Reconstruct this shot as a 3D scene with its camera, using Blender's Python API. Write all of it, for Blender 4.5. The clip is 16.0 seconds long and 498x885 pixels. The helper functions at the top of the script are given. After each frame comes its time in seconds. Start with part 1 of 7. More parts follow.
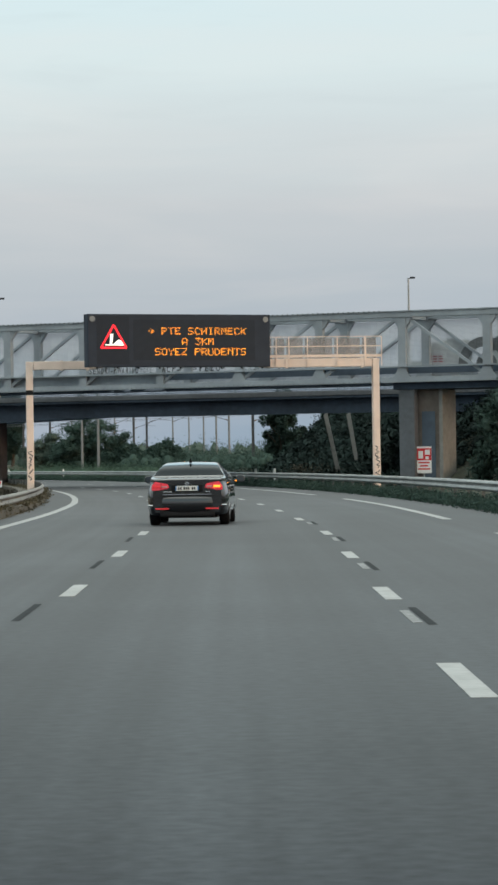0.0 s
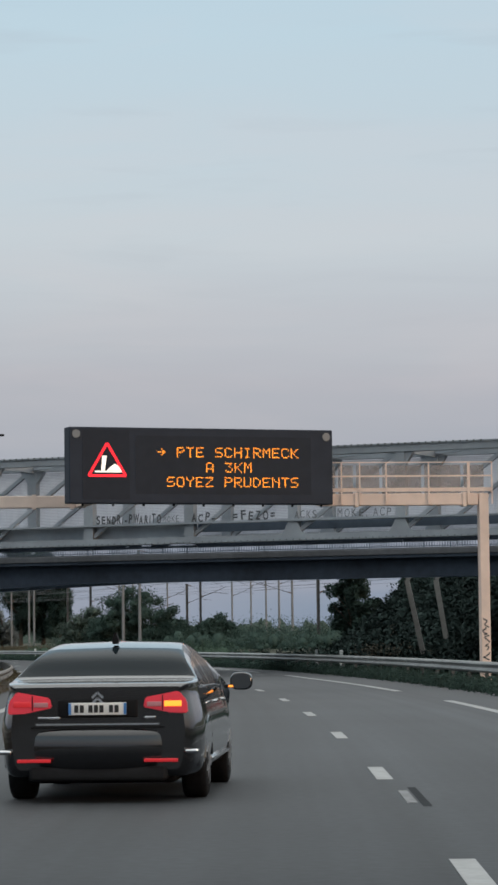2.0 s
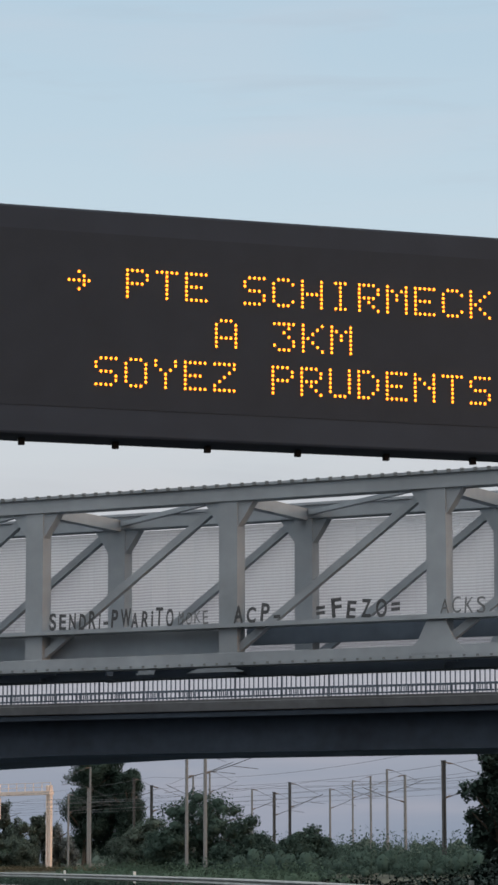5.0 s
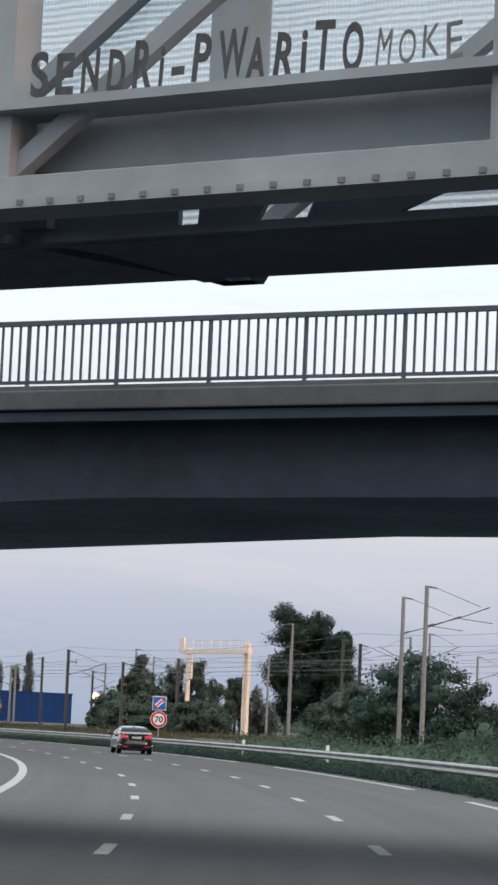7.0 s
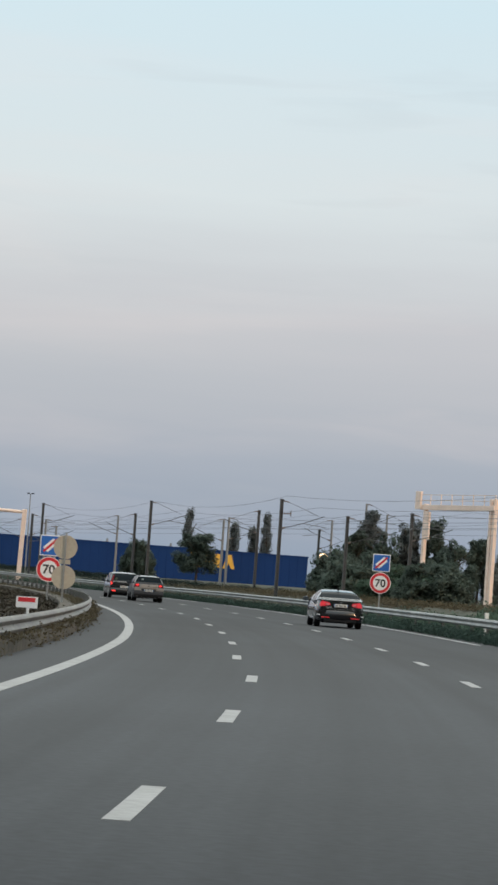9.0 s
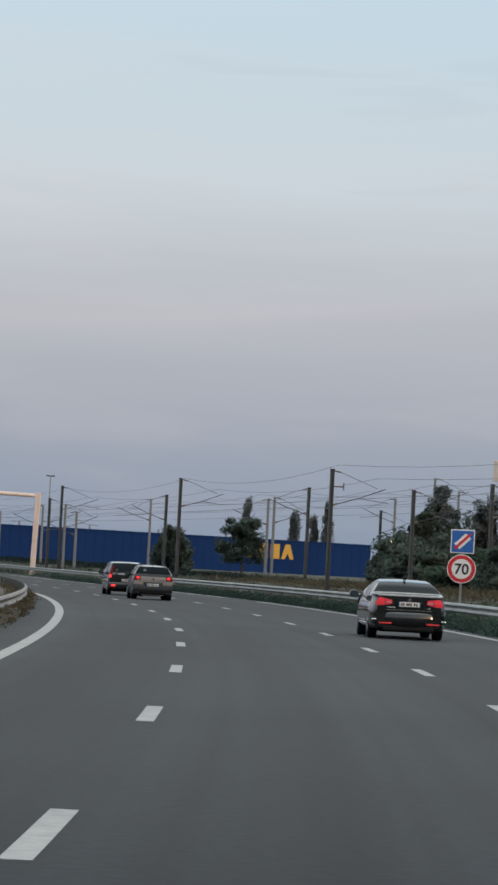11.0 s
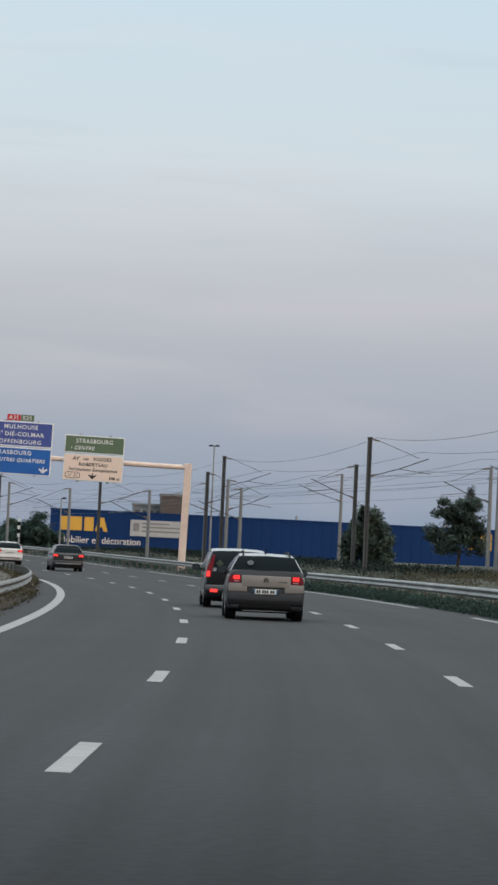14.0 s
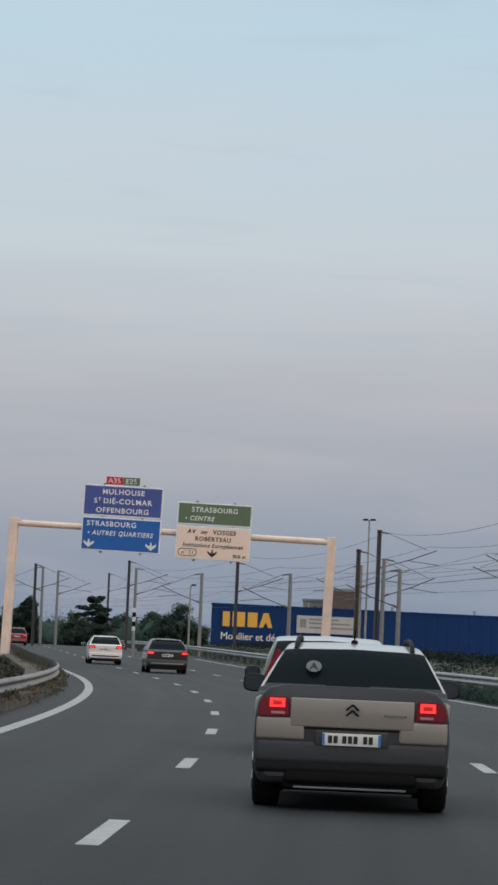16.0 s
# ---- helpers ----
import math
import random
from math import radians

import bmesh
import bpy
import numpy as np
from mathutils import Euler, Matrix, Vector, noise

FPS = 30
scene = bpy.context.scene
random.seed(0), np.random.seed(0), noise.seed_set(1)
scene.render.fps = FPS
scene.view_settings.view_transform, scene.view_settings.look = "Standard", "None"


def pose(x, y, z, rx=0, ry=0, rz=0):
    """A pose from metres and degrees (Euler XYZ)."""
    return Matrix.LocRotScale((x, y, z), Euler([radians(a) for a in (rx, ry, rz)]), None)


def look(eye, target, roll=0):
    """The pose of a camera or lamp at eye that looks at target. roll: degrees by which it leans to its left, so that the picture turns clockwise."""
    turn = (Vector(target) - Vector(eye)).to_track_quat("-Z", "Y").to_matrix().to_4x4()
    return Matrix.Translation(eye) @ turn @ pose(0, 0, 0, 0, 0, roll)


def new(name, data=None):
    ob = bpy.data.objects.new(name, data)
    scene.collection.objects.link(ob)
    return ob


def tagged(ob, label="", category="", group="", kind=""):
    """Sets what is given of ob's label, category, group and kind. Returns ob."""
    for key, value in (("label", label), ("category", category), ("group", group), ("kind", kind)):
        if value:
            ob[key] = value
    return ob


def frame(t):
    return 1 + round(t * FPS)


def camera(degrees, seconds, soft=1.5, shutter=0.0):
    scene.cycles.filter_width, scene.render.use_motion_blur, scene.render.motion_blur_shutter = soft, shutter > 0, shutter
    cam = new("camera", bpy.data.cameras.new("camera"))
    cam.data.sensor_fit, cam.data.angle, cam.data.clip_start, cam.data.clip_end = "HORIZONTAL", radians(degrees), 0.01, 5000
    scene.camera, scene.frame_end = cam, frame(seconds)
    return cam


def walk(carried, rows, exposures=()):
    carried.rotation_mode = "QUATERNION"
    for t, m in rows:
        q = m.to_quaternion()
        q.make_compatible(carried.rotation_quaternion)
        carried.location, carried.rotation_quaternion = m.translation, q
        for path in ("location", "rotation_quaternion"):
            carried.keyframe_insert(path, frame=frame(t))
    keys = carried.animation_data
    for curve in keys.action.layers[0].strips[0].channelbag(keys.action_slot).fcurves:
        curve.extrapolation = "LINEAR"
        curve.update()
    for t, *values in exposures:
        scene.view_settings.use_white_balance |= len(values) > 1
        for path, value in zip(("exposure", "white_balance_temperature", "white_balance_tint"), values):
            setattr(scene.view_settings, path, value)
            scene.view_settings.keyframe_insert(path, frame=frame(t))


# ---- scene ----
cam = camera(9.70, 16.0, soft=2.8)

# Seconds, eye x and y, then yaw to the left, pitch up and roll in degrees.
ROWS = [
    (0.0, 0.139, -0.964, 0.850, 0.367, -0.858),
    (0.5, 0.181, 8.900, 1.412, 2.142, -0.886),
    (1.0, 0.225, 18.905, 1.753, 2.637, -0.944),
    (1.5, 0.218, 29.037, 1.933, 3.580, -0.874),
    (2.0, 0.130, 39.277, 2.209, 3.864, -0.690),
    (2.5, -0.042, 49.578, 2.585, 4.308, -0.371),
    (3.0, -0.327, 59.920, 2.973, 4.744, 0.000),
    (3.5, -0.723, 70.289, 3.368, 5.399, 0.130),
    (3.7, -0.903, 74.431, 3.520, 5.719, 0.092),
    (5.8, -3.394, 117.493, 4.813, 8.832, 0.352),
    (6.0, -3.764, 121.577, 5.302, 8.515, 1.139),
    (6.5, -4.780, 131.797, 6.862, 6.916, 1.186),
    (7.0, -5.903, 142.058, 8.642, 5.614, 2.459),
    (7.5, -7.185, 152.308, 10.325, 4.414, 3.256),
    (8.0, -8.639, 162.527, 11.684, 3.511, 3.909),
    (8.5, -10.249, 172.714, 12.579, 3.040, 4.163),
    (8.7, -10.935, 176.784, 12.943, 2.870, 4.167),
    (10.8, -19.408, 219.499, 14.662, 2.593, 3.090),
    (11.0, -20.262, 223.591, 14.549, 2.520, 2.943),
    (11.5, -22.454, 233.813, 14.372, 2.087, 2.543),
    (12.0, -24.773, 243.991, 14.730, 1.746, 2.433),
    (12.5, -27.231, 254.092, 15.577, 1.378, 2.663),
    (13.0, -29.807, 264.083, 16.610, 1.247, 2.655),
    (13.5, -32.477, 273.950, 17.771, 1.522, 2.740),
    (14.0, -35.231, 283.693, 18.889, 2.207, 2.580),
    (14.5, -38.061, 293.315, 19.879, 2.737, 2.355),
    (15.0, -40.960, 302.833, 20.807, 3.431, 2.340),
    (15.5, -43.944, 312.259, 21.640, 3.809, 2.344),
    (16.0, -47.007, 321.614, 22.461, 3.963, 2.462),
]
EYE_Z = 1.437


def aim(x, y, yaw, pitch, roll):
    a, b = radians(yaw), radians(pitch)
    way = Vector((-math.sin(a) * math.cos(b), math.cos(a) * math.cos(b), math.sin(b)))
    eye = Vector((x, y, EYE_Z))
    return look(eye, eye + 100 * way, roll)


walk(cam, [(t, aim(x, y, a, b, c)) for t, x, y, a, b, c in ROWS],
     [(0.0, 0.33, 6450, 0), (0.5, 0.28, 6450, 1), (1.5, 0.05, 6420, 6), (3.5, -0.1, 6330, 9), (5.8, 0.18, 6600, 11), (6.5, 0.42, 6420, 11), (7.0, 0.62, 6540, 11), (7.5, 0.58, 6500, 12), (8.0, 0.53, 6580, 8),
      (8.5, 0.38, 6600, 6), (10.8, 0.02, 6380, 8), (12.0, 0.02, 6320, 8), (12.5, 0.07, 6320, 8), (13.4, 0.2, 6320, 7), (14.5, -0.01, 6300, 7), (16.0, -0.08, 6280, 8)])


# ---------------------------------------------------------------- light
def lin(r, g, b):
    """Linear colour from 0..255 display values."""
    return tuple(((v / 255 + 0.055) / 1.055) ** 2.4 if v > 10 else v / 255 / 12.92 for v in (r, g, b))


def build_world():
    world = bpy.data.worlds.new("dusk")
    scene.world = world
    world.use_nodes = True
    nt = world.node_tree
    nt.nodes.clear()
    out = nt.nodes.new("ShaderNodeOutputWorld")
    sky = nt.nodes.new("ShaderNodeTexSky")
    sky.sky_type, sky.sun_disc = "NISHITA", False
    sky.sun_elevation, sky.sun_rotation = radians(5), radians(118)
    sky.dust_density = 3.0
    bg_sky = nt.nodes.new("ShaderNodeBackground")
    bg_sky.inputs["Strength"].default_value = 0.05
    nt.links.new(sky.outputs[0], bg_sky.inputs["Color"])
    # Thin evening haze and veil cloud: a band by height over the horizon.
    tc = nt.nodes.new("ShaderNodeTexCoord")
    sep = nt.nodes.new("ShaderNodeSeparateXYZ")
    nt.links.new(tc.outputs["Generated"], sep.inputs[0])
    mp = nt.nodes.new("ShaderNodeMapping")
    mp.inputs["Scale"].default_value = (2.2, 2.2, 26.0)
    nt.links.new(tc.outputs["Generated"], mp.inputs[0])
    noi = nt.nodes.new("ShaderNodeTexNoise")
    noi.inputs["Scale"].default_value, noi.inputs["Detail"].default_value = 3.0, 4.0
    nt.links.new(mp.outputs[0], noi.inputs["Vector"])
    add = nt.nodes.new("ShaderNodeMath")
    add.operation = "MULTIPLY_ADD"
    add.inputs[1].default_value = 0.022
    nt.links.new(noi.outputs["Fac"], add.inputs[0])
    nt.links.new(sep.outputs["Z"], add.inputs[2])
    rng = nt.nodes.new("ShaderNodeMapRange")
    rng.inputs["From Min"].default_value, rng.inputs["From Max"].default_value = 0.011, 0.411
    nt.links.new(add.outputs[0], rng.inputs["Value"])
    ramp = nt.nodes.new("ShaderNodeValToRGB")
    stops = [(0.0, (137, 151, 171)), (0.10, (150, 159, 178)), (0.22, (176, 175, 188)), (0.34, (195, 200, 209)),
             (0.52, (188, 206, 219)), (0.78, (170, 195, 213)), (1.0, (204, 205, 203))]
    els = ramp.color_ramp.elements
    while len(els) < len(stops):
        els.new(0.5)
    for e, (p, c) in zip(els, stops):
        e.position, e.color = p, (*lin(*c), 1)
    nt.links.new(rng.outputs[0], ramp.inputs[0])
    bg = nt.nodes.new("ShaderNodeBackground")
    # The veil is brighter overhead than near the horizon.
    lift = nt.nodes.new("ShaderNodeMapRange")
    lift.inputs["From Min"].default_value, lift.inputs["From Max"].default_value = 0.3, 0.9
    lift.inputs["To Min"].default_value, lift.inputs["To Max"].default_value = 0.95, 2.2
    nt.links.new(sep.outputs["Z"], lift.inputs["Value"])
    nt.links.new(lift.outputs[0], bg.inputs["Strength"])
    # faint pinkish wisps of cloud, drawn out level
    mp2 = nt.nodes.new("ShaderNodeMapping")
    mp2.inputs["Scale"].default_value, mp2.inputs["Location"].default_value = (3.0, 3.0, 15.0), (0.7, 0.2, 0.35)
    nt.links.new(tc.outputs["Generated"], mp2.inputs[0])
    wisp = nt.nodes.new("ShaderNodeTexNoise")
    wisp.inputs["Scale"].default_value, wisp.inputs["Detail"].default_value, wisp.inputs["Distortion"].default_value = 2.6, 5.0, 0.6
    nt.links.new(mp2.outputs[0], wisp.inputs["Vector"])
    wr = nt.nodes.new("ShaderNodeMapRange")
    wr.inputs["From Min"].default_value, wr.inputs["From Max"].default_value = 0.48, 0.78
    wr.inputs["To Min"].default_value, wr.inputs["To Max"].default_value = 0.0, 0.2
    nt.links.new(wisp.outputs["Fac"], wr.inputs["Value"])
    cloud = nt.nodes.new("ShaderNodeMix")
    cloud.data_type = "RGBA"
    cloud.inputs["B"].default_value = (*lin(214, 200, 204), 1)
    nt.links.new(wr.outputs[0], cloud.inputs["Factor"])
    nt.links.new(ramp.outputs[0], cloud.inputs["A"])
    # thin greyer streaks among them
    mp3 = nt.nodes.new("ShaderNodeMapping")
    mp3.inputs["Scale"].default_value, mp3.inputs["Location"].default_value = (6.0, 6.0, 52.0), (0.3, 0.9, 0.1)
    nt.links.new(tc.outputs["Generated"], mp3.inputs[0])
    streak = nt.nodes.new("ShaderNodeTexNoise")
    streak.inputs["Scale"].default_value, streak.inputs["Detail"].default_value, streak.inputs["Distortion"].default_value = 2.0, 5.0, 0.4
    nt.links.new(mp3.outputs[0], streak.inputs["Vector"])
    sr = nt.nodes.new("ShaderNodeMapRange")
    sr.inputs["From Min"].default_value, sr.inputs["From Max"].default_value = 0.57, 0.75
    sr.inputs["To Min"].default_value, sr.inputs["To Max"].default_value = 0.0, 0.2
    nt.links.new(streak.outputs["Fac"], sr.inputs["Value"])
    veil = nt.nodes.new("ShaderNodeMix")
    veil.data_type = "RGBA"
    veil.inputs["B"].default_value = (*lin(168, 172, 184), 1)
    nt.links.new(sr.outputs[0], veil.inputs["Factor"])
    nt.links.new(cloud.outputs["Result"], veil.inputs["A"])
    nt.links.new(veil.outputs["Result"], bg.inputs["Color"])
    both = nt.nodes.new("ShaderNodeAddShader")
    nt.links.new(bg_sky.outputs[0], both.inputs[0])
    nt.links.new(bg.outputs[0], both.inputs[1])
    nt.links.new(both.outputs[0], out.inputs[0])


build_world()
sun_data = bpy.data.lights.new("sun", "SUN")
sun_data.energy, sun_data.angle, sun_data.color = 0.6, radians(10), (1.0, 0.62, 0.42)
sun = new("sun", sun_data)
sun.matrix_world = look((0, 0, 60), (-88, 47, 60 - 9))


# ---------------------------------------------------------------- materials
def mat(name, colour, rough=0.6, metal=0.0, grain=0.0, scale=8.0, big=0.0, big_scale=0.4, bump=0.0, bump_scale=30.0,
        random_hue=0.0, coat=0.0, emit=0.0, dark=None, spec=0.5):
    """A surface with fine grain, large stains and relief, in object space."""
    m = bpy.data.materials.new(name)
    m.use_nodes = True
    nt = m.node_tree
    b = nt.nodes["Principled BSDF"]
    b.inputs["Roughness"].default_value = rough
    b.inputs["Metallic"].default_value = metal
    b.inputs["Specular IOR Level"].default_value = spec
    if coat:
        b.inputs["Coat Weight"].default_value = coat
        b.inputs["Coat Roughness"].default_value = 0.06
    tc = nt.nodes.new("ShaderNodeTexCoord")
    geo = nt.nodes.new("ShaderNodeNewGeometry")
    rgb = nt.nodes.new("ShaderNodeRGB")
    rgb.outputs[0].default_value = (*colour, 1)
    last = rgb.outputs[0]

    def vary(last, sc, amount, detail):
        n = nt.nodes.new("ShaderNodeTexNoise")
        n.inputs["Scale"].default_value, n.inputs["Detail"].default_value = sc, detail
        nt.links.new(geo.outputs["Position"], n.inputs["Vector"])
        r = nt.nodes.new("ShaderNodeMapRange")
        r.inputs["From Min"].default_value, r.inputs["From Max"].default_value = 0.3, 0.7
        r.inputs["To Min"].default_value, r.inputs["To Max"].default_value = 1 - amount, 1 + amount
        nt.links.new(n.outputs["Fac"], r.inputs["Value"])
        mix = nt.nodes.new("ShaderNodeMix")
        mix.data_type, mix.blend_type = "RGBA", "MULTIPLY"
        mix.inputs["Factor"].default_value = 1.0
        nt.links.new(last, mix.inputs["A"])
        nt.links.new(r.outputs[0], mix.inputs["B"])
        return mix.outputs["Result"]

    if grain:
        last = vary(last, scale, grain, 6)
    if big:
        last = vary(last, big_scale, big, 3)
    if random_hue:
        info = nt.nodes.new("ShaderNodeNewGeometry")
        r = nt.nodes.new("ShaderNodeMapRange")
        r.inputs["To Min"].default_value, r.inputs["To Max"].default_value = 1 - random_hue, 1 + random_hue
        nt.links.new(info.outputs["Random Per Island"], r.inputs["Value"])
        mix = nt.nodes.new("ShaderNodeMix")
        mix.data_type, mix.blend_type = "RGBA", "MULTIPLY"
        mix.inputs["Factor"].default_value = 1.0
        nt.links.new(last, mix.inputs["A"])
        nt.links.new(r.outputs[0], mix.inputs["B"])
        last = mix.outputs["Result"]
    nt.links.new(last, b.inputs["Base Color"])
    if bump:
        n = nt.nodes.new("ShaderNodeTexNoise")
        n.inputs["Scale"].default_value, n.inputs["Detail"].default_value = bump_scale, 5
        nt.links.new(geo.outputs["Position"], n.inputs["Vector"])
        bp = nt.nodes.new("ShaderNodeBump")
        bp.inputs["Strength"].default_value, bp.inputs["Distance"].default_value = bump, 0.02
        nt.links.new(n.outputs["Fac"], bp.inputs["Height"])
        nt.links.new(bp.outputs[0], b.inputs["Normal"])
    if emit:
        b.inputs["Emission Color"].default_value = (*colour, 1)
        b.inputs["Emission Strength"].default_value = emit
    return m


M = {}
M["asphalt"] = mat("asphalt", (0.0335, 0.0376, 0.0432), 0.8, spec=0.0, grain=0.2, scale=9.0, big=0.13, big_scale=0.16, bump=0.12, bump_scale=60)
def lane_wear(m):
    """Faint long bands of polish and dirt that follow the lanes."""
    nt = m.node_tree
    b = nt.nodes["Principled BSDF"]
    uv = nt.nodes.new("ShaderNodeUVMap")
    uv.uv_map = "along"
    last = b.inputs["Base Color"].links[0].from_socket
    for scale, amount in (((0.85, 0.006, 1), 0.24), ((3.2, 0.02, 1), 0.14), ((0.3, 0.03, 1), 0.16)):
        mp = nt.nodes.new("ShaderNodeMapping")
        mp.inputs["Scale"].default_value = scale
        nt.links.new(uv.outputs[0], mp.inputs[0])
        n = nt.nodes.new("ShaderNodeTexNoise")
        n.inputs["Scale"].default_value, n.inputs["Detail"].default_value = 1.0, 2
        nt.links.new(mp.outputs[0], n.inputs["Vector"])
        r = nt.nodes.new("ShaderNodeMapRange")
        r.inputs["From Min"].default_value, r.inputs["From Max"].default_value = 0.3, 0.7
        r.inputs["To Min"].default_value, r.inputs["To Max"].default_value = 1 - amount, 1 + amount
        nt.links.new(n.outputs["Fac"], r.inputs["Value"])
        mix = nt.nodes.new("ShaderNodeMix")
        mix.data_type, mix.blend_type = "RGBA", "MULTIPLY"
        mix.inputs["Factor"].default_value = 1.0
        nt.links.new(last, mix.inputs["A"])
        nt.links.new(r.outputs[0], mix.inputs["B"])
        last = mix.outputs["Result"]
    # brightness along the road put into the colour: lighter at first, darker past the bridges
    sep = nt.nodes.new("ShaderNodeSeparateXYZ")
    nt.links.new(uv.outputs[0], sep.inputs[0])
    along = nt.nodes.new("ShaderNodeMapRange")
    along.inputs["From Min"].default_value, along.inputs["From Max"].default_value = 0, 400
    nt.links.new(sep.outputs["Y"], along.inputs["Value"])
    stretch_tone = nt.nodes.new("ShaderNodeValToRGB")
    stretches = ((18, 1.5), (60, 1.05), (100, 1.12), (170, 1.05), (205, 1.08), (250, 0.68), (280, 0.72), (308, 0.82), (335, 0.66), (365, 0.6))
    els = stretch_tone.color_ramp.elements
    while len(els) < len(stretches):
        els.new(0.5)
    for e, (at, tone) in zip(els, stretches):
        e.position, e.color = at / 400, (tone, tone, tone, 1)
    nt.links.new(along.outputs[0], stretch_tone.inputs[0])
    mix = nt.nodes.new("ShaderNodeMix")
    mix.data_type, mix.blend_type = "RGBA", "MULTIPLY"
    mix.inputs["Factor"].default_value = 1.0
    nt.links.new(last, mix.inputs["A"])
    nt.links.new(stretch_tone.outputs[0], mix.inputs["B"])
    nt.links.new(mix.outputs["Result"], b.inputs["Base Color"])
    # less sheen past the bridges
    r = nt.nodes.new("ShaderNodeMapRange")
    r.inputs["From Min"].default_value, r.inputs["From Max"].default_value = 150, 290
    r.inputs["To Min"].default_value, r.inputs["To Max"].default_value = 1.0, 0.66
    nt.links.new(sep.outputs["Y"], r.inputs["Value"])
    # the sheen that asphalt takes on where the eye grazes it
    gloss = nt.nodes.new("ShaderNodeBsdfGlossy")
    gloss.inputs["Roughness"].default_value = 0.5
    lw = nt.nodes.new("ShaderNodeLayerWeight")
    fr = nt.nodes.new("ShaderNodeMapRange")
    fr.inputs["From Min"].default_value, fr.inputs["From Max"].default_value = 0.82, 1.0
    fr.inputs["To Min"].default_value, fr.inputs["To Max"].default_value = 0.0, 0.19
    nt.links.new(lw.outputs["Facing"], fr.inputs["Value"])
    ms = nt.nodes.new("ShaderNodeMixShader")
    less = nt.nodes.new("ShaderNodeMath")
    less.operation = "MULTIPLY"
    nt.links.new(fr.outputs[0], less.inputs[0])
    nt.links.new(r.outputs[0], less.inputs[1])
    nt.links.new(less.outputs[0], ms.inputs[0])
    nt.links.new(b.outputs[0], ms.inputs[1])
    nt.links.new(gloss.outputs[0], ms.inputs[2])
    nt.links.new(ms.outputs[0], nt.nodes["Material Output"].inputs["Surface"])


lane_wear(M["asphalt"])
M["paint"] = mat("road_paint", (0.33, 0.335, 0.335), 0.7, grain=0.12, scale=9, big=0.12, big_scale=1.5, bump=0.2)
M["tar"] = mat("tar_patch", (0.031, 0.034, 0.037), 0.9, spec=0.1, grain=0.25, scale=12)
M["paint_worn"] = mat("worn_road_paint", (0.2, 0.205, 0.21), 0.75, grain=0.35, scale=14, big=0.2, big_scale=1.5, bump=0.2)
M["grass"] = mat("dry_grass", (0.042, 0.046, 0.03), 0.95, grain=0.45, scale=1.5, big=0.35, big_scale=0.12, bump=0.6, bump_scale=4)
M["verge"] = mat("verge_earth", (0.056, 0.052, 0.038), 0.95, grain=0.4, scale=2.5, big=0.3, big_scale=0.3, bump=0.6, bump_scale=6)
M["verge_dark"] = mat("dark_reserve_earth", (0.042, 0.037, 0.031), 0.95, grain=0.4, scale=2.5, big=0.3, big_scale=0.3, bump=0.6, bump_scale=6)
M["reserve_bank"] = mat("trodden_earth", (0.085, 0.076, 0.06), 0.95, grain=0.35, scale=3, big=0.3, big_scale=0.5, bump=0.5, bump_scale=8)
M["steel_grey"] = mat("grey_painted_steel", (0.27, 0.297, 0.325), 0.6, grain=0.06, scale=3, big=0.16, big_scale=0.5, bump=0.05)
# dark steel; on the truss underside it holds the shade as colour
M["steel_dark"] = mat("dark_and_shaded_steel", (0.075, 0.1, 0.135), 0.7, grain=0.1, scale=3, big=0.15, big_scale=0.5)
M["rivet"] = mat("steel_bolt_heads", (0.14, 0.15, 0.155), 0.6, grain=0.1, scale=9)
M["cream"] = mat("cream_painted_steel", (0.78, 0.62, 0.53), 0.55, grain=0.05, scale=3, big=0.08, big_scale=0.8, bump=0.04)
M["galv"] = mat("galvanised_steel", (0.27, 0.275, 0.27), 0.48, metal=0.35, grain=0.15, scale=3, big=0.2, big_scale=0.7)
M["rail_post"] = mat("dull_post_steel", (0.11, 0.11, 0.105), 0.6, metal=0.2, grain=0.2, scale=3)
M["rail_steel"] = mat("weathered_guardrail_steel", (0.2, 0.19, 0.175), 0.5, metal=0.25, grain=0.2, scale=2.5, big=0.2, big_scale=0.6)
M["concrete"] = mat("concrete", (0.22, 0.215, 0.205), 0.9, grain=0.12, scale=4, big=0.22, big_scale=0.35, bump=0.25, bump_scale=12)
# underside concrete: the shade under the deck is put into its dark colour
M["concrete_dark"] = mat("shaded_dark_concrete", (0.042, 0.06, 0.088), 0.92, grain=0.15, scale=3, big=0.25, big_scale=0.3, bump=0.2, bump_scale=10)
# soffit: pale blue in the colour stands in for veiling haze under the bridge
M["soffit_haze"] = mat("haze_lifted_soffit", (0.25, 0.36, 0.5), 0.9, grain=0.15, scale=3, big=0.25, big_scale=0.3)
M["column_brown"] = mat("stained_brown_concrete", (0.075, 0.06, 0.058), 0.92, grain=0.15, scale=3, big=0.25, big_scale=0.6)
M["concrete_grey"] = mat("weathered_grey_concrete", (0.115, 0.124, 0.138), 0.9, grain=0.12, scale=4, big=0.22, big_scale=0.35, bump=0.25, bump_scale=12)
M["concrete_warm"] = mat("brown_concrete", (0.145, 0.12, 0.105), 0.92, grain=0.15, scale=3, big=0.25, big_scale=0.6, bump=0.3, bump_scale=8)
M["panel_black"] = mat("matt_black_display", (0.026, 0.034, 0.05), 0.6, spec=0.2, grain=0.08, scale=2, big=0.1, big_scale=0.6)
M["panel_black2"] = mat("display_module", (0.021, 0.027, 0.039), 0.6, spec=0.2, grain=0.08, scale=3)
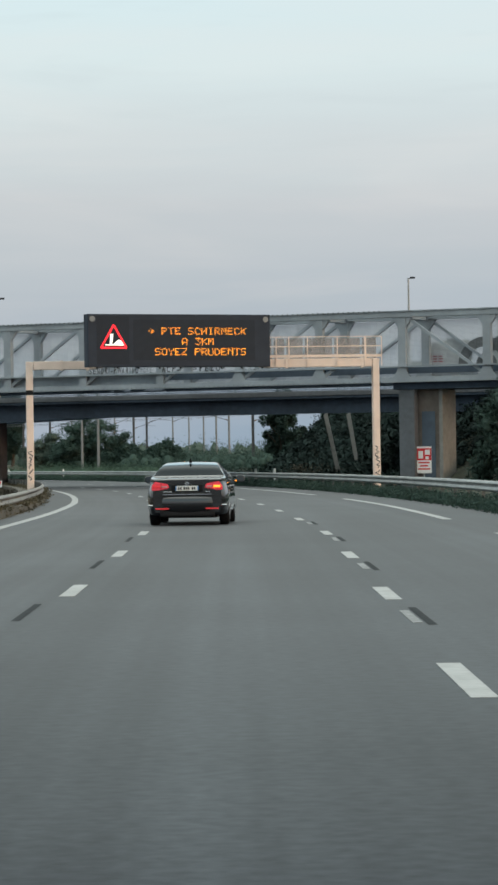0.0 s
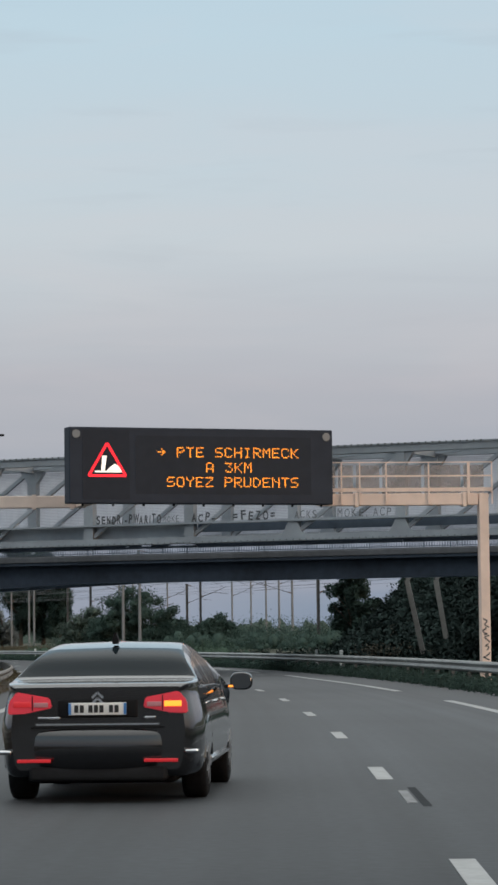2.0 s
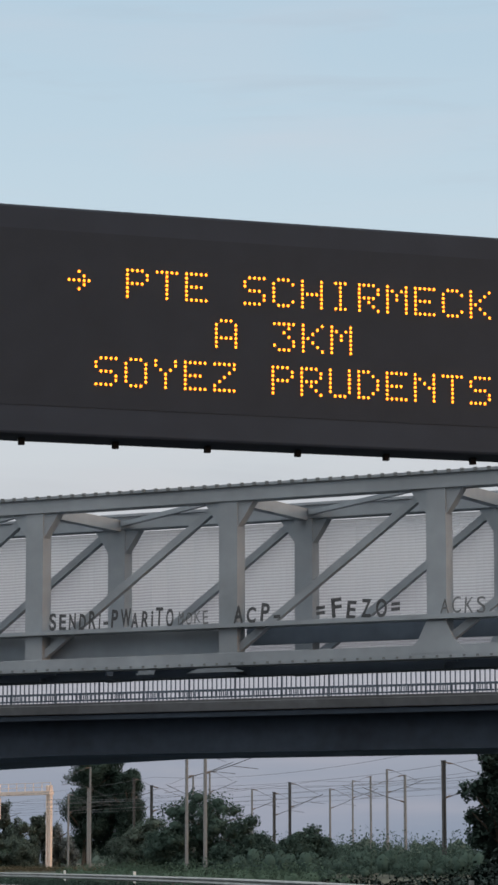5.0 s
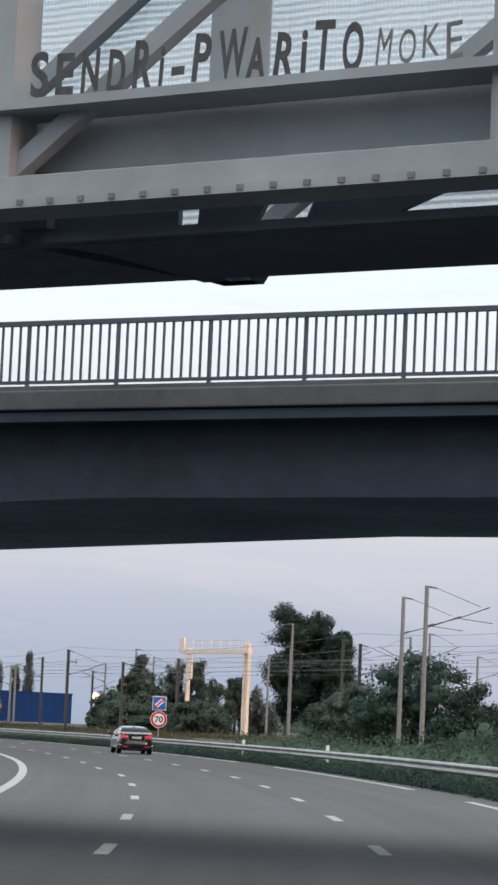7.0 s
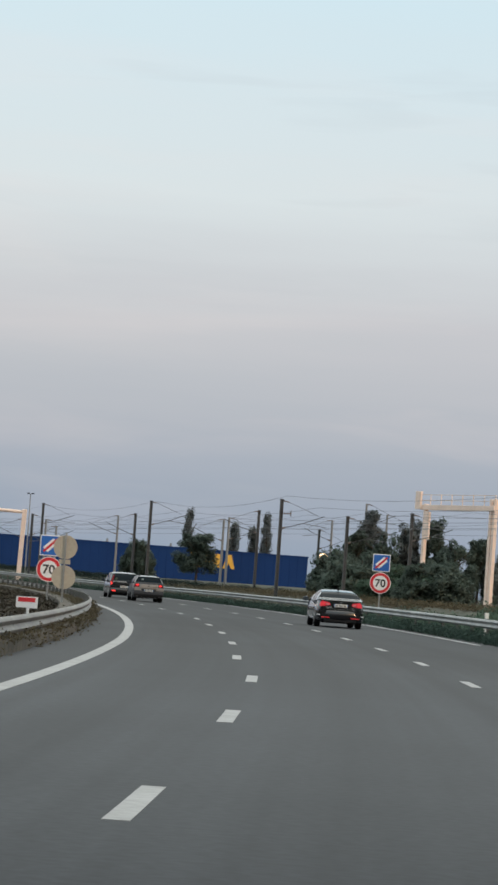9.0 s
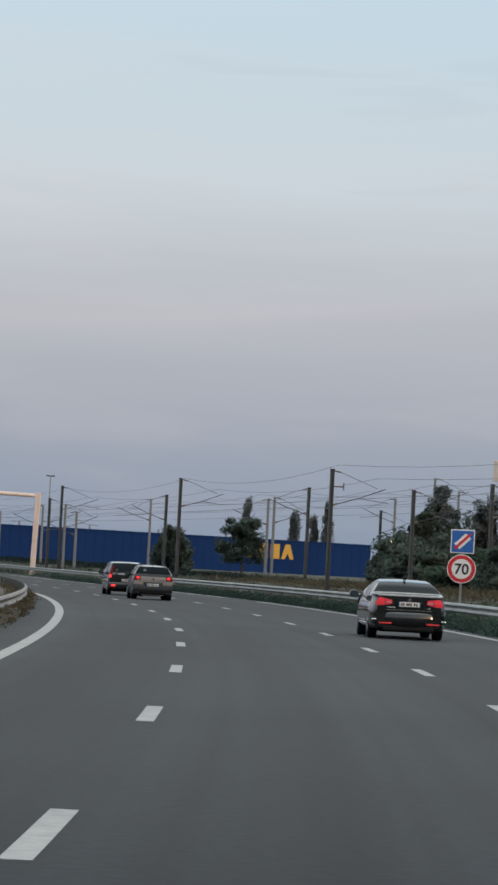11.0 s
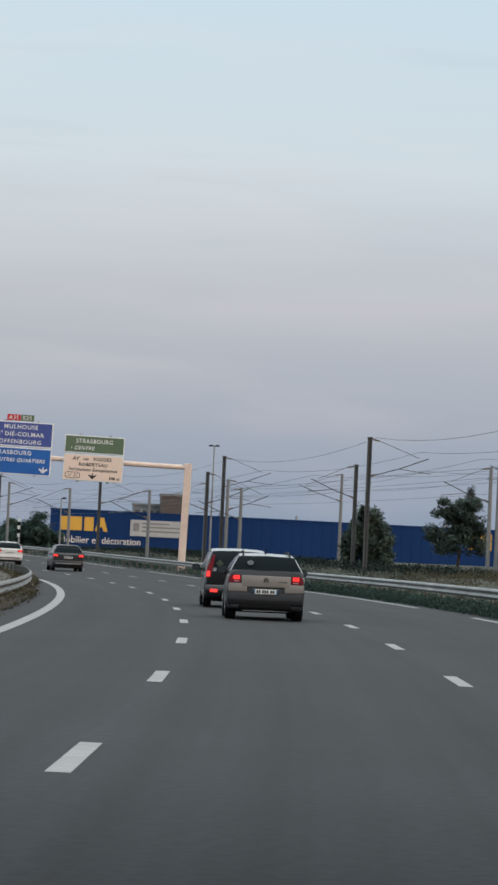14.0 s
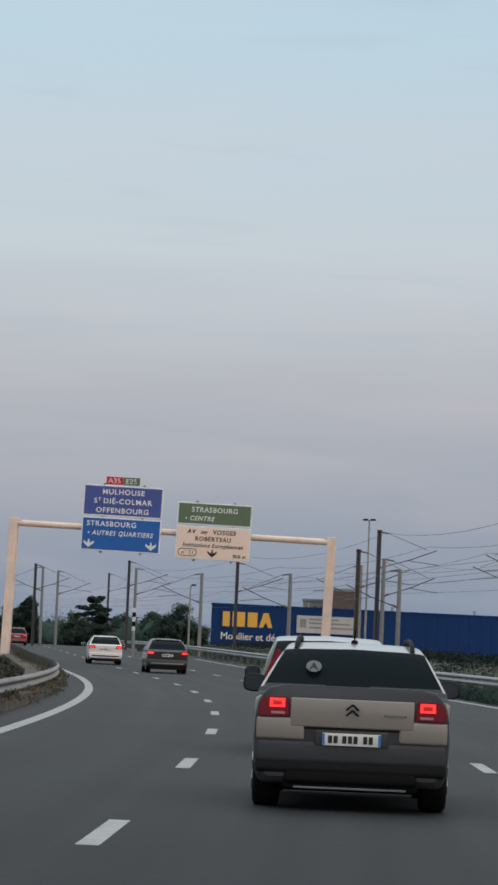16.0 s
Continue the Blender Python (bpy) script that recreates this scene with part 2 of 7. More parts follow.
M["lens_grey"] = mat("grey_lens", (0.2, 0.215, 0.23), 0.25)
M["amber"] = mat("amber_diode", (1.0, 0.31, 0.02), 0.4, emit=3.0)
M["red_led"] = mat("red_diode", (1.0, 0.012, 0.03), 0.4, emit=1.1)
M["white_led"] = mat("white_diode", (1.0, 0.93, 0.84), 0.4, emit=0.75)
M["black"] = mat("black_paint", (0.008, 0.008, 0.009), 0.7, spec=0.15)
M["mast_dark"] = mat("dark_steel_mast", (0.045, 0.05, 0.055), 0.6, grain=0.15, scale=4)
M["mast_pale"] = mat("pale_concrete_mast", (0.2, 0.205, 0.21), 0.85, grain=0.1, scale=4)
M["wire"] = mat("dark_wire", (0.11, 0.115, 0.125), 0.6)
M["insul"] = mat("brown_insulator", (0.12, 0.09, 0.075), 0.4)
M["blue_clad"] = mat("blue_cladding", (0.005, 0.031, 0.125), 0.75, spec=0.15, grain=0.05, scale=2, big=0.1, big_scale=0.05)
M["yellow"] = mat("yellow_sign", (0.6, 0.35, 0.04), 0.6, grain=0.05)
M["white_paint"] = mat("white_painted_sheet", (0.72, 0.72, 0.7), 0.6, grain=0.04)
M["sign_violet"] = mat("faded_blue_sign_sheet", (0.06, 0.09, 0.33), 0.5, grain=0.05, big=0.06, big_scale=0.5)
M["sign_blue"] = mat("blue_sign_sheet", (0.014, 0.115, 0.43), 0.5, grain=0.05, big=0.06, big_scale=0.5)
M["sign_green"] = mat("green_sign_sheet", (0.115, 0.17, 0.1), 0.5, grain=0.05, big=0.06, big_scale=0.5)
M["sign_cream"] = mat("cream_sign_sheet", (0.86, 0.69, 0.585), 0.5, grain=0.04)
M["sign_red"] = mat("red_sign_sheet", (0.55, 0.02, 0.03), 0.5, grain=0.04)
M["sign_white"] = mat("white_sign_sheet", (0.75, 0.76, 0.77), 0.5, grain=0.03)
M["sign_back"] = mat("bare_sign_back", (0.36, 0.33, 0.27), 0.6, grain=0.08, big=0.1)
M["ink"] = mat("black_lettering", (0.02, 0.02, 0.022), 0.7)
M["graffiti"] = mat("black_spray_paint", (0.06, 0.063, 0.068), 0.8, grain=0.3, scale=10)
M["graffiti_faint"] = mat("faded_spray_paint", (0.13, 0.135, 0.14), 0.8, grain=0.3, scale=10)
M["graffiti_red"] = mat("faded_red_spray_paint", (0.3, 0.12, 0.14), 0.8, grain=0.3, scale=10)
M["rubber"] = mat("black_rubber", (0.012, 0.012, 0.013), 0.9, grain=0.2, scale=20, spec=0.15)
M["plastic"] = mat("dark_grey_plastic", (0.014, 0.0145, 0.016), 0.75, spec=0.2, grain=0.1, scale=20)
M["rim"] = mat("alloy_rim", (0.35, 0.35, 0.36), 0.35, metal=0.8)
M["chrome"] = mat("chrome_trim", (0.7, 0.7, 0.7), 0.15, metal=1.0)
M["car_glass"] = mat("tinted_car_glass", (0.008, 0.014, 0.018), 0.1)
M["car_glass"].node_tree.nodes["Principled BSDF"].inputs["IOR"].default_value = 1.14
# mirror glass: its dark reflection is put in as a plain colour
M["mirror_dark"] = mat("dark_reflection_glass", (0.05, 0.06, 0.07), 0.2, spec=0.3)
M["tail_red"] = mat("red_tail_lens", (0.2, 0.012, 0.024), 0.2, coat=0.6)
M["tail_glow"] = mat("glowing_tail_lens", (0.7, 0.045, 0.07), 0.25, emit=0.16, coat=0.5)
M["tail_dim"] = mat("dim_tail_lamp", (0.75, 0.03, 0.04), 0.3, emit=0.12)
M["tail_lit"] = mat("lit_tail_lamp", (1.0, 0.035, 0.03), 0.3, emit=1.35)
M["amber_lamp"] = mat("lit_amber_lamp", (1.0, 0.3, 0.03), 0.3, emit=1.6)
M["lens_pink"] = mat("pale_pink_lens", (0.5, 0.22, 0.24), 0.25)
M["sticker"] = mat("grey_sticker", (0.11, 0.13, 0.13), 0.5)
M["plate"] = mat("white_number_plate", (0.74, 0.74, 0.72), 0.4)
M["plate_blue"] = mat("blue_plate_band", (0.06, 0.2, 0.48), 0.4)
M["pale_board"] = mat("pale_grey_board", (0.36, 0.39, 0.42), 0.6, grain=0.06, scale=1.0, big=0.08, big_scale=0.2)
M["beige"] = mat("beige_metallic_paint", (0.29, 0.262, 0.242), 0.35, metal=0.2, coat=0.5, big=0.03)
M["taupe"] = mat("grey_brown_plastic", (0.05, 0.053, 0.06), 0.5, spec=0.25, grain=0.05, scale=20)
M["pearl"] = mat("pale_grey_car_paint", (0.42, 0.43, 0.44), 0.3, metal=0.15, coat=0.6)
M["car_black"] = mat("black_car_paint", (0.009, 0.0095, 0.011), 0.12, coat=1.0, spec=0.6)
M["car_white"] = mat("white_car_paint", (0.66, 0.66, 0.66), 0.25, coat=0.6)
M["car_dark"] = mat("dark_grey_car_paint", (0.014, 0.016, 0.022), 0.3, metal=0.1, coat=0.5)
M["car_red"] = mat("dark_red_car_paint", (0.22, 0.015, 0.025), 0.25, coat=0.8)
M["bark"] = mat("bark", (0.07, 0.055, 0.042), 0.95, grain=0.4, scale=6, bump=0.6)
M["leaf_dark"] = mat("dark_green_leaves", (0.074, 0.116, 0.098), 0.85, random_hue=0.08, spec=0.1, big=0.18, big_scale=0.3)
# green and grey-green leaves are lifted in colour for haze on farther trees
M["leaf_mid"] = mat("green_leaves", (0.096, 0.148, 0.108), 0.85, random_hue=0.08, spec=0.1, big=0.18, big_scale=0.3)
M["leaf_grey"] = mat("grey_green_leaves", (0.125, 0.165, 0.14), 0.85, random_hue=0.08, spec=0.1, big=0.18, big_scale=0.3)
# shade under the bridge put into the bank's leaf colour; also dark rough grass
M["leaf_bank"] = mat("dark_shaded_leaves", (0.03, 0.046, 0.042), 0.9, random_hue=0.1, spec=0.1, big=0.25, big_scale=0.3)
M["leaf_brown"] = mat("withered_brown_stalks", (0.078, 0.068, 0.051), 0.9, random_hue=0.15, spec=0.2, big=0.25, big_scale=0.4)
# far leaves: distance haze put into the colour as a pale grey-green
M["leaf_pale"] = mat("haze_paled_leaves", (0.19, 0.215, 0.215), 0.85, random_hue=0.1, spec=0.2, big=0.2, big_scale=0.1)
M["leaf_dry"] = mat("dry_brown_stalks", (0.145, 0.124, 0.082), 0.9, random_hue=0.1, spec=0.2, big=0.2, big_scale=0.4)


def translucent(m, share):
    """Leaves let part of the light through."""
    nt = m.node_tree
    b = nt.nodes["Principled BSDF"]
    tr = nt.nodes.new("ShaderNodeBsdfTranslucent")
    nt.links.new(b.inputs["Base Color"].links[0].from_socket, tr.inputs["Color"])
    ms = nt.nodes.new("ShaderNodeMixShader")
    ms.inputs[0].default_value = share
    nt.links.new(b.outputs[0], ms.inputs[1])
    nt.links.new(tr.outputs[0], ms.inputs[2])
    nt.links.new(ms.outputs[0], nt.nodes["Material Output"].inputs["Surface"])


for leaf_kind in ("leaf_dark", "leaf_mid", "leaf_grey", "leaf_pale", "leaf_dry"):
    translucent(M[leaf_kind], 0.45)
M["brick_far"] = mat("brown_facade", (0.1, 0.078, 0.075), 0.9, grain=0.1, scale=0.5)
M["grey_far"] = mat("grey_facade", (0.2, 0.21, 0.22), 0.9, grain=0.1, scale=0.5)
M["window_far"] = mat("dark_window", (0.07, 0.065, 0.07), 0.5)
M["lamp_glow"] = mat("lit_flood_lamp", (1.0, 0.6, 0.28), 0.4, emit=6.0)


def screen_material():
    """Pale corrugated mesh sheet: fine holes let the sky through."""
    m = bpy.data.materials.new("pale_ribbed_mesh")
    m.use_nodes = True
    nt = m.node_tree
    b = nt.nodes["Principled BSDF"]
    b.inputs["Base Color"].default_value = (0.6, 0.61, 0.63, 1)
    b.inputs["Roughness"].default_value = 0.7
    tc = nt.nodes.new("ShaderNodeTexCoord")
    waves = []
    for axis, sc, weight in (("Z", 4.6, 0.62), ("X", 7.5, 0.38)):
        w = nt.nodes.new("ShaderNodeTexWave")
        w.bands_direction = axis
        w.inputs["Scale"].default_value, w.inputs["Distortion"].default_value = sc, 1.3
        w.inputs["Detail"].default_value, w.inputs["Detail Scale"].default_value = 1.0, 0.25
        nt.links.new(tc.outputs["Object"], w.inputs["Vector"])
        k = nt.nodes.new("ShaderNodeMath")
        k.operation = "MULTIPLY"
        k.inputs[1].default_value = weight
        nt.links.new(w.outputs["Fac"], k.inputs[0])
        waves.append(k)
    ad = nt.nodes.new("ShaderNodeMath")
    nt.links.new(waves[0].outputs[0], ad.inputs[0])
    nt.links.new(waves[1].outputs[0], ad.inputs[1])
    rr = nt.nodes.new("ShaderNodeMapRange")
    rr.inputs["From Min"].default_value, rr.inputs["From Max"].default_value = 0.3, 0.7
    rr.inputs["To Min"].default_value, rr.inputs["To Max"].default_value = 0.5, 0.82
    nt.links.new(ad.outputs[0], rr.inputs["Value"])
    nt.links.new(rr.outputs[0], b.inputs["Alpha"])
    return m


M["screen"] = screen_material()
M["fine_mesh"] = mat("fine_wire_mesh", (0.26, 0.24, 0.235), 0.7, grain=0.05)
M["fine_mesh"].node_tree.nodes["Principled BSDF"].inputs["Alpha"].default_value = 0.55


# ---------------------------------------------------------------- mesh helpers
def mesh_ob(name, bm, material, parent=None, label="", smooth=False):
    me = bpy.data.meshes.new(name)
    bmesh.ops.recalc_face_normals(bm, faces=bm.faces[:])
    if smooth:
        for f in bm.faces:
            f.smooth = True
    bm.to_mesh(me)
    bm.free()
    me.materials.append(material)
    ob = new(name, me)
    ob.parent = parent
    return tagged(ob, label) if label else ob


def part(name, bm, material, parent, label="", smooth=False):
    return mesh_ob(name, bm, material, parent, label, smooth)


def data_ob(name, verts, faces, material, parent=None, label="", smooth=False):
    me = bpy.data.meshes.new(name)
    me.from_pydata([tuple(v) for v in verts], [], faces)
    if smooth:
        me.polygons.foreach_set("use_smooth", [True] * len(me.polygons))
    me.update()
    me.materials.append(material)
    ob = new(name, me)
    ob.parent = parent
    return tagged(ob, label) if label else ob


def thing(name, m=None, label="", category="", group="", kind=""):
    e = new(name)
    e.empty_display_size = 0.2
    if m is not None:
        e.matrix_basis = m
    return tagged(e, label, category, group, kind)


def box(bm, x0, x1, y0, y1, z0, z1, bevel=0.0):
    r = bmesh.ops.create_cube(bm, size=1.0)
    vs = r["verts"]
    for v in vs:
        v.co = Vector(((x0 + x1) / 2 + v.co.x * (x1 - x0), (y0 + y1) / 2 + v.co.y * (y1 - y0), (z0 + z1) / 2 + v.co.z * (z1 - z0)))
    if bevel:
        es = list({e for v in vs for e in v.link_edges})
        bmesh.ops.bevel(bm, geom=es, offset=bevel, segments=2, affect="EDGES", profile=0.5)
    return vs


def beam(bm, a, b, w, h, up=(0, 0, 1)):
    """A box beam from a to b, w wide and h deep."""
    a, b = Vector(a), Vector(b)
    d = (b - a).normalized()
    side = d.cross(Vector(up))
    side = side.normalized() if side.length > 1e-4 else Vector((1, 0, 0))
    top = side.cross(d).normalized()
    vs = [bm.verts.new(p + side * sx * w / 2 + top * sz * h / 2) for p in (a, b) for sx, sz in ((-1, -1), (1, -1), (1, 1), (-1, 1))]
    for q in ((0, 1, 2, 3), (7, 6, 5, 4), (0, 4, 5, 1), (1, 5, 6, 2), (2, 6, 7, 3), (3, 7, 4, 0)):
        bm.faces.new([vs[i] for i in q])


def tube(bm, pts, r, n=6, r1=None):
    """A round bar through the points, with its radius going from r to r1."""
    pts = [Vector(p) for p in pts]
    r1 = r if r1 is None else r1
    rings = []
    for i, p in enumerate(pts):
        d = (pts[min(i + 1, len(pts) - 1)] - pts[max(i - 1, 0)]).normalized()
        ref = Vector((0, 0, 1)) if abs(d.z) < 0.9 else Vector((1, 0, 0))
        s = d.cross(ref).normalized()
        t = s.cross(d)
        rad = r + (r1 - r) * i / max(1, len(pts) - 1)
        rings.append([bm.verts.new(p + rad * (math.cos(2 * math.pi * k / n) * s + math.sin(2 * math.pi * k / n) * t)) for k in range(n)])
    for a, b in zip(rings, rings[1:]):
        for k in range(n):
            bm.faces.new((a[k], a[(k + 1) % n], b[(k + 1) % n], b[k]))
    bm.faces.new(rings[0][::-1])
    bm.faces.new(rings[-1])


def disc(bm, c, r, y0, y1, n=24):
    """A round plate in the x-z plane."""
    rings = [[bm.verts.new((c[0] + r * math.cos(2 * math.pi * k / n), y, c[1] + r * math.sin(2 * math.pi * k / n))) for k in range(n)] for y in (y0, y1)]
    bm.faces.new(rings[0])
    bm.faces.new(rings[1][::-1])
    for k in range(n):
        bm.faces.new((rings[0][k], rings[1][k], rings[1][(k + 1) % n], rings[0][(k + 1) % n]))


def prism(bm, outline, y0, y1):
    """An outline in x-z pushed from y0 to y1."""
    rings = [[bm.verts.new((x, y, z)) for x, z in outline] for y in (y0, y1)]
    bm.faces.new(rings[0])
    bm.faces.new(rings[1][::-1])
    n = len(outline)
    for k in range(n):
        bm.faces.new((rings[0][k], rings[1][k], rings[1][(k + 1) % n], rings[0][(k + 1) % n]))


def lettering(name, text, size, m, material, parent=None, depth=0.01, slant=0.0, wide=1.0, align="LEFT", label="", bold=0.0, spread=1.0):
    """Raised letters in the x-z plane, facing -y; size is the height of a capital."""
    cu = bpy.data.curves.new(name, "FONT")
    cu.body, cu.size, cu.shear, cu.align_x = text, size / 0.7, slant, align
    cu.extrude, cu.offset, cu.resolution_u, cu.space_character = depth / 2, bold, 5, spread
    tmp = bpy.data.objects.new(name, cu)
    scene.collection.objects.link(tmp)
    me = bpy.data.meshes.new_from_object(tmp.evaluated_get(bpy.context.evaluated_depsgraph_get()))
    bpy.data.objects.remove(tmp)
    me.materials.clear()
    me.materials.append(material)
    me.transform(Matrix.Diagonal((wide, 1, 1, 1)))
    me.transform(Matrix.Rotation(radians(90), 4, "X"))
    me.transform(m)
    ob = new(name, me)
    ob.parent = parent
    return tagged(ob, label) if label else ob


# ---------------------------------------------------------------- plan of the road
COEF = (-1.6208, -3.7225, 5.1679, -5.6819, 1.2948, -0.112)


def ref_x(y):
    """x of the lane line that runs left of the middle lane."""
    if y < 25:
        return ref_x(25) - 0.0215 * (y - 25)
    if y > 425:
        return ref_x(425) - 0.532 * (y - 425)
    u = y / 100
    return sum(c * u**i for i, c in enumerate(COEF))


def rise(y):
    """The road climbs gently past the bend."""
    u = min(1.0, max(0.0, (y - 400) / 170))
    return 0.65 * u * u * (3 - 2 * u)


# The lane line by length, so that offsets and dash lengths are true.
KNOTS = []
_s, _p = 0.0, None
for _i in range(-220, 960, 2):
    _q = Vector((ref_x(_i), _i, rise(_i)))
    _s += (_q - _p).length if _p is not None else 0.0
    KNOTS.append((_s, _q))
    _p = _q
KS = np.array([k[0] for k in KNOTS])
KX, KY, KZ = (np.array([k[1][i] for k in KNOTS]) for i in range(3))
S0 = float(np.interp(0, KY, KS))


def on_road(s, off, z=0.0):
    """The point s metres along from y = 0, off metres to the right of the lane line."""
    s = s + S0
    x, y, h = np.interp(s, KS, KX), np.interp(s, KS, KY), np.interp(s, KS, KZ)
    dx, dy = np.interp(s + 2, KS, KX) - np.interp(s - 2, KS, KX), np.interp(s + 2, KS, KY) - np.interp(s - 2, KS, KY)
    n = math.hypot(dx, dy)
    return Vector((x + dy / n * off, y - dx / n * off, h + z))


def heading(s):
    a, b = on_road(s - 1, 0), on_road(s + 1, 0)
    return math.atan2(-(b.x - a.x), b.y - a.y)


def s_of(y):
    return float(np.interp(y, KY, KS)) - S0


def varied(o, s):
    """An offset that is a number, or a table of lengths and offsets."""
    return float(np.interp(s, *o)) if isinstance(o, tuple) else o


def ribbon(s0, s1, o0, o1, z, step=4.0, thick=0.0, cols=1, width=None):
    """A strip along the road between two offsets; with width, a line of that width centred on o0."""
    n = max(1, int(round((s1 - s0) / step)))
    verts, faces = [], []
    for i in range(n + 1):
        s = s0 + (s1 - s0) * i / n
        a, b = varied(o0, s), varied(o1, s)
        if width:
            a, b = a - width / 2, a + width / 2
        for j in range(cols + 1):
            verts.append(on_road(s, a + (b - a) * j / cols, z))
    w = cols + 1
    for i in range(n):
        for j in range(cols):
            a = i * w + j
            faces.append((a, a + 1, a + w + 1, a + w))
    if thick:
        base = len(verts)
        verts += [v - Vector((0, 0, thick)) for v in verts]
        ring = [j for j in range(w)] + [i * w + cols for i in range(1, n + 1)] + [n * w + j for j in range(cols - 1, -1, -1)] + [i * w for i in range(n - 1, 0, -1)]
        for a, b in zip(ring, ring[1:] + ring[:1]):
            faces.append((b, a, a + base, b + base))
    return verts, faces


def road_uv(ob, s0, s1, o0, o1, n, cols):
    """Lengthwise coordinates for the wear of the lanes: u across, v along, in metres."""
    uv = ob.data.uv_layers.new(name="along")
    w = cols + 1
    for p in ob.data.polygons:
        for li in p.loop_indices:
            k = ob.data.loops[li].vertex_index % ((n + 1) * w)
            uv.data[li].uv = (o0 + (o1 - o0) * (k % w) / cols, s0 + (s1 - s0) * (k // w) / n)


LEFT_EDGE = ((0, 66, 85, 105, 250, 300, 360, 410), (-3.35, -3.35, -3.05, -2.82, -2.76, -3.02, -3.12, -3.15))
RIGHT_EDGE = ((60, 90, 150, 225, 320, 420), (7.0, 7.2, 7.0, 8.15, 8.35, 8.25))
LINE_L = ((18, 32, 61, 100, 165, 178, 190, 203, 216, 229, 242, 255, 269, 282, 295, 310), (-0.1, 0.1, 0.1, 0.03, 0.03, 0.07, -0.03, 0.02, 0.08, 0.1, -0.26, -0.2, -0.2, -0.16, -0.02, 0.0))
LINE_R = ((19, 33, 59, 73, 98, 181, 208, 234, 272, 298, 338, 366), (3.4, 3.58, 3.78, 3.63, 3.5, 3.42, 3.6, 3.78, 3.62, 3.65, 3.6, 3.72))
RAIL_R, RAIL_L = 9.3, -4.15
END = s_of(880)
BEGIN = -100.0


# ---------------------------------------------------------------- ground and road
def build_ground():
    # One sheet, finer near the road, with a bank on the outer side by the bridges.
    me_v, me_f = [], []
    xs = [-2600, -900, -500, -300] + list(range(-240, -18, 6)) + list(range(-18, 42, 2)) + list(range(42, 121, 6)) + [200, 400, 900, 2600]
    ys = [-1500, -500, -200] + list(range(-120, 144, 6)) + list(range(144, 244, 2)) + list(range(246, 721, 6)) + [800, 1000, 1400, 2200, 4200]
    for y in ys:
        for x in xs:
            me_v.append((x, y, ground_z(x, y)))
    w = len(xs)
    for j in range(len(ys) - 1):
        for i in range(w - 1):
            a = j * w + i
            me_f.append((a, a + 1, a + w + 1, a + w))
    ob = data_ob("ground", me_v, me_f, M["grass"], None, "rough dry grass and earth beside the motorway", True)
    return tagged(ob, category="ground", kind="structure")


def smooth_step(a, b, v):
    u = min(1.0, max(0.0, (v - a) / (b - a)))
    return u * u * (3 - 2 * u)


def ground_z(x, y):
    off = (x - ref_x(y)) * 0.96
    z = rise(y) - 0.14
    if -9 < off < 12:
        z -= 0.12
    # bank that carries the bridge ends
    bank = smooth_step(150, 168, y) * (1 - smooth_step(212, 232, y))
    z += 5.3 * bank * smooth_step(16.5, 23.0, off)
    z += 4.5 * smooth_step(150, 165, y) * (1 - smooth_step(196, 215, y)) * smooth_step(-26.0, -36.0, off) if off < -20 else 0
    # low railway formation farther out
    z += 0.9 * smooth_step(235, 280, y) * smooth_step(15, 20, off)
    return z


build_ground()
v, f = ribbon(BEGIN, END, -4.9, 10.2, 0.0, 4.0, 0.3, 6)
road = data_ob("road", v, f, M["asphalt"])
road_uv(road, BEGIN, END, -4.9, 10.2, int(round((END - BEGIN) / 4.0)), 6)
road = tagged(road, "worn grey asphalt carriageway of a three-lane motorway", "road", kind="structure")
v, f = ribbon(BEGIN, END, 10.2, 13.0, -0.03, 6.0, 0.2, 2)
verge_r = tagged(data_ob("verge", v, f, M["verge"]), "bare earth and weeds behind the guardrail", "verge", kind="structure")
v, f = ribbon(BEGIN, END, -10.5, -4.9, -0.06, 6.0, 0.2, 3)
verge_l = tagged(data_ob("verge", v, f, M["verge_dark"]), "brown earth strip of the central reserve", "verge", kind="structure")
v, f = ribbon(BEGIN, s_of(560), -5.2, -3.98, 0.24, 4.0, 0.45, 2)
tagged(data_ob("verge", v, f, M["reserve_bank"]), "low bank of brown earth under the guardrail", "verge", kind="structure")
v, f = ribbon(BEGIN, END, -22.5, -10.5, -0.10, 6.0, 0.2, 2)
road2 = data_ob("opposite_road", v, f, M["asphalt"])
road_uv(road2, BEGIN, END, -22.5, -10.5, int(round((END - BEGIN) / 6.0)), 2)
road2 = tagged(road2, "asphalt of the opposite carriageway", "road", kind="structure")


def marking(name, s0, s1, off, width, parent, step=3.0, z=0.005, material=None, thick=0.004):
    v, f = ribbon(s0, s1, off, off, z, step, thick, 1, width)
    return data_ob(name, v, f, material or M["paint"], parent)


